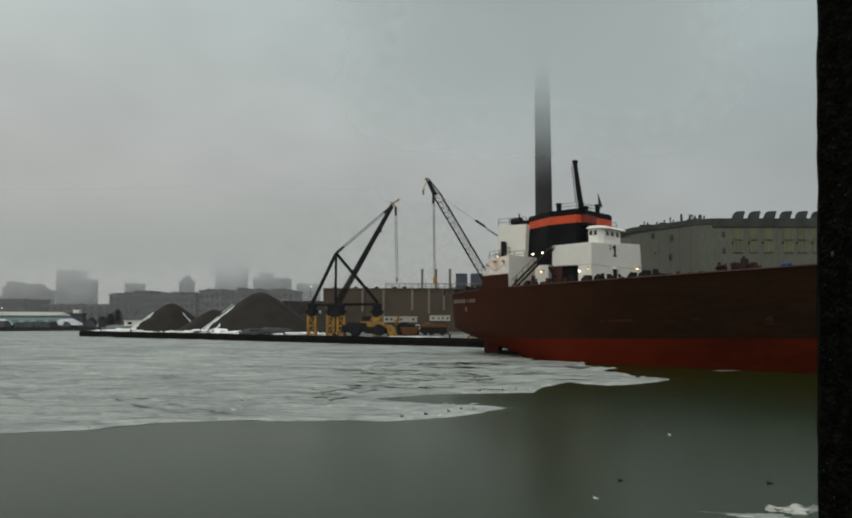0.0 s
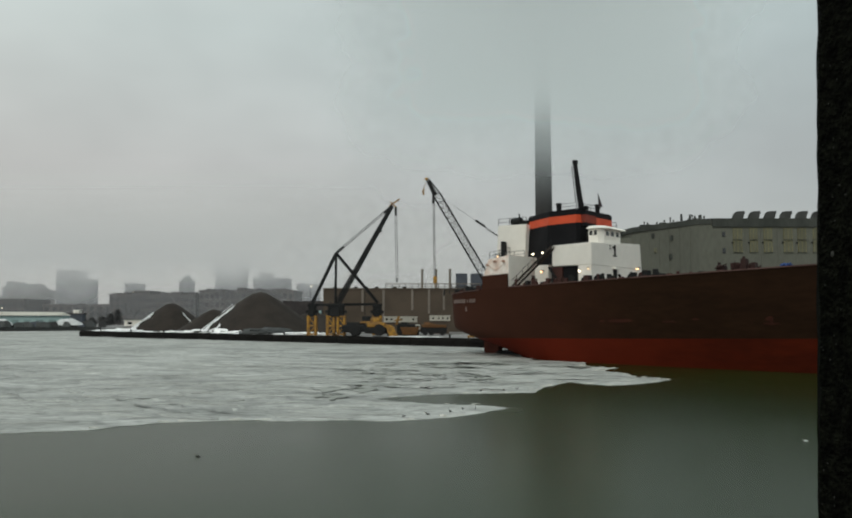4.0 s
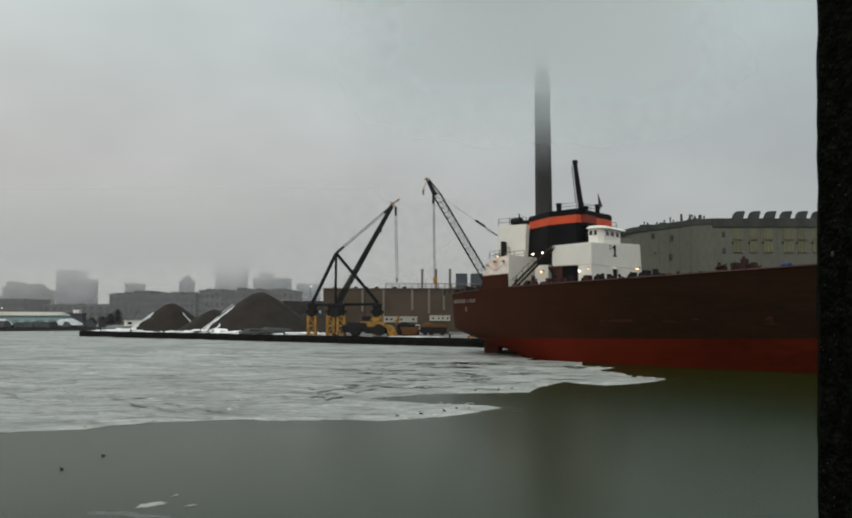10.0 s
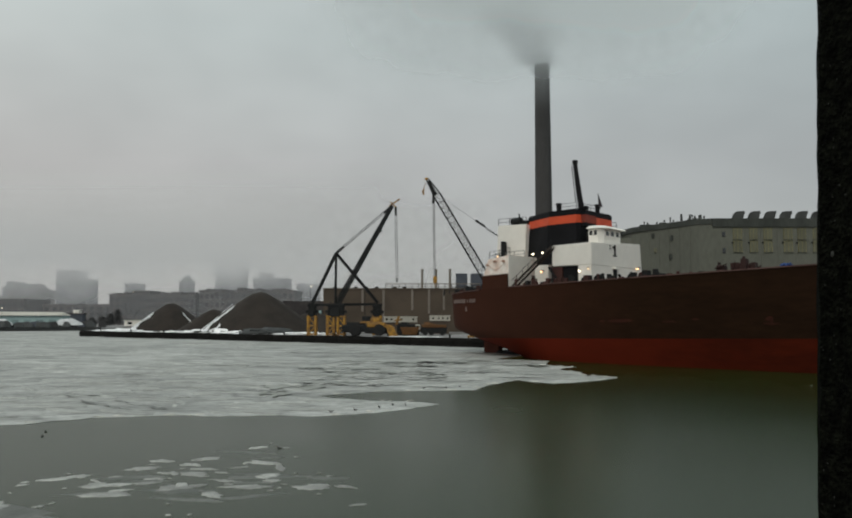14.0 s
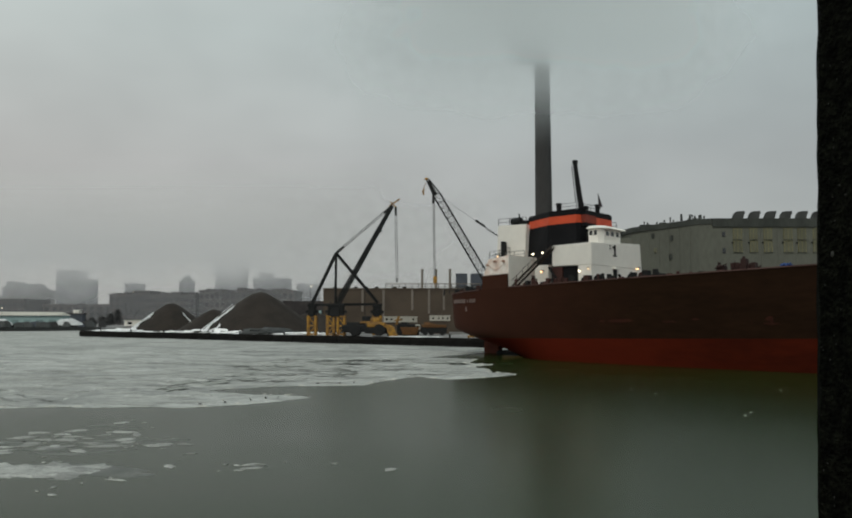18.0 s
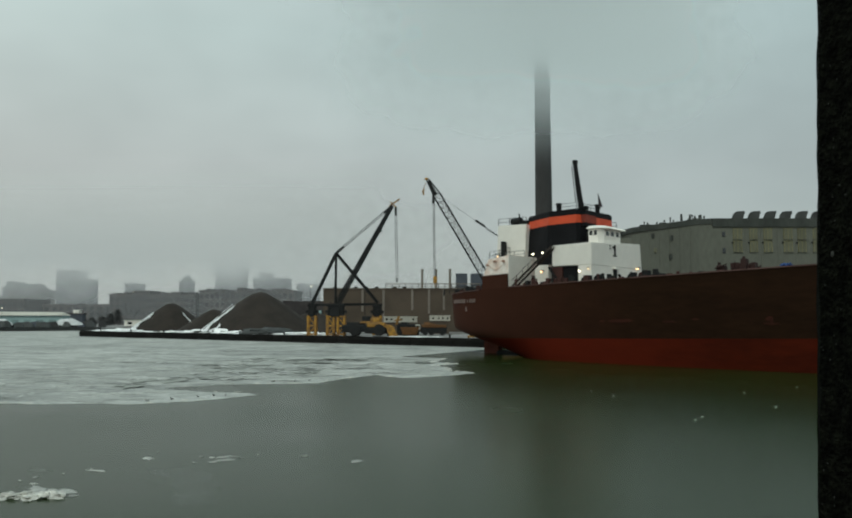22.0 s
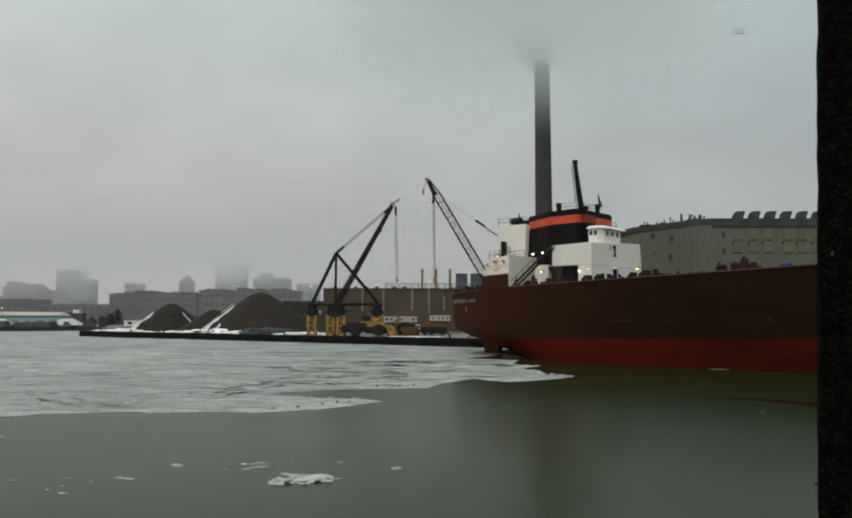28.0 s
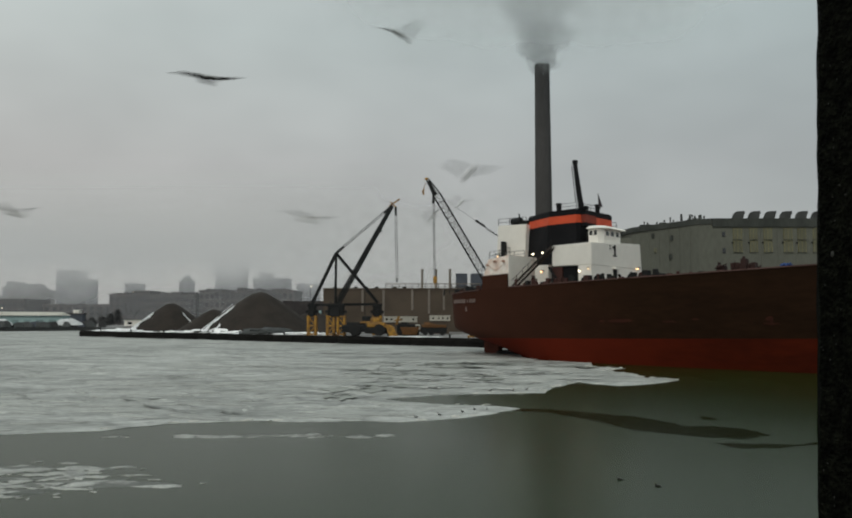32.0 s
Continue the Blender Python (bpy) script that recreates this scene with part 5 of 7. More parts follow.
box(bm, -12.0, 145.7, 1.9, -7.6, 147.8, 3.1, 0.15)
part("engine_body", bm, DARK, loader, "dark engine body")
bm = B()
box(bm, -11.6, 145.6, 3.1, -8.0, 147.9, 4.1, 0.25)
box(bm, -13.0, 145.7, 3.9, -8.9, 147.8, 4.3, 0.1)
box(bm, -11.0, 145.8, 4.2, -9.0, 147.7, 5.0, 0.25)
part("front_frame", bm, YELLOW, loader)
bm = B()
for y in (145.9, 147.5):
    beam(bm, (-8.6, y, 3.5), (-6.9, y, 3.2), 0.45, 0.6)
    beam(bm, (-7.0, y, 3.3), (-6.2, y, 2.0), 0.45, 0.5)
part("lift_arm", bm, YELLOW, loader)
bm = B()
poly_block(bm, [(-7.4, 145.2, 1.45), (-5.6, 145.2, 1.45), (-5.6, 148.2, 1.45), (-7.4, 148.2, 1.45)], [(-7.8, 145.2, 3.5), (-6.4, 145.2, 3.3), (-6.4, 148.2, 3.3), (-7.8, 148.2, 3.5)])
part("bucket", bm, YELLOW, loader)
bm = B()
box(bm, -12.6, 145.9, 4.1, -10.9, 147.6, 5.3, 0.1)
part("cab", bm, DARK, loader)

skip = thing("steel_skip", "rusty orange steel skip on the pier", "skip")
bm = B()
poly_block(bm, [(-4.7, 149.2, 1.6), (-1.9, 149.2, 1.6), (-1.9, 151.4, 1.6), (-4.7, 151.4, 1.6)], [(-5.1, 149.0, 3.0), (-1.5, 149.0, 2.95), (-1.5, 151.6, 2.95), (-5.1, 151.6, 3.0)])
part("body", bm, TIMBER, skip)
for x in (-4.4, -3.3, -2.2):
    part("rib", beam(B(), (x, 149.0, 1.6), (x * 1.02, 148.85, 2.9), 0.14), TIMBER, skip)
part("rim", box(B(), -5.2, 148.9, 2.9, -1.4, 149.1, 3.08, 0.03), TIMBER, skip)
for x in (-4.6, -2.2):
    part("skid", box(B(), x, 149.1, 1.42, x + 0.3, 151.5, 1.6), DARK, skip)
plough = thing("dark_machine", "dark tracked machine behind the steel skip", "machine")
bm = B()
box(bm, -6.0, 152.5, 2.0, -1.3, 154.6, 3.7, 0.15)
box(bm, -5.2, 152.6, 3.6, -3.6, 154.4, 4.1, 0.1)
part("body", bm, DARK, plough)
for y in (152.3, 154.2):
    part("track", box(B(), -6.0, y, 1.42, -1.4, y + 0.5, 2.2, 0.2), TYRE, plough)
part("arm", beam(beam(B(), (-6.1, 152.4, 3.6), (-5.6, 152.4, 5.3), 0.5), (-6.5, 152.4, 4.4), (-5.1, 152.4, 4.6), 0.3), YELLOW, plough, "worn yellow arm")
flat = thing("dump_truck", "dark dump truck with worn orange-yellow body on the pier", "truck")
for x in (-0.2, 1.1, 3.3):
    for y in (149.3, 151.5):
        wheel(flat, x, y, 0.55, 0.5)
bm = B()
box(bm, -1.1, 149.3, 1.9, 4.2, 151.5, 3.05, 0.1)
part("chassis", bm, DARK, flat)
bm = B()
poly_block(bm, [(-0.5, 149.2, 3.05), (4.1, 149.2, 3.05), (4.1, 151.6, 3.05), (-0.5, 151.6, 3.05)], [(-0.9, 149.1, 3.55), (4.1, 149.1, 3.6), (4.1, 151.7, 3.6), (-0.9, 151.7, 3.55)])
poly_block(bm, [(-0.4, 149.5, 3.55), (2.2, 149.5, 3.6), (2.2, 151.2, 3.6), (-0.4, 151.2, 3.55)], [(-0.4, 149.6, 4.2), (0.4, 149.6, 4.1), (0.4, 151.0, 4.1), (-0.4, 151.0, 4.2)])
part("dump_body", bm, TIMBER, flat)
bm = B()
box(bm, -2.1, 149.5, 2.6, -1.15, 151.3, 3.6, 0.1)
part("cab", bm, TRAIL, flat)
part("window", box(B(), -2.0, 149.46, 3.1, -1.3, 149.52, 3.4), GLASS, flat)

for x0, x1, y, z0, z1, wins in ((-9.4, -2.0, 165, 3.95, 5.2, (0.06, 0.2, 0.5, 0.86)), (0.8, 5.4, 165, 4.3, 5.45, (0.12, 0.4, 0.6, 0.82))):
    tr = thing("site_trailer", "long off-white site trailer with small windows", "trailer", group="site trailers")
    bm = B()
    box(bm, x0, y, z0, x1, y + 2.6, z1, 0.06)
    part("body", bm, TRAIL, tr)
    bm = B()
    box(bm, x0 - 0.1, y - 0.1, z1 - 0.02, x1 + 0.1, y + 2.7, z1 + 0.08)
    part("roof", bm, TRAIL, tr)
    bm = B()
    box(bm, x0 + 0.3, y + 0.2, 1.42, x1 - 0.3, y + 2.4, z0)
    part("skirt", bm, BRICK, tr)
    for k in wins:
        cx = x0 + k * (x1 - x0)
        part("window", box(B(), cx, y - 0.04, z1 - 0.75, cx + 0.42, y + 0.02, z1 - 0.38), GLASS, tr)
scrap = thing("steel_cradle", "worn yellow steel cradle at the pier edge", "cradle")
for i in range(5):
    bm = B()
    beam(bm, (7.6 + i * 0.75, 132.5, 1.42), (8.1 + i * 0.75, 132.7, 2.1 - 0.06 * i), 0.4, 0.3)
    part("bar", bm, YELLOW, scrap)
bm = B()
beam(bm, (7.4, 132.4, 1.7), (11.2, 132.6, 1.6), 0.35, 0.3)
part("rail_beam", bm, YELLOW, scrap)
dark_heap = B()
ball(dark_heap, (0, 0, 0.5), 4.8, 2.5, 1.3, 3, 0.5, 4)
solo("covered_mound", dark_heap, TARP, "low grey covered mound beside the ore", "mound", pose(-35.4, 162.5, 1.3))

# mobile lamp posts with lit heads
for x, y, z in ((-14.2, 172, 11.9), (-37.5, 240, 15.2), (-166, 420, 19.6), (-172, 300, 9.0)):
    lp = thing("lamp_post", "thin lamp post with a lit head", "lamp post", pose(x, y, 1.3), "yard lamp posts")
    bm = B()
    tube(bm, (0, 0, 0), (0, 0, z - 1.4), 0.09, 0.06)
    part("pole", bm, DARK, lp)
    bm = B()
    r = 0.11 * y / 170
    ball(bm, (0, -0.2, z - 1.3), r, r, r * 0.6, 2)
    part("lamp_head", bm, LAMPW, lp)


# ---- ore piles and snow ----
def pile_profile(t):
    """A heap's height from its middle (0) to its foot (1): rounded on top, straight down the flank."""
    return max(0.0, 1.0 - (math.sqrt(t * t + 0.03) - 0.1732) / 0.8417)


def pile_wobble(a, seed):
    return 1 + 0.10 * noise.noise(Vector((math.cos(a) * 1.5, math.sin(a) * 1.5, seed)))


def pile(name, cx, cy, rx, ry, h, seed, label):
    bm = B()
    rings, seg = 16, 48
    rows = []
    for i in range(rings + 1):
        t = i / rings
        row = []
        for j in range(seg):
            a = 2 * math.pi * j / seg
            wob = pile_wobble(a, seed)
            x, y = math.cos(a) * rx * t * wob, math.sin(a) * ry * t * wob
            z = h * pile_profile(t) + 0.22 * noise.noise(Vector((x * 0.5, y * 0.5, seed))) * (1 - t)
            row.append(bm.verts.new((x, y, z - 0.05)))
        rows.append(row)
    for r0, r1 in zip(rows, rows[1:]):
        for j in range(seg):
            k = (j + 1) % seg
            bm.faces.new((r0[j], r1[j], r1[k], r0[k]))
    bmesh.ops.remove_doubles(bm, verts=bm.verts, dist=0.001)
    return solo(name, bm, COAL, label, "ore mound", pose(cx, cy, 1.42), "ore mounds", smooth=True)


PILES = [(-71.4, 208, 11.2, 11.0, 7.7, 1.0, "dark conical ore mound with a snow streak"), (-56.4, 197, 9.8, 9.0, 5.8, 2.0, "low dark ore mound between two larger ones"),
         (-40.6, 181, 15.2, 13.5, 9.9, 3.0, "large dark conical ore mound on the pier"), (-28.5, 186, 12.0, 11.0, 5.0, 4.0, "low flank of dark ore beside the large pile")]
for px, py, rx, ry, h, sd, lb in PILES:
    pile("ore_mound", px, py, rx, ry, h, sd, lb)


def slope_z(p, x, y):
    px, py, rx, ry, h = p[:5]
    a = math.atan2((y - py) / ry, (x - px) / rx)
    t = min(1.0, math.hypot((x - px) / rx, (y - py) / ry) / pile_wobble(a, p[5]))
    return 1.42 + h * pile_profile(t)


def snow_streak(p, ang, r0, r1, w0, w1, seed):
    """Snow lying in a strip down a pile's flank."""
    bm = B()
    n = 34
    r = random.Random(seed)
    left, right = [], []
    for i in range(n + 1):
        k = i / n
        t = r0 + (r1 - r0) * k
        w = w0 + (w1 - w0) * k ** 2.2
        a = radians(ang + 7 * noise.noise(Vector((k * 3.0, seed, 0))))
        c = Vector((p[0] + math.cos(a) * p[2] * t, p[1] + math.sin(a) * p[3] * t, 0))
        s = Vector((-math.sin(a), math.cos(a), 0))
        ends = min(1.0, 6 * k + 0.15, 6 * (1 - k) + 0.3)
        for lst, q in ((left, c - s * w * ends * r.uniform(0.45, 1.3)), (right, c + s * w * ends * r.uniform(0.45, 1.3))):
            lst.append(bm.verts.new((q.x, q.y, slope_z(p, q.x, q.y) + 0.34)))
    for i in range(n):
        bm.faces.new((left[i], left[i + 1], right[i + 1], right[i]))
    bmesh.ops.solidify(bm, geom=bm.faces[:], thickness=0.3)
    solo("snow_streak", bm, SNOW, "streak of old snow down the pile's flank", "snow", smooth=False)


snow_streak(PILES[0], 222, 0.46, 1.16, 1.1, 2.3, 1)
snow_streak(PILES[0], 322, 0.45, 1.0, 0.25, 0.45, 2)
snow_streak(PILES[2], 222, 0.44, 1.15, 0.8, 1.7, 3)
snow_streak(PILES[2], 212, 0.66, 1.08, 0.5, 0.9, 8)
snow_streak(PILES[2], 200, 0.42, 0.62, 0.5, 0.8, 4)
snow_streak(PILES[2], 236, 0.85, 1.2, 0.4, 1.1, 5)
r = random.Random(9)
for k in range(46):
    t = k / 45
    c = Vector((-91, 200.5, 0)).lerp(Vector((8, 127.8, 0)), t)
    back = Vector((0.5885, 0.8085, 0)) * r.uniform(0.2, 4.5)
    if (0.52 < t < 0.9 and r.random() < 0.75) or t > 0.93:
        continue
    bm = B()
    ball(bm, (0, 0, 0), r.uniform(1.4, 3.4), r.uniform(0.8, 2.0), r.uniform(0.1, 0.3), 3, 1.2, k)
    solo("snow_bank", bm, SNOW, "low bank of old snow on the pier", "snow", pose(c.x + back.x, c.y + back.y, 1.42, 0, 0, r.uniform(-50, -20)), "pier snow banks")
for x, y, rx, rz in ((-50, 172, 5.0, 0.9), (-46.0, 169.5, 3.6, 1.2), (-54, 175, 4.0, 0.8), (-43.5, 168, 2.6, 0.8), (-58, 179, 3.2, 0.5), (-78, 196.5, 4.0, 0.7), (-82, 199, 3.5, 0.9), (-84, 201, 3.5, 0.4), (-29, 160, 3.4, 0.5), (-25, 157, 2.4, 0.6), (-20.5, 152, 2.0, 0.6)):
    bm = B()
    ball(bm, (0, 0, 0), rx, 1.6, rz * 0.6, 4, 1.5, x)
    solo("snow_bank", bm, SNOW, "heaped bank of white snow at the pile's foot", "snow", pose(x, y, 1.42, 0, 0, -32), "pier snow banks")


# ---- brick plant building ----
plant = thing("brick_plant", "long brown brick plant building with flat roof", "building")
bm = B()
box(bm, -26.4, 190, 1.3, 34, 216, 12.4)
part("wall", bm, BRICK, plant)
bm = B()
box(bm, -26.6, 189.8, 12.15, 34.2, 216.2, 12.6)
part("parapet", bm, BRICK, plant)
bm = B()
box(bm, -37, 191, 1.3, -26.4, 214, 9.3)
part("low_wing", bm, CITYB, plant)
for x, z0 in ((-16.6, 6.6), (-11.2, 1.4), (-3.8, 6.9), (0.5, 6.0), (4.3, 7.0), (8.5, 6.0)):
    bm = B()
    box(bm, x, 189.75, z0, x + 0.55, 190.05, 12.2)
    part("pilaster", bm, BRICKP, plant, "pale vertical strip")
bm = B()
box(bm, -28.2, 189.4, 1.4, -26.8, 190.4, 6.8, 0.1)
part("door", bm, TEAL, plant, "faded teal door")
for x in (-24, -21.3, -18.6, -15.9, -13.2, -8.5, -6.0):
    bm = B()
    box(bm, x, 190.5, 12.5, x + 0.9, 191.3, 13.0, 0.05)
    part("roof_vent", bm, DARK, plant)
rack = part("pipe_rack", beam(beam(B(), (-10.5, 190.4, 13.7), (14, 190.4, 13.7), 0.22), (-10.5, 190.4, 13.0), (14, 190.4, 13.0), 0.12), BRICKP, plant)
for k in range(15):
    bm = B()
    beam(bm, (-10.4 + k * 1.7, 190.4, 12.5), (-10.4 + k * 1.7, 190.4, 13.8), 0.14)
    part("rack_post", bm, DARK, plant)
for x in (-1.0, 2.65, 6.3):
    bm = B()
    tube(bm, (x, 194, 12.4), (x, 194, 17.7), 0.32, n=14)
    tube(bm, (x, 194, 17.4), (x, 194, 17.75), 0.38, n=14)
    part("stack", bm, BRICKP, plant, "thin pale steel stack")
for x in (7.9, 11.8):
    bm = B()
    box(bm, x, 192, 12.4, x + 2.9, 196, 16.5, 0.05)
    part("roof_unit", bm, CITY, plant, "grey roof plant unit")


# ---- grey power house ----
power = thing("power_house", "large grey concrete power house with roof ventilators", "building")
BASE = [(48.3, 130), (50.6, 129.6), (112, 129.6), (112, 175), (36, 175), (40.2, 143.2)]
bm = B()
prism(bm, BASE, 1.3, 22.25)
part("wall", bm, CONC, power, "pale grey concrete walls with stains")
bm = B()
prism(bm, [(50.6, 129.35), (112, 129.35), (112, 150), (50.6, 150)], 21.0, 22.5)
part("roof_band", bm, CONCD, power, "dark roof band")
bm = B()
prism(bm, [(48.3, 129.8), (50.5, 129.5), (50.5, 150), (39, 150), (40.0, 143.0)], 21.5, 22.5)
part("parapet", bm, CONCD, power)
bm = B()
prism(bm, [(40.2, 143.6), (40.2, 172), (33, 178), (36.6, 147.5)], 1.3, 20.6)
part("rear_wing", bm, CONC, power)
for i in range(12):
    x = 54.2 + i * 2.79
    bm = B()
    prof = [(0.1, 22.4), (1.75, 22.4), (2.08, 22.75), (2.2, 23.82), (1.5, 23.86), (0.75, 23.74), (0.4, 23.4), (0.16, 22.85)]
    poly_block(bm, [(x + a, 129.6, b) for a, b in prof], [(x + a, 130.15, b) for a, b in prof])
    bmesh.ops.bevel(bm, geom=[e for e in bm.edges if abs(e.verts[0].co.y - e.verts[1].co.y) < 0.01], offset=0.08, segments=2, affect="EDGES")
    v = part("ventilator", bm, VENT, power, "curved grey roof ventilator")
    part("hood_rim", box(B(), x + 2.06, 129.55, 23.3, x + 2.25, 130.2, 23.86, 0.04), VENT, v)
    part("vent_curb", box(B(), x - 0.1, 129.5, 22.36, x + 1.7, 130.3, 22.58), CONCD, v)
for x0, x1, small in ((54.3, 55.7, 1), (57.2, 58.4, 1), (59.7, 61.0, 1), (63.2, 64.6, 1), (65.7, 67.0, 1), (68.4, 69.7, 1), (72.4, 73.8, 0)):
    for z0, z1 in ((18.75, 20.75), (16.5, 18.55)):
        w = part("window", box(B(), x0, 129.5, z0, x1, 129.62, z1), OCHRE, power, "pale yellow blind panel")
        bm = B()
        box(bm, x0 - 0.06, 129.44, z1 - 0.06, x1 + 0.06, 129.6, z1)
        for q in (x0 - 0.06, (x0 + x1) / 2 - 0.03, x1):
            box(bm, q, 129.44, z0, q + 0.06, 129.6, z1)
        part("frame", bm, OCHRED, w)
        part("sill", box(B(), x0 - 0.12, 129.42, z0 - 0.09, x1 + 0.12, 129.6, z0), CONCD, w)
    if small:
        part("wall_light", box(B(), x0 - 0.4, 129.42, 18.08, x0 - 0.1, 129.6, 18.32), DARK, power)
for x, z in ((52.3, 19.3), (52.3, 16.4)):
    w = part("window", box(B(), x, 129.5, z, x + 0.5, 129.64, z + 0.85), GLASS, power)
    part("frame", box(B(), x - 0.08, 129.54, z - 0.1, x + 0.58, 129.63, z), CONCD, w)
d = Vector((40.2 - 48.3, 143.2 - 130, 0))
for t, z, m in ((0.38, 19.2, CONCD), (0.40, 15.8, CONCD), (0.63, 17.2, OCHRE), (0.66, 20.0, CONCD)):
    c = Vector((48.3, 130, 0)) + d * t
    bm = B()
    beam(bm, (c.x - 0.05, c.y - 0.05, z), (c.x - 0.05, c.y - 0.05, z + 0.85), 0.5, 0.5)
    part("window", bm, m, power)
for t in (0.12, 0.27, 0.42, 0.57, 0.72, 0.87):
    c = Vector((48.3, 130, 0)) + d * t
    bm = B()
    beam(bm, (c.x, c.y, 1.4), (c.x, c.y, 21.9), 0.12)
    part("joint_strip", bm, CONC, power)
for x in (56.3, 59.1, 62.0, 65.2, 67.7, 71.6, 74.6):
    part("joint_strip", box(B(), x, 129.54, 1.4, x + 0.1, 129.62, 21.0), CONC, power)
for x, h, w in ((45.5, 1.6, 1.6), (47.2, 2.6, 0.15), (48.8, 2.5, 0.12), (50.6, 2.4, 0.35), (43.4, 1.0, 1.8), (41.6, 1.0, 1.6), (49.5, 1.2, 1.6)):
    y = 135 if x > 47 else 142
    part("roof_gear", box(B(), x, y, 22.2, x + w * 0.7, y + 1, 22.3 + h * 0.7, 0.03), CONCD, power)
for x, y, r in ((37.6, 150, 2.0), (40.4, 150, 1.6), (35.9, 152, 1.7)):
    bm = B()
    tube(bm, (x, y, 19.5), (x, y, 21.4), r * 0.8, n=14)
    ball(bm, (x, y, 21.4), r * 0.8, r * 0.8, 0.9, 2)
    part("roof_tank", bm, CONCD, power)

# pipes, fans and thin masts crowded along the roof edge
rng = random.Random(15)
for k in range(26):
    t = rng.random()
    x, y = (40.2 + 8.1 * t, 143.6 - 13.0 * t) if k < 17 else (rng.uniform(48.4, 52.5), 131.2)
    w, h = rng.uniform(0.3, 1.3) * (1.4 if k < 17 else 1), rng.uniform(0.15, 0.6) * (1.4 if k < 17 else 1)
    bm = B()
    if k % 3 == 0:
        tube(bm, (x, y + 1, 22.2), (x, y + 1, 22.3 + h * 1.6), 0.07 + 0.05 * rng.random(), n=8)
        ball(bm, (x, y + 1, 22.3 + h * 1.6), 0.2, 0.2, 0.14, 2)
    elif k % 3 == 1:
        box(bm, x, y + 0.7, 22.2, x + w, y + 1.6, 22.3 + h * 0.8, 0.06)
        tube(bm, (x + w * 0.5, y + 1.1, 22.3), (x + w * 0.5, y + 1.1, 22.55 + h), 0.16, n=10)
    else:
        tube(bm, (x, y + 1.0, 22.45), (x + w * 1.6, y + 1.0, 22.45 + 0.2 * h), 0.14, n=8)
        tube(bm, (x + w * 0.4, y + 1.0, 22.2), (x + w * 0.4, y + 1.0, 22.6), 0.09, n=8)
    part("roof_pipe", bm, VENT if k % 2 else CONCD, power)

# chimney
chim = thing("chimney", "tall tapered concrete power station chimney in low cloud", "chimney", pose(48.3, 300, 1.3))
bm = B()
r0 = [(3.9, 0), (3.45, 49), (3.05, 108.6), (2.75, 108.6), (2.7, 100)]
seg = 40
rows = [[bm.verts.new((math.cos(2 * math.pi * j / seg) * r, math.sin(2 * math.pi * j / seg) * r, z)) for j in range(seg)] for r, z in r0]
for a, b in zip(rows, rows[1:]):
    for j in range(seg):
        k = (j + 1) % seg
        bm.faces.new((a[j], a[k], b[k], b[j]))
part("shaft", bm, STACK, chim, smooth=True)
for z, rr in ((107.6, 3.12),):
    bm = B()
    tube(bm, (0, 0, z), (0, 0, z + 0.5), rr, n=40)
    bmesh.ops.delete(bm, geom=[f for f in bm.faces if abs(f.normal.z) > 0.9], context="FACES_ONLY")
    part("collar", bm, CONCD, chim)
bm = B()
beam(bm, (2.5, -2.6, 0), (2.0, -2.2, 108), 0.3)
part("ladder", bm, DARK, chim)


# ---- far shore and city ----
def block(name, label, x0, x1, y, depth, h, mat, floors, bays, top=0.8, group="city blocks", steps=(), glass=None):
    """A building with a parapet and rows of windows on the side that faces the water."""
    b = thing(name, label, "building", group=group)
    part("wall", box(B(), x0, y, 1.0, x1, y + depth, h), mat, b)
    part("roof", box(B(), x0 - 0.3, y - 0.3, h - top, x1 + 0.3, y + depth + 0.3, h + 0.1), mat, b)
    fh, bw = (h - 2.5) / floors, (x1 - x0) / bays
    for f in range(floors):
        for k in range(bays):
            part("window", box(B(), x0 + (k + 0.22) * bw, y - 0.05, 2.2 + f * fh, x0 + (k + 0.78) * bw, y + 0.02, 2.2 + (f + 0.6) * fh), glass or DULL, b)
    for a, c, hh in steps:
        part("roof_house", box(B(), a, y + 2, h, c, y + depth - 2, hh), mat, b)
    return b


block("warehouse", "long grey-brown waterfront block in thin fog", -180, -131, 420, 30, 18.3, CITYB, 4, 16, steps=((-179, -176, 19.2), (-173, -171, 19.6), (-168, -158, 20.5), (-152, -149, 19.4), (-146, -140, 19.8), (-136, -132, 19.6)))
block("warehouse", "long brown waterfront block behind the ore piles", -129, -75.5, 420, 30, 20.6, CITYB, 4, 18, steps=((-126, -123, 21.6), (-118, -116, 21.5), (-108, -104, 22.2), (-97, -94, 21.7), (-88, -80, 21.6)))
block("warehouse", "dark brick block on the far shore", -262, -231, 425, 30, 15.8, CITYB, 3, 9)
block("warehouse", "dark low block on the far shore", -228, -183, 440, 20, 13.0, CITYB, 3, 10)
block("tower_block", "grey tower fading into low cloud", -351, -333, 700, 25, 50, CITY, 12, 5, group="city towers")
block("tower_block", "grey tower wing fading into low cloud", -333, -323, 702, 25, 42, CITY, 10, 3, group="city towers")
block("tower_block", "tall grey tower lost in cloud", -200, -175, 700, 25, 64, CITY, 15, 6, group="city towers")
block("tower_block", "broad grey tower in fog", -165, -133, 705, 25, 43, CITY, 10, 7, group="city towers", steps=((-160, -150, 48),))
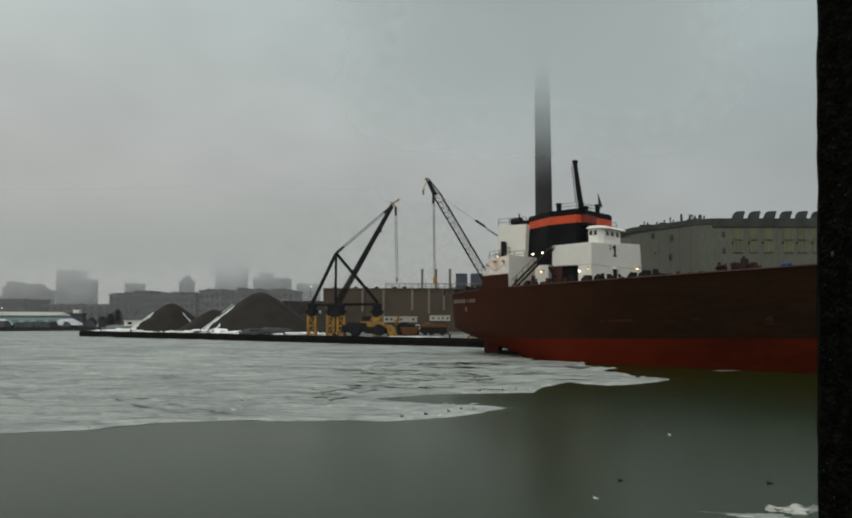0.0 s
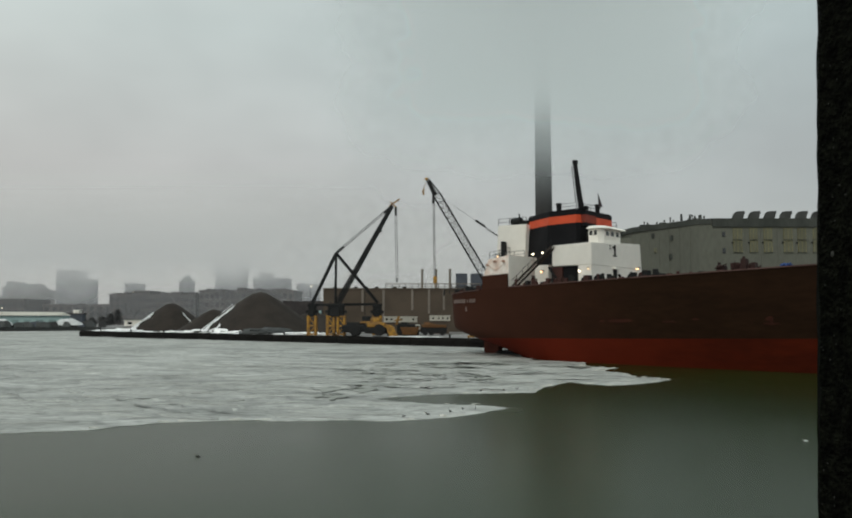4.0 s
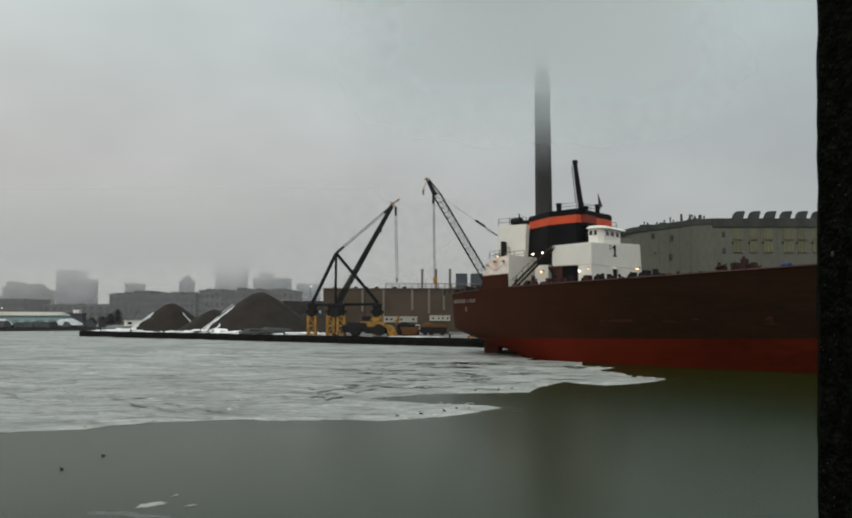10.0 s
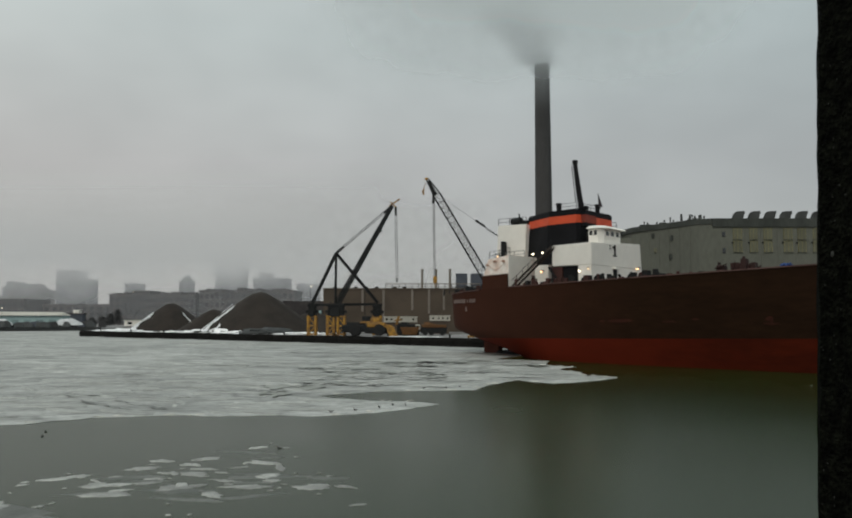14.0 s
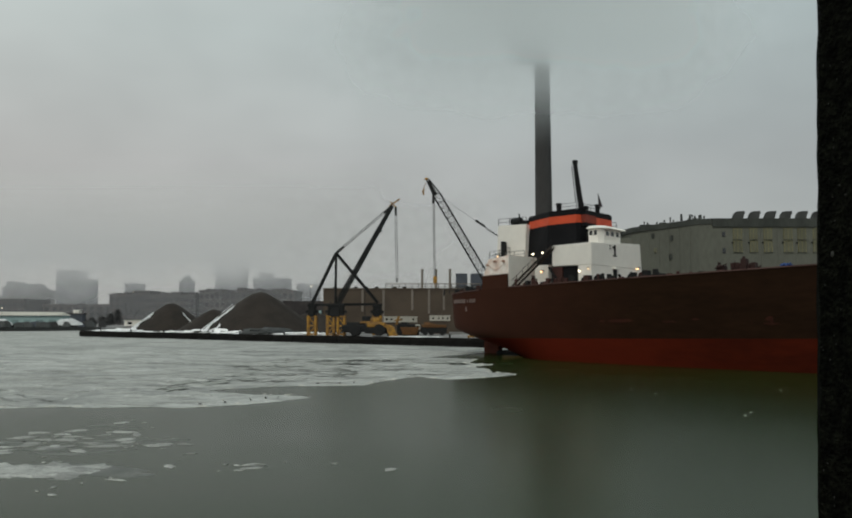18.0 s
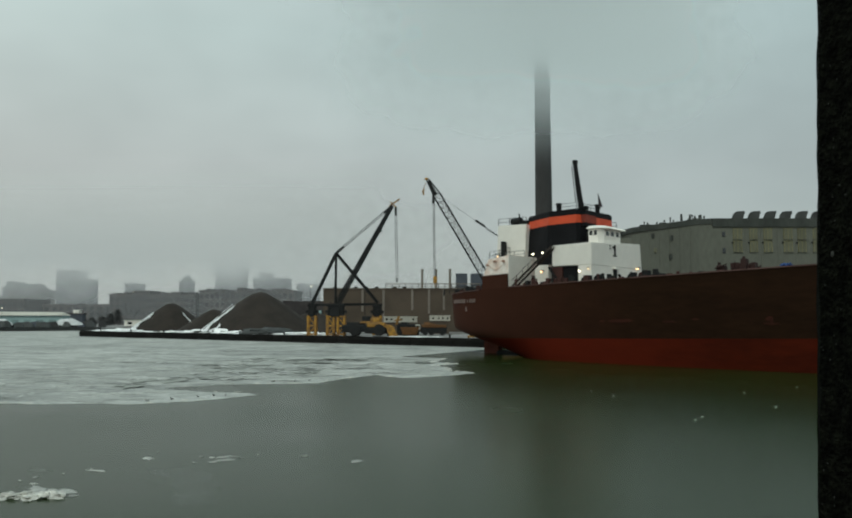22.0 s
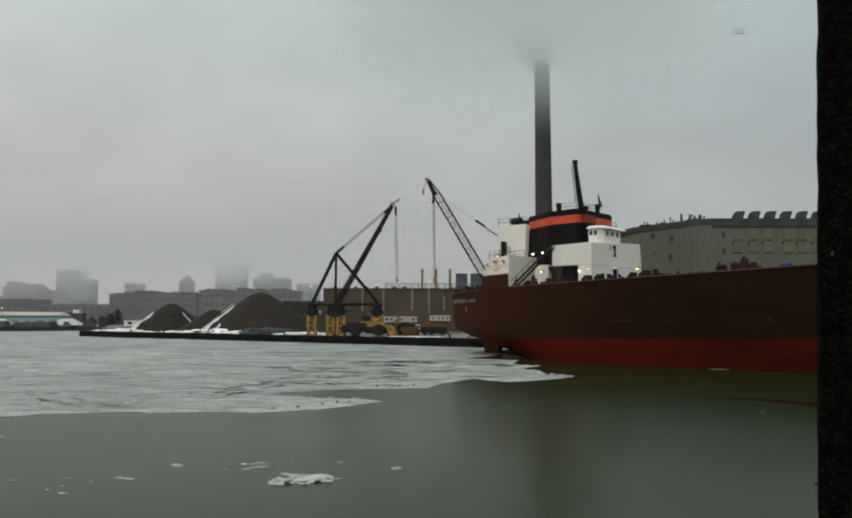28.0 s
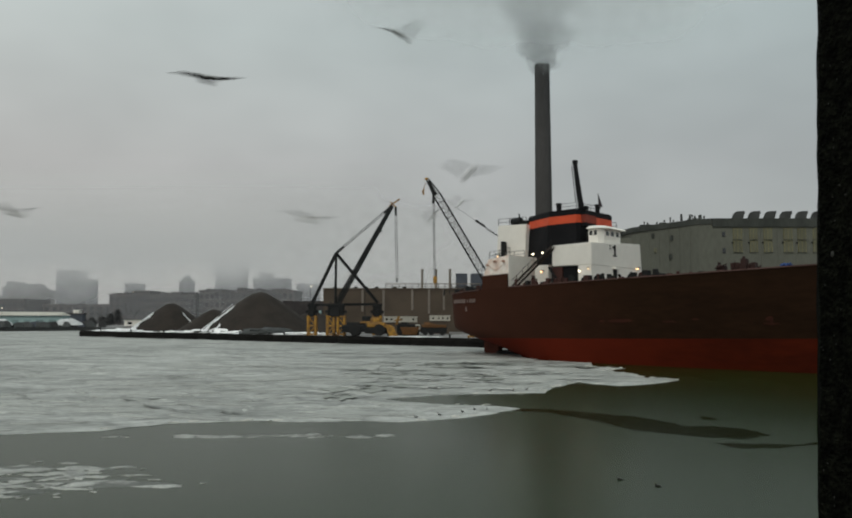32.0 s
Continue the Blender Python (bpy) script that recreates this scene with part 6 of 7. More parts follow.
block("tower_block", "wide pale block in fog", -133, -112, 760, 25, 40, CITY, 9, 5, group="city towers")
block("tower_block", "grey stepped block in fog", -396, -378, 690, 25, 34, CITY, 8, 5, group="city towers", steps=((-394, -388, 39), (-384, -380, 37)))
domed = block("tower_block", "reddish brick block with a domed roof in fog", -376, -359, 690, 25, 31, CITYB, 7, 5, group="city towers", steps=((-370, -364, 33.5),))
part("roof_dome", ball(B(), (-367.5, 700, 33.0), 7.0, 7.0, 4.5, 3), CITYB, domed)
block("tower_block", "small grey tower in fog", -245, -235, 600, 18, 33, CITY, 8, 3, group="city towers")
block("tower_block", "slim tower with a narrow crown in fog", -168.9, -161.7, 505, 11, 30.2, CITYP, 9, 3, group="city towers", steps=((-167.6, -162.9, 32.3), (-166.5, -164.0, 34.0)), glass=CITYQ)
block("tower_block", "slim dark tower in fog", -339.5, -334.5, 600, 8, 34, CITYB, 9, 2, group="city towers")
block("tower_block", "low city block in fog", -232, -205, 610, 18, 22, CITY, 5, 6, group="city towers")
block("tower_block", "low brick city block in fog", -350, -300, 560, 18, 21, CITYB, 5, 10, group="city towers")

shed = thing("boat_shed", "long pale green boat shed with a cream roof", "shed")
part("wall", box(B(), -190, 300, 1.1, -147.5, 306.5, 5.7), TEAL, shed)
bm = B()
poly_block(bm, [(-191, 299, 5.9), (-147, 299, 5.9), (-147, 307, 5.9), (-191, 307, 5.9)], [(-190, 303, 7.6), (-149, 303, 7.3), (-149, 303.5, 7.3), (-190, 303.5, 7.6)])
part("roof", bm, PALE, shed)
for i in range(8):
    part("door", box(B(), -188 + i * 5, 299.9, 1.2, -185 + i * 5, 300.05, 4.2), TEALD, shed)
for x, y, w, h in ((-162.5, 284, 7.5, 3.2), (-168, 283, 6, 3.0), (-139.5, 290, 9.5, 3.3), (-176, 285, 8, 3.0)):
    boat = thing("stored_boat", "boat under white winter wrap on the shore", "boat", pose(x, y, 1.1), "wrapped boats")
    bm = B()
    poly_block(bm, [(-w / 2, -1.2, h * 0.3), (w * 0.42, -1.2, h * 0.3), (w * 0.56, 0, h * 0.35), (w * 0.42, 1.2, h * 0.3), (-w / 2, 1.2, h * 0.3)],
               [(-w * 0.48, -0.9, h * 0.75), (w * 0.36, -0.7, h * 0.72), (w * 0.5, 0, h * 0.62), (w * 0.36, 0.7, h * 0.72), (-w * 0.48, 0.9, h * 0.75)])
    poly_block(bm, [(-w * 0.48, -0.9, h * 0.75), (w * 0.36, -0.7, h * 0.72), (w * 0.36, 0.7, h * 0.72), (-w * 0.48, 0.9, h * 0.75)],
               [(-w * 0.4, -0.1, h), (w * 0.1, -0.1, h * 1.1), (w * 0.1, 0.1, h * 1.1), (-w * 0.4, 0.1, h)])
    part("wrap", bm, WRAP, boat)
    part("cradle", box(B(), -w * 0.3, -0.9, 0, w * 0.3, 0.9, h * 0.3, 0.05), DARK, boat)
r = random.Random(31)
for k in range(22):
    x = -184 + k * 2.55 + r.uniform(-0.8, 0.8)
    w, h = r.uniform(3.0, 5.5), r.uniform(2.0, 3.0)
    g = thing("covered_boat", "boat under a dark winter cover on the shore", "boat", pose(x, 276 + r.uniform(0, 8) + max(0, (x + 157) * 0.7), 1.05, 0, 0, r.uniform(-30, 30)), "covered boats")
    bm = B()
    poly_block(bm, [(-w / 2, -1.0, 0.4), (w * 0.4, -1.0, 0.4), (w * 0.56, 0, 0.5), (w * 0.4, 1.0, 0.4), (-w / 2, 1.0, 0.4)], [(-w * 0.45, -0.4, h * 0.9), (w * 0.1, -0.4, h), (w * 0.5, 0, h * 0.6), (w * 0.1, 0.4, h), (-w * 0.45, 0.4, h * 0.9)])
    part("cover", bm, r.choice((TARP, CITY, TARP, SHRUB)), g)
    part("cradle", box(B(), -w * 0.3, -0.8, 0, w * 0.3, 0.8, 0.5, 0.05), DARK, g)
store = thing("boat_store", "low dark shed with a white unit on its roof", "shed")
part("wall", box(B(), -163, 322, 1.1, -149.5, 325, 6.6), CITY, store)
part("roof", box(B(), -163.4, 321.6, 6.6, -149.1, 325.4, 6.9), CITYB, store)
part("roof_unit", box(B(), -153.8, 322.5, 6.9, -151.2, 325, 8.4, 0.08), WHITE, store, "white roof unit")
for i in range(2):
    part("door", box(B(), -160.5 + i * 5, 321.85, 1.2, -157.5 + i * 5, 322.02, 4.6), DULL, store)
low = thing("boat_house", "low white building with dark windows", "building")
part("wall", box(B(), -134.5, 330, 1.3, -108, 340, 3.7), WHITE, low)
for i in range(5):
    part("window", box(B(), -133 + i * 5, 329.9, 2.1, -131 + i * 5, 330.05, 3.0), GLASS, low)
part("roof", box(B(), -135, 329.5, 3.7, -107.5, 340.5, 3.95), PALE, low)
dock = thing("timber_dock", "low dark dock along the far shore", "dock", kind="structure")
bm = B()
beam(bm, (-700, 252.5, 0.9), (-157, 271.4, 0.9), 0.9, 1.1)
beam(bm, (-156.6, 271.6, 0.9), (-127.4, 290.7, 0.9), 0.9, 1.1)
part("edge_beam", bm, DOCK, dock)
car = thing("parked_car", "dark parked car with a red tail lamp lit", "car", pose(-158, 285, 1.1))
part("body", box(box(B(), -2.1, -0.85, 0.35, 2.1, 0.85, 0.95, 0.2), -1.2, -0.75, 0.9, 1.3, 0.75, 1.5, 0.25), DARK, car)
for x in (-1.3, 1.3):
    part("wheel", tube(B(), (x, -0.9, 0.33), (x, 0.9, 0.33), 0.33, n=14), TYRE, car)
part("tail_lamp", box(B(), -2.0, -0.92, 0.65, -1.2, -0.84, 0.95), LAMPR, car)


def bare_tree(x, y, h, seed):
    r = random.Random(seed)
    t = thing("bare_tree", "dark leafless winter tree on the shore", "tree", pose(x, y, 1.1), "shore trees")
    part("trunk", tube(B(), (0, 0, 0), (0, 0, h * 0.45), 0.22, 0.13), SHRUB, t)
    bm = B()

    def limb(p, d, l, w, n):
        q = p + d * l
        beam(bm, p, q, w * 1.9)
        if n:
            for _ in range(3):
                e = (d + Vector((r.uniform(-0.7, 0.7), r.uniform(-0.7, 0.7), r.uniform(-0.1, 0.5)))).normalized()
                limb(p.lerp(q, r.uniform(0.5, 1)), e, l * r.uniform(0.5, 0.8), w * 0.62, n - 1)
    for _ in range(5):
        limb(Vector((0, 0, h * r.uniform(0.25, 0.45))), Vector((r.uniform(-0.6, 0.6), r.uniform(-0.6, 0.6), 1)).normalized(), h * 0.28, 0.14, 3)
    part("crown", bm, SHRUB, t)


for i, (x, y, h) in enumerate(((-168, 400, 14), (-164, 398, 11), (-171, 405, 12), (-176, 402, 8), (-180, 399, 9), (-185, 400, 8), (-192, 410, 9))):
    bare_tree(x + 6.5, y, h, i)


def thicket(x, y, w, h, seed):
    """Dense dark shrubs: short stems and many small clumps of twigs."""
    r = random.Random(seed)
    t = thing("shrub", "dense dark winter shrub on the far shore", "shrub", pose(x, y, 1.1), "shore shrubs")
    bm = B()
    for _ in range(7):
        a = r.uniform(-0.4, 0.4)
        tube(bm, (a * w, 0, -0.1), (a * w * 1.6, r.uniform(-0.6, 0.6), h * r.uniform(0.5, 0.85)), 0.12, 0.04, 6)
    part("stem", bm, SHRUB, t)
    bm = B()
    for _ in range(90):
        k = r.random() ** 0.6
        a = r.uniform(0, 6.28)
        c = (math.cos(a) * w * 0.5 * (1.05 - k * 0.7) * r.random() ** 0.4, math.sin(a) * w * 0.3, h * (0.1 + 0.85 * k))
        s = r.uniform(0.25, 0.7)
        ball(bm, c, s, s, s * r.uniform(0.6, 1.3), 1, 0.9, r.uniform(0, 60))
    part("crown", bm, SHRUB, t)


for i, (x, y, w, h) in enumerate(((-165.5, 381, 4.5, 8.0), (-169.5, 382, 4.0, 6.0), (-173, 381, 5.0, 4.2), (-166.5, 372, 3.5, 4.0), (-178, 380, 5.0, 3.6), (-184, 381, 6.0, 4.6))):
    thicket(x + 6.5, y, w, h, 100 + i)


# ---- low cloud and smoke ----
def sheet(name, mat, wide, z0, z1, bow, label, m):
    """A gently bowed sheet of cloud."""
    bm = B()
    n = 24
    cols = []
    for i in range(n + 1):
        x = -wide + 2 * wide * i / n
        y = bow * (x / wide) ** 2
        cols.append([bm.verts.new((x, y, z0 + (z1 - z0) * k / 6)) for k in range(7)])
    for a, b in zip(cols, cols[1:]):
        for k in range(6):
            bm.faces.new((a[k], b[k], b[k + 1], a[k + 1]))
    return solo(name, bm, mat, label, "fog", m, kind="stuff", smooth=True)


HAZE = mist("shore_haze", (0.80, 0.81, 0.84), -20, 10, 0.19, 620, 100, 0.012, 4, 0.4, top=(14, 42))
FOGB = mist("fog_over_city", (0.85, 0.838, 0.845), 16, 46, 0.975, 430, 170, 0.03, 12, 0.5, floor=0.27, top=(50, 118))
CLOUD = mist("low_cloud", (0.655, 0.695, 0.705), 49, 99, 0.97, 90, 54, 0.033, 8, 1.0, top=(136, 176))
sheet("shore_haze", HAZE, 640, 1.5, 42, -30, "thin grey haze along the far shore", pose(-60, 384, 0))
sheet("fog_bank", FOGB, 520, 1.5, 122, -30, "grey fog bank swallowing the city towers", pose(-345, 500, 0))
low_cloud = sheet("low_cloud", CLOUD, 101, 31, 178, 0, "ragged low cloud round the chimney top", pose(43.6, 262, 0))

def plume_sheet(mat, lean, spread, tall, m):
    """A bowed fan of smoke that opens upwards from the chimney's mouth."""
    bm = B()
    rows = []
    for k in range(13):
        z = -7 + (tall + 7) * k / 12
        half = 13.0 + 2.2 * spread * max(0.0, z)
        rows.append([bm.verts.new((lean * max(0.0, z) + half * (i / 6 - 1), 0.02 * half * (i / 6 - 1) ** 2, z)) for i in range(13)])
    for a, b in zip(rows, rows[1:]):
        for i in range(12):
            bm.faces.new((a[i], a[i + 1], b[i + 1], b[i]))
    return solo("smoke_plume", bm, mat, "thin grey smoke drifting from the chimney", "smoke", m, "chimney smoke", "stuff", True)


plumes = []
for i, (lean, spread, most, dy) in enumerate(((-0.16, 0.42, 0.36, -5.0), (0.02, 0.46, 0.40, 1.0), (-0.34, 0.5, 0.44, 2.0))):
    mat = smoke_material("chimney_smoke", (0.56, 0.575, 0.58), most, lean, spread, i * 17.3)
    plumes.append((plume_sheet(mat, lean, spread, 60, pose(48.3, 300 + dy, 109.5)), dy, i))


# ---- the terrace on which the camera stands ----
bm = B()
box(bm, -9, -10, -6, 9, 1.15, 3.35, 0.04)
solo("quay_terrace", bm, CONC, "plain concrete quay terrace above the water", "terrace", kind="structure")
bm = B()
box(bm, -9, -10.4, 3.3, 9, -10, 8.5)
solo("wall_back", bm, CONC, "plain concrete wall behind the terrace", "wall", kind="structure")
post = thing("dark_post", "rough weathered post, coloured dark for its shade, with pale grit flecks", "post", pose(0.532, 1.0, 5.0, 4.55, 0, 0))
bm = B()
n = 150
rows = []
for i in range(n + 1):
    z = -1.66 + 3.9 * i / n
    j = 0.0022 * noise.noise(Vector((0.3, 1.0, z * 26))) + 0.002 * noise.noise(Vector((0.3, 4.0, z * 5)))
    ring = [(0.0 + j, 0.0), (0.012 + j, -0.03), (0.03 + j, -0.12), (0.36, -0.12), (0.36, 0.12), (0.06, 0.12)]
    rows.append([bm.verts.new((x + 0.003 * noise.noise(Vector((x * 40, y * 40, z * 33))), y + 0.004 * noise.noise(Vector((x * 40, y * 40, z * 31 + 9))), z)) for x, y in ring])
for a, b in zip(rows, rows[1:]):
    for k in range(6):
        q = (k + 1) % 6
        bm.faces.new((a[k], a[q], b[q], b[k]))
bm.faces.new(rows[0][::-1])
bm.faces.new(rows[-1])
part("shaft", bm, POST, post)
r = random.Random(77)
for k in range(60):
    bm = B()
    s, t, z = r.uniform(0.0004, 0.0011), r.uniform(0.05, 1.3), r.uniform(-0.4, 0.35)
    if k == 0:
        s, t, z = 0.0028, 0.62, 0.086
    ball(bm, (0.012 * t - 0.0012, -0.03 * t - 0.0005, z), s * 0.5, s * 1.1, s * 1.4, 2, 0.5, k)
    part("grit", bm, SPECK, post)


# ---- birds ----
def wing_mesh(side, span, mat):
    bm = B()
    pts = [(0.0, 0.10), (0.35, 0.16), (0.62, 0.10), (1.0, -0.10), (0.66, -0.06), (0.3, -0.10), (0.0, -0.08)]
    up = [bm.verts.new((side * x * span, y * span * 1.35, 0.012 + 0.07 * math.sin(x * 3.0) * span)) for x, y in pts]
    lo = [bm.verts.new((side * x * span, y * span * 1.35, -0.004 + 0.07 * math.sin(x * 3.0) * span)) for x, y in pts]
    bm.faces.new(up)
    bm.faces.new(lo[::-1])
    for i in range(len(pts)):
        j = (i + 1) % len(pts)
        bm.faces.new((lo[i], lo[j], up[j], up[i]))
    return mesh_of("wing", bm, mat)


WINGS = {s: wing_mesh(s, 0.58, BIRDG) for s in (-1, 1)}
DARK_WINGS = {s: wing_mesh(s, 0.58, BIRDK) for s in (-1, 1)}


def bird_body(bm, long, fat):
    ball(bm, (0, 0, 0), fat, long / 2, fat * 0.9, 3)
    return bm


def flying_gull(m, label="grey and white gull in flight with spread wings", dark=False):
    g = thing("gull", label, "gull", m, "flying gulls")
    part("body", bird_body(B(), 0.42, 0.09), BIRDK if dark else BIRDW, g, smooth=True)
    part("head", ball(B(), (0, 0.22, 0.03), 0.05, 0.06, 0.05, 2), BIRDW, g, smooth=True)
    part("beak", tube(B(), (0, 0.27, 0.025), (0, 0.33, 0.015), 0.013, 0.003, 6), BEAK, g)
    part("tail", prism(B(), [(-0.03, -0.18), (0.03, -0.18), (0.08, -0.34), (-0.08, -0.34)], -0.01, 0.008), BIRDW, g)
    ws = []
    for s in (-1, 1):
        w = new("wing", DARK_WINGS[s] if dark else WINGS[s])
        w.parent = g
        w.matrix_basis = pose(s * 0.05, 0.03, 0.03)
        ws.append((w, s))
    return g, ws


def water_bird(name, label, mat, m, group, size=1.0):
    g = thing(name, label, "bird", m, group)
    bm = B()
    ball(bm, (0, 0, 0.05 * size), 0.10 * size, 0.24 * size, 0.09 * size, 3)
    part("body", bm, mat, g, smooth=True)
    bm = B()
    tube(bm, (0, 0.14 * size, 0.08 * size), (0, 0.19 * size, 0.2 * size), 0.035 * size)
    ball(bm, (0, 0.21 * size, 0.22 * size), 0.045 * size, 0.06 * size, 0.045 * size, 2)
    part("head", bm, mat, g, smooth=True)
    part("beak", tube(B(), (0, 0.26 * size, 0.215 * size), (0, 0.33 * size, 0.2 * size), 0.014 * size, 0.005 * size, 6), BEAK, g)
    part("tail", prism(B(), [(-0.03 * size, -0.2 * size), (0.03 * size, -0.2 * size), (0.05 * size, -0.33 * size), (-0.05 * size, -0.33 * size)], 0.06 * size, 0.08 * size), mat, g)
    return g


# ---- what moves ----
ICE_SHIFT = [(0, 0, 0), (6, 0.1, -0.05), (9, -0.1, 0.1), (11, -0.8, 0.4), (12, -1.8, 0.8), (13, -2.4, 1.1), (14.5, -4.8, 2.2), (16.5, -9.2, 4.2), (17, -9.9, 4.5), (18, -11.7, 5.3), (19, -12.6, 5.7),
             (20, -14.2, 6.4), (21, -15.1, 6.8), (23, -15.4, 7.0), (24, -14.6, 6.6), (25, -12.6, 5.7), (26.3, -10.6, 4.8), (27.5, -8.8, 4.0), (28, -7.1, 3.2), (29, -3.8, 1.7), (30, -0.3, 0.2), (31, 0.7, -0.3), (32, 0.7, -0.3)]


def drift(ob, rows):
    """Key a thing that floats: seconds, x, y and the way it is turned."""
    walk(ob, [(t, pose(x, y, 0, 0, 0, rz)) for t, x, y, rz in rows])


def ice_pose(t, x, y, rz):
    for (t0, x0, y0), (t1, x1, y1) in zip(ICE_SHIFT, ICE_SHIFT[1:]):
        if t <= t1:
            k = (t - t0) / (t1 - t0)
            return pose(x + x0 + (x1 - x0) * k, y + y0 + (y1 - y0) * k, 0.08, 0, 0, rz)
    return pose(x, y, 0.08, 0, 0, rz)


def motions():
    walk(ice, [(t, pose(x, y, 0)) for t, x, y in ICE_SHIFT])
    drift(raft_a, [(0, -16, 2, 0), (6, -13, 6, 0), (7, -11.6, 9.5, 0), (8.5, -10.2, 12.4, 0), (9.5, -9.2, 13.6, 0), (10, -8.6, 14.9, 0), (11, -7.6, 17.6, 0), (12, -7.2, 20.3, 0), (13, -7.4, 22.2, 0), (14.5, -8.2, 24.4, 0), (15.5, -10.2, 26.5, 4), (17, -13.4, 29.0, 6), (18, -15.0, 30.2, 8), (19, -18.5, 30.4, 10), (21, -24, 30, 12), (32, -30, 26, 12)])
    drift(raft_e, [(0, -18, 18, 0), (15, -12, 19.5, 0), (17, -10.1, 20.7, 0), (18, -12.6, 24.7, 0), (19, -11.9, 20.6, 0), (20, -14.2, 23.6, 0), (21, -16.5, 23, 5), (24, -19, 23, 10), (32, -22, 22, 10)])
    drift(raft_b, [(0, -24, 24, -20), (18, -17, 23, -14), (20, -13.6, 23.2, -12), (22, -11.2, 21.2, -10), (23, -11.3, 23.3, -8), (24, -10.6, 23.7, -6), (25, -10.3, 25.5, -5), (26.2, -7.9, 25.6, -3), (27.5, -5.07, 24.4, -1), (28, -4.0, 23.2, 0), (28.5, -2.7, 21.9, 3), (29, -1.2, 20.5, 6), (29.5, 0.1, 19.6, 9), (30, 1.3, 18.4, 12), (32, 4.0, 13, 16)])
    drift(raft_c, [(0, -24, 22, 0), (26, -20, 24, 0), (28, -17, 24.0, 0), (29, -15.0, 23.0, 0), (30, -13.8, 22.8, 0), (31, -12.6, 23.0, 0), (31.5, -11.6, 23.4, 0), (32, -11.0, 23.6, 0)])
    drift(raft_g, [(0, -34, 30, 0), (26, -33, 31, 0), (28, -25, 31.4, 0), (29, -17.0, 31.6, 0), (30, -12.3, 32.0, 0), (31, -10.7, 32.1, 0), (32, -8.6, 31.8, 0)])
    drift(raft_f, [(0, -36, 20, 0), (13, -32, 20, 0), (14.5, -23, 21, 0), (16, -13, 21.5, 0), (18, -9.6, 22.6, 0), (19, -11.3, 25.5, 0), (21, -11, 24, 0), (25, -10.5, 24, 0), (28, -9.4, 22.8, 0), (29, -8.4, 21, 0), (30, -6.5, 17, 0), (32, -3, 9, 0)])
    drift(skim, [(0, -26, -4, 0), (14, -20, -3, 0), (19, -6, -1, 0), (21.5, -0.4, 0, 0), (22, 0, 0, 0), (24, 0.2, -0.1, 0), (25, 1.6, -1.0, 0), (27.5, 6, -8, 0), (32, 8, -16, 0)])
    drift(raft_h, [(0, 29.4, 70.2, -2), (1, 33.4, 70.0, -2), (2.2, 38.5, 69.0, -2), (6, 46, 66, -2), (17, 40, 76.0, -2), (20, 41, 70, -2), (22, 38, 66.0, -2), (23, 34.8, 65.5, -2), (24, 34.0, 65.0, -2), (25, 33.6, 65.2, -2), (26.5, 31.5, 69, -2), (28, 29.6, 72.0, -2), (29, 38, 70, -2), (32, 50, 66, -2)])
    drift(raft_d, [(0, 9.2, 19.6, 0), (0.4, 9.8, 18.8, 2), (1, 10.6, 17.2, 4), (3, 13, 12, 8), (32, 16, 8, 14)])
    drift(slick, [(0, 34, 2, 0), (25, 26, 3, 0), (26.5, 22, 4.5, 0), (28, 14.0, 5.2, 0), (28.5, 4.0, 5.4, 0), (29, -2.6, 4.7, 0), (30, -1.0, 2.8, 0), (31, 0, 0, 0), (32, 0.3, -0.4, 0)])
    rise = [(0, 0), (1, -8), (3, -8), (6, -8), (7, -10), (8, 4), (8.6, 16), (9, 26), (9.5, 12), (10, 5), (11, 12), (11.6, 4), (12, -4), (13, -9), (13.5, 4), (14, 32), (14.6, 28), (16.5, 22), (18, 17), (19, 20), (20, 22), (21, 44), (21.6, 20), (22, 9), (22.6, 20), (23, 32), (23.5, 10), (24, 0), (25, 5),
            (26.3, 12), (27.5, 20), (28, 20), (29, 24), (30, 36), (31, 42), (32, 46)]
    walk(low_cloud, [(t, pose(43.6, 262, z * 0.9)) for t, z in rise])
    for p, dy, i in plumes:
        # how far the wind leans the smoke, in degrees
        lean = [(0, -6), (3, -4), (6, -2), (8, -14), (9, -26), (10, -14), (12, -4), (13.5, -10), (14.5, -20), (16.5, -14), (17.5, -16), (19, -18), (20, -6), (21, 0), (22, -5), (23, -8), (25, -4), (27, -8), (28, -8), (29, 2), (30, 6), (31, -7), (32, 4)]
        walk(p, [(t, pose(48.3 + 0.3 * math.sin(t * 2.1 + i), 300 + dy, 109.5 + 0.2 * math.sin(t * 1.3 + i * 2), 0, a + 4 * math.sin(t * 1.7 + i * 2.1), 0)) for t, a in lean])
    # gulls that sweep in at the very end; each one's place, heading, bank and wing angle
    for x, y, z, rz, roll, flap, fx, fz in ((-4.35, 14.3, 9.7, 12, 3, 4, -5, 1.5), (-0.6, 18.5, 12.22, -10, -6, 30, -6, 5), (0.95, 16.2, 8.2, 10, 6, 10, 4, 6),
                                            (-3.25, 20.2, 7.68, 200, -8, 14, -9, 2), (1.65, 36, 10.6, 15, 10, 20, 6, 8), (0.3, 30, 9.1, 40, -14, 30, 5, 9), (-11.5, 20.5, 7.9, 60, 0, 20, -7, 2)):
        g, ws = flying_gull(pose(x, y, z, 0, 0, rz), dark=x == -4.35)
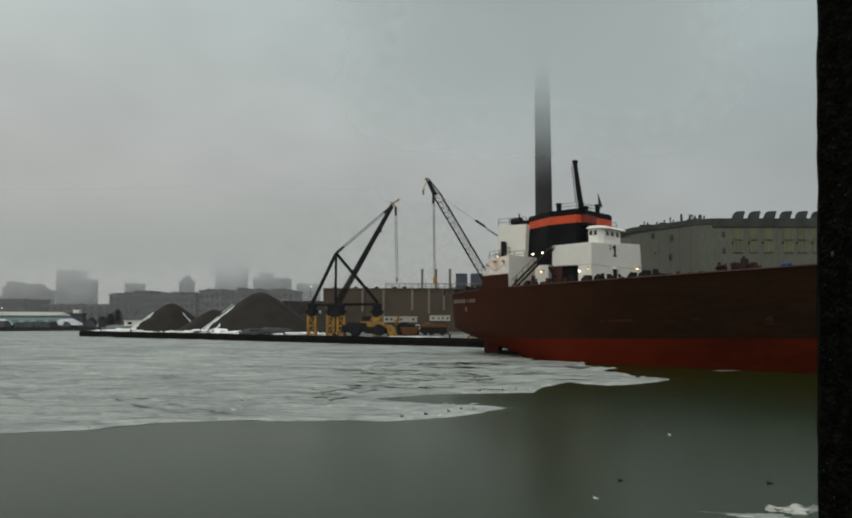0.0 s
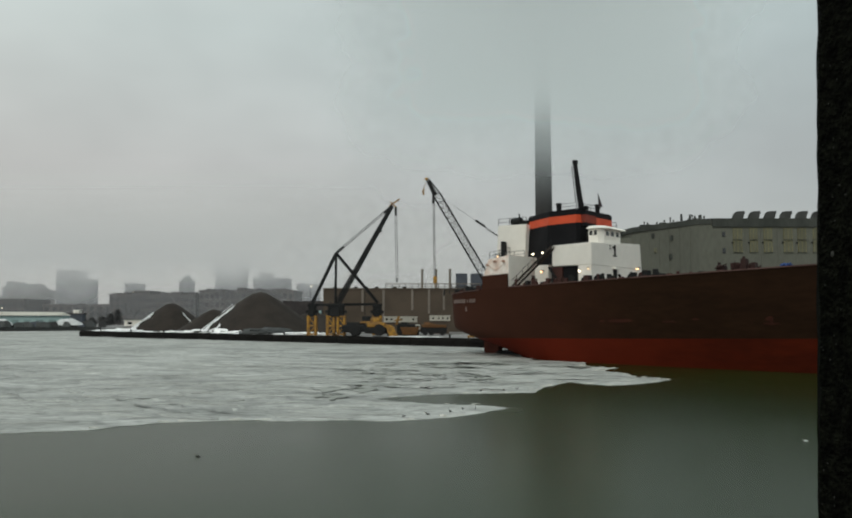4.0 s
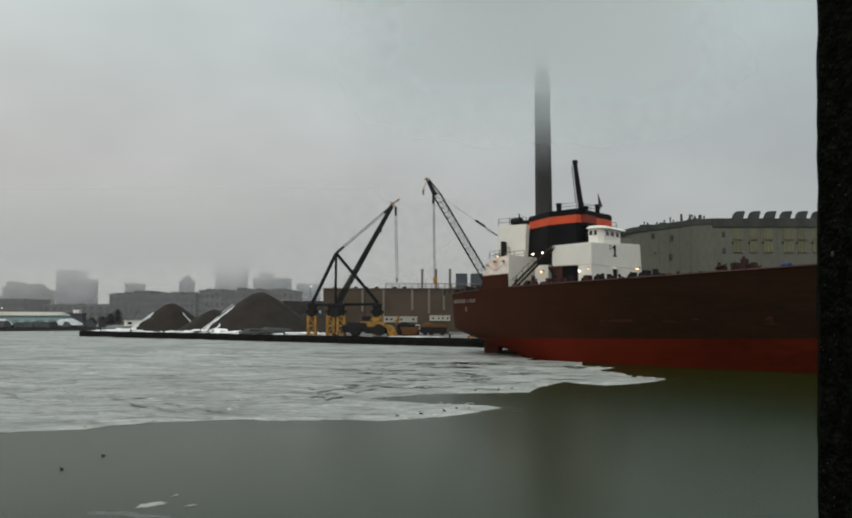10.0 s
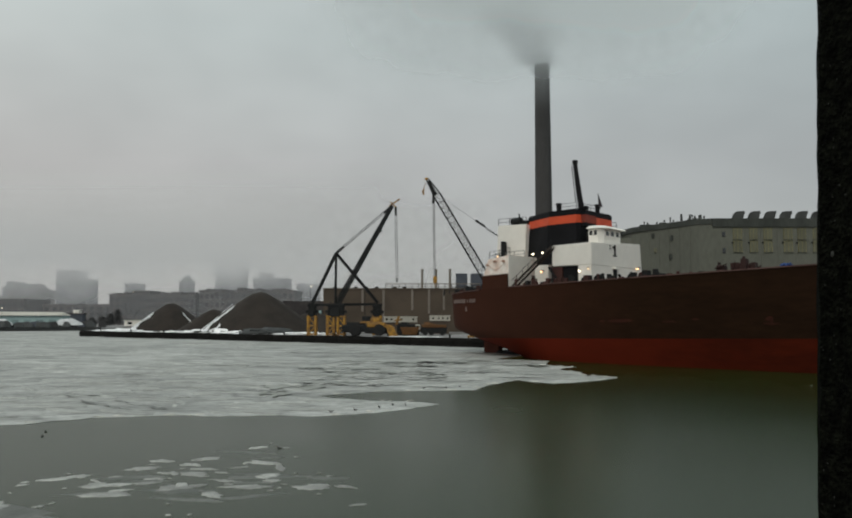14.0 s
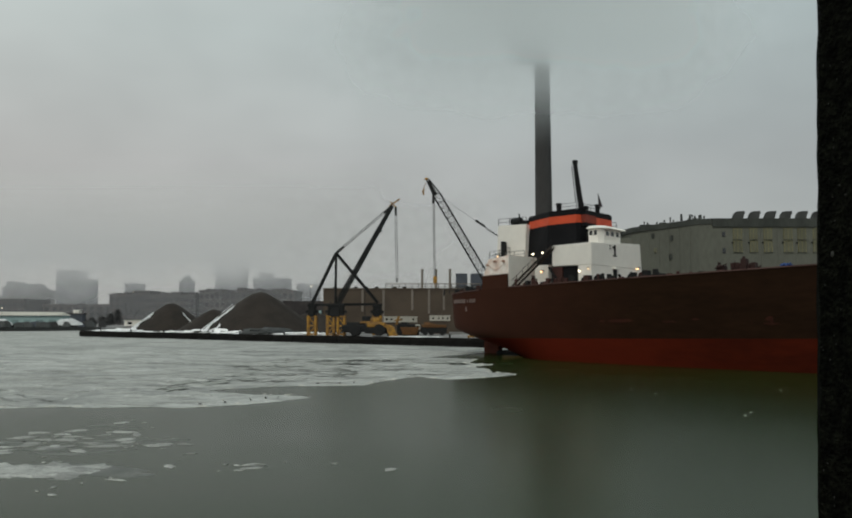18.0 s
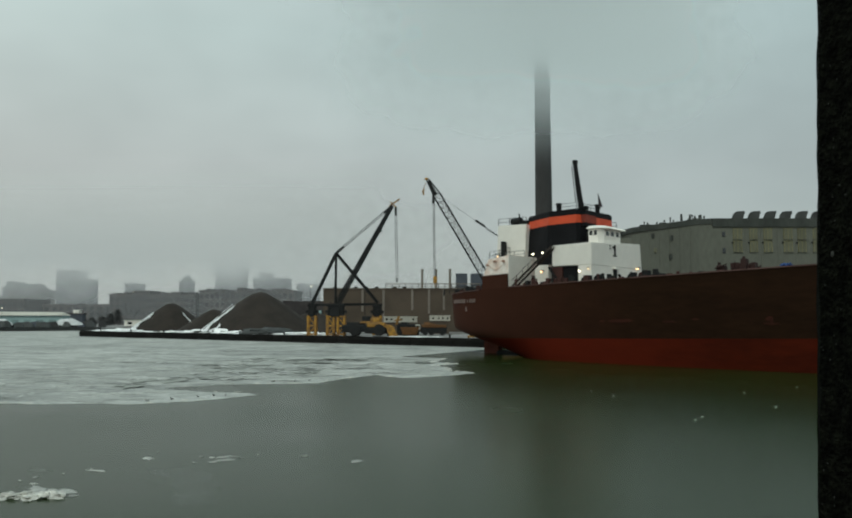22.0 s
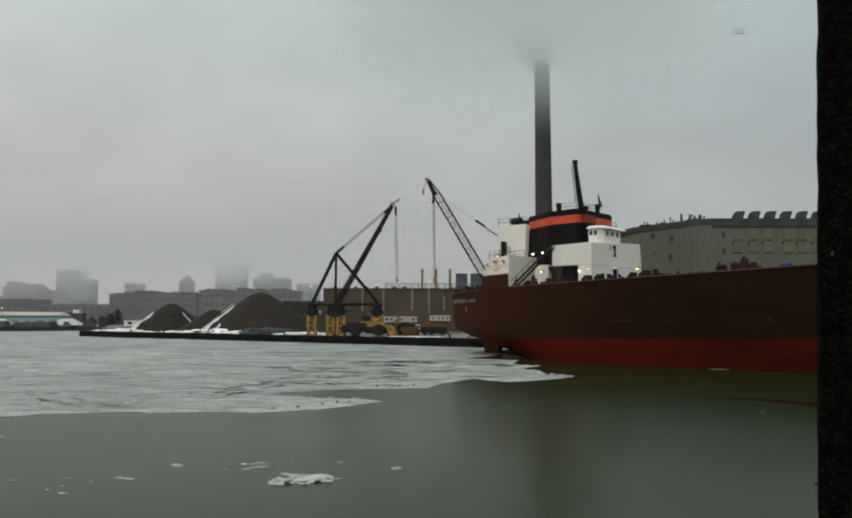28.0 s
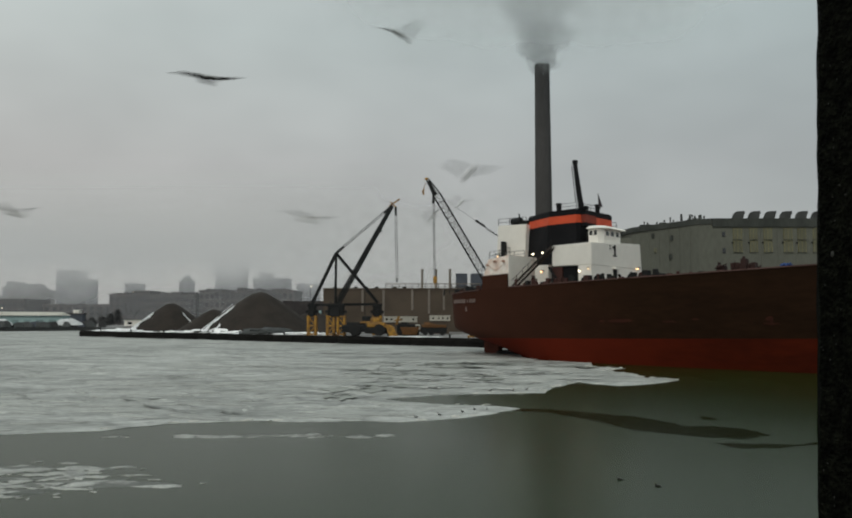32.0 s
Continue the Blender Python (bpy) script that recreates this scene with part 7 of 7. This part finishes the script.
        walk(g, [(0, pose(x + fx * 9, y - 6, z + fz * 3, 0, 0, rz)), (31.2, pose(x + fx * 3, y - 3, z + fz * 2, 0, roll, rz)), (31.75, pose(x + fx * 1.5, y - 1, z + fz, 0, roll, rz)), (31.9, pose(x + fx * 0.35, y, z + fz * 0.25, 0, roll, rz)), (32, pose(x, y, z, 0, roll, rz))])
        for w, s in ws:
            walk(w, [(0, pose(s * 0.05, 0.03, 0.03, 0, -s * 5, 0)), (31.7, pose(s * 0.05, 0.03, 0.03, 0, -s * 25, 0)), (31.9, pose(s * 0.05, 0.03, 0.03, 0, s * 34, 0)), (32, pose(s * 0.05, 0.03, 0.03, 0, -s * flap, 0))])
    # single gulls that cross the sky earlier
    for rows in ([(0, -80, 60, 24), (1.4, -46, 60, 20), (1.8, -28.75, 60, 21.14), (2.0, -10.95, 60, 12.94), (2.3, 10, 130, 9), (3.0, 40, 170, 6), (3.8, 50, 190, 10), (4.8, 20, 110, 70), (5.5, -4, 76, 45), (5.8, 0.5, 73, 27), (6.0, 1.62, 72, 22.29), (6.5, 3.5, 60, 22), (6.8, 1.7, 50, 22.33), (7.3, 6, 46, 32), (9, 30, 40, 50), (32, 60, 20, 60)],
                 [(0, -50, 34, 8), (20.2, -26, 33, 2.0), (20.7, -8, 31, 0.6), (21, -0.26, 30, 0.36), (21.3, 7, 30, 0.5), (21.8, 19, 32, 2.5), (23, 50, 40, 12), (32, 90, 60, 40)],
                 [(0, 90, 60, 50), (26.5, 60, 62, 42), (27.6, 40, 62, 33), (28.0, 27, 62, 29.5), (28.4, 10, 62, 33), (29, -6, 62, 42), (32, -60, 60, 60)]):
        low_flyer = rows[0][3] == 8
        g, ws = flying_gull(pose(*rows[0][1:]), "dark gull flying low over the water" if low_flyer else "grey and white gull crossing the sky", low_flyer)
        walk(g, [(t, pose(x, y, z, 0, 8, -80 if rows[0][1] < 0 else 80)) for t, x, y, z in rows])
        for w, s in ws:
            walk(w, [(t * 0.8, pose(s * 0.05, 0.03, 0.03, 0, -s * (24 if t % 2 else -14), 0)) for t in range(41)])
    # white gulls that swim in from beside the ship
    for i, (x, y, xe, ye) in enumerate(((10.5, 50.5, 8, 46), (11.2, 47.3, 9, 44), (12.4, 36.4, 10, 35), (13.2, 37.6, 11, 36), (20.5, 49.5, 18, 47), (18.8, 41.5, 15, 39), (17.5, 33.2, 14, 31), (26.0, 53.5, 23, 50), (23.2, 42.8, 21, 40))):
        g = water_bird("swimming_gull", "white gull swimming on the dark water", BIRDW, pose(x, y, 0), "swimming gulls", 0.22)
        rr = random.Random(i)
        drift(g, [(0, x + 26, y + 6, 70), (15, x + 16, y + 4, 70), (18.5, x + 2.5, y + 1.5, 70), (20.5, x + 1.0, y + 0.5, 60), (23, x, y, 50), (25, xe, ye, 40), (28, xe + 10, ye - 6, -40), (32, xe + 26, ye - 10, -70)])
    for rows in ([(0, 4.7, 20.9, 60), (1, 5.0, 20.4, 60), (3, 7, 14, 60), (32, 8, 12, 60)],
                 [(0, 10.4, 32.0, 60), (1, 11.2, 31.6, 60), (3, 12.5, 30.8, 60), (6, 21, 30, 60), (32, 26, 26, 60)]):
        g = water_bird("swimming_gull", "white gull swimming on the dark water", BIRDW, pose(rows[0][1], rows[0][2], 0), "swimming gulls", 0.3)
        drift(g, rows)
    # dark ducks
    for rows in ([(0, 6.0, 23.2, 60), (1, 6.2, 22.9, 60), (2, 7.3, 24.9, 60), (3, 12.5, 27, 60), (3.6, 17, 26, 60), (8, 20, 16, 60), (20, 9, 12, 60), (32, 9, 12, 60)],
                 [(0, 10.4, 22.8, 60), (1, 10.7, 22.6, 60), (3, 14.5, 17, 90), (32, 16, 14, 60)],
                 [(0, 0.5, 17, 60), (1.4, 1.5, 17.5, 70), (2, -1.3, 20.7, 80), (3, -5.8, 28.1, 80), (6, -10.0, 24.1, 80), (9, -11.0, 25.6, 70), (13, -15.2, 32.2, 60), (20, -24, 34, 60), (32, -26, 36, 60)],
                 [(0, -6, 14, 60), (7, -6.6, 17.5, 60), (8, -6.8, 19.2, 60), (9, -9.5, 22, 60), (13, -15.0, 30.8, 60), (20, -26, 33, 60), (32, -30, 36, 60)],
                 [(0, 5, 15, 60), (1.4, 3.6, 18.5, 80), (2, 2.6, 21.4, 90), (2.6, 0.5, 18.5, 120), (4, 0, 14, 90), (10, 0, 15, 90), (13, -3.2, 27.2, 80), (17, -14, 30, 60), (24, -22, 33, 60), (32, -26, 38, 60)],
                 [(0, 18, 20, -60), (25, 16, 20, -60), (29.5, 8.0, 23.6, 60), (30.5, 5.9, 23.6, 60), (31, 5.75, 23.5, 60), (32, 6.0, 23.3, 70)],
                 [(0, 20, 21, -60), (25, 18, 20, -60), (29.5, 9.5, 23.2, 60), (30.5, 6.3, 23.2, 60), (31, 5.9, 23.0, 60), (32, 6.9, 22.4, 80)]):
        g = water_bird("duck", "small dark duck swimming on the water", BIRDK, pose(rows[0][1], rows[0][2], 0), "ducks", 0.36)
        drift(g, rows)
    # birds resting on the ice edge
    for i, (x, y) in enumerate(((2.6, 40.6), (1.2, 39.4), (0.0, 38.2), (-1.2, 37.4), (1.9, 40.4), (5.2, 50.8), (6.2, 51.6), (3.6, 50.4))):
        g = water_bird("resting_gull", "dark gull resting on the ice edge", BIRDK if i % 3 else BIRDG, pose(x, y, 0.08), "resting gulls", 0.48)
        walk(g, [(t, ice_pose(t, x, y, 40 * i)) for t, _, _ in ICE_SHIFT])


motions()
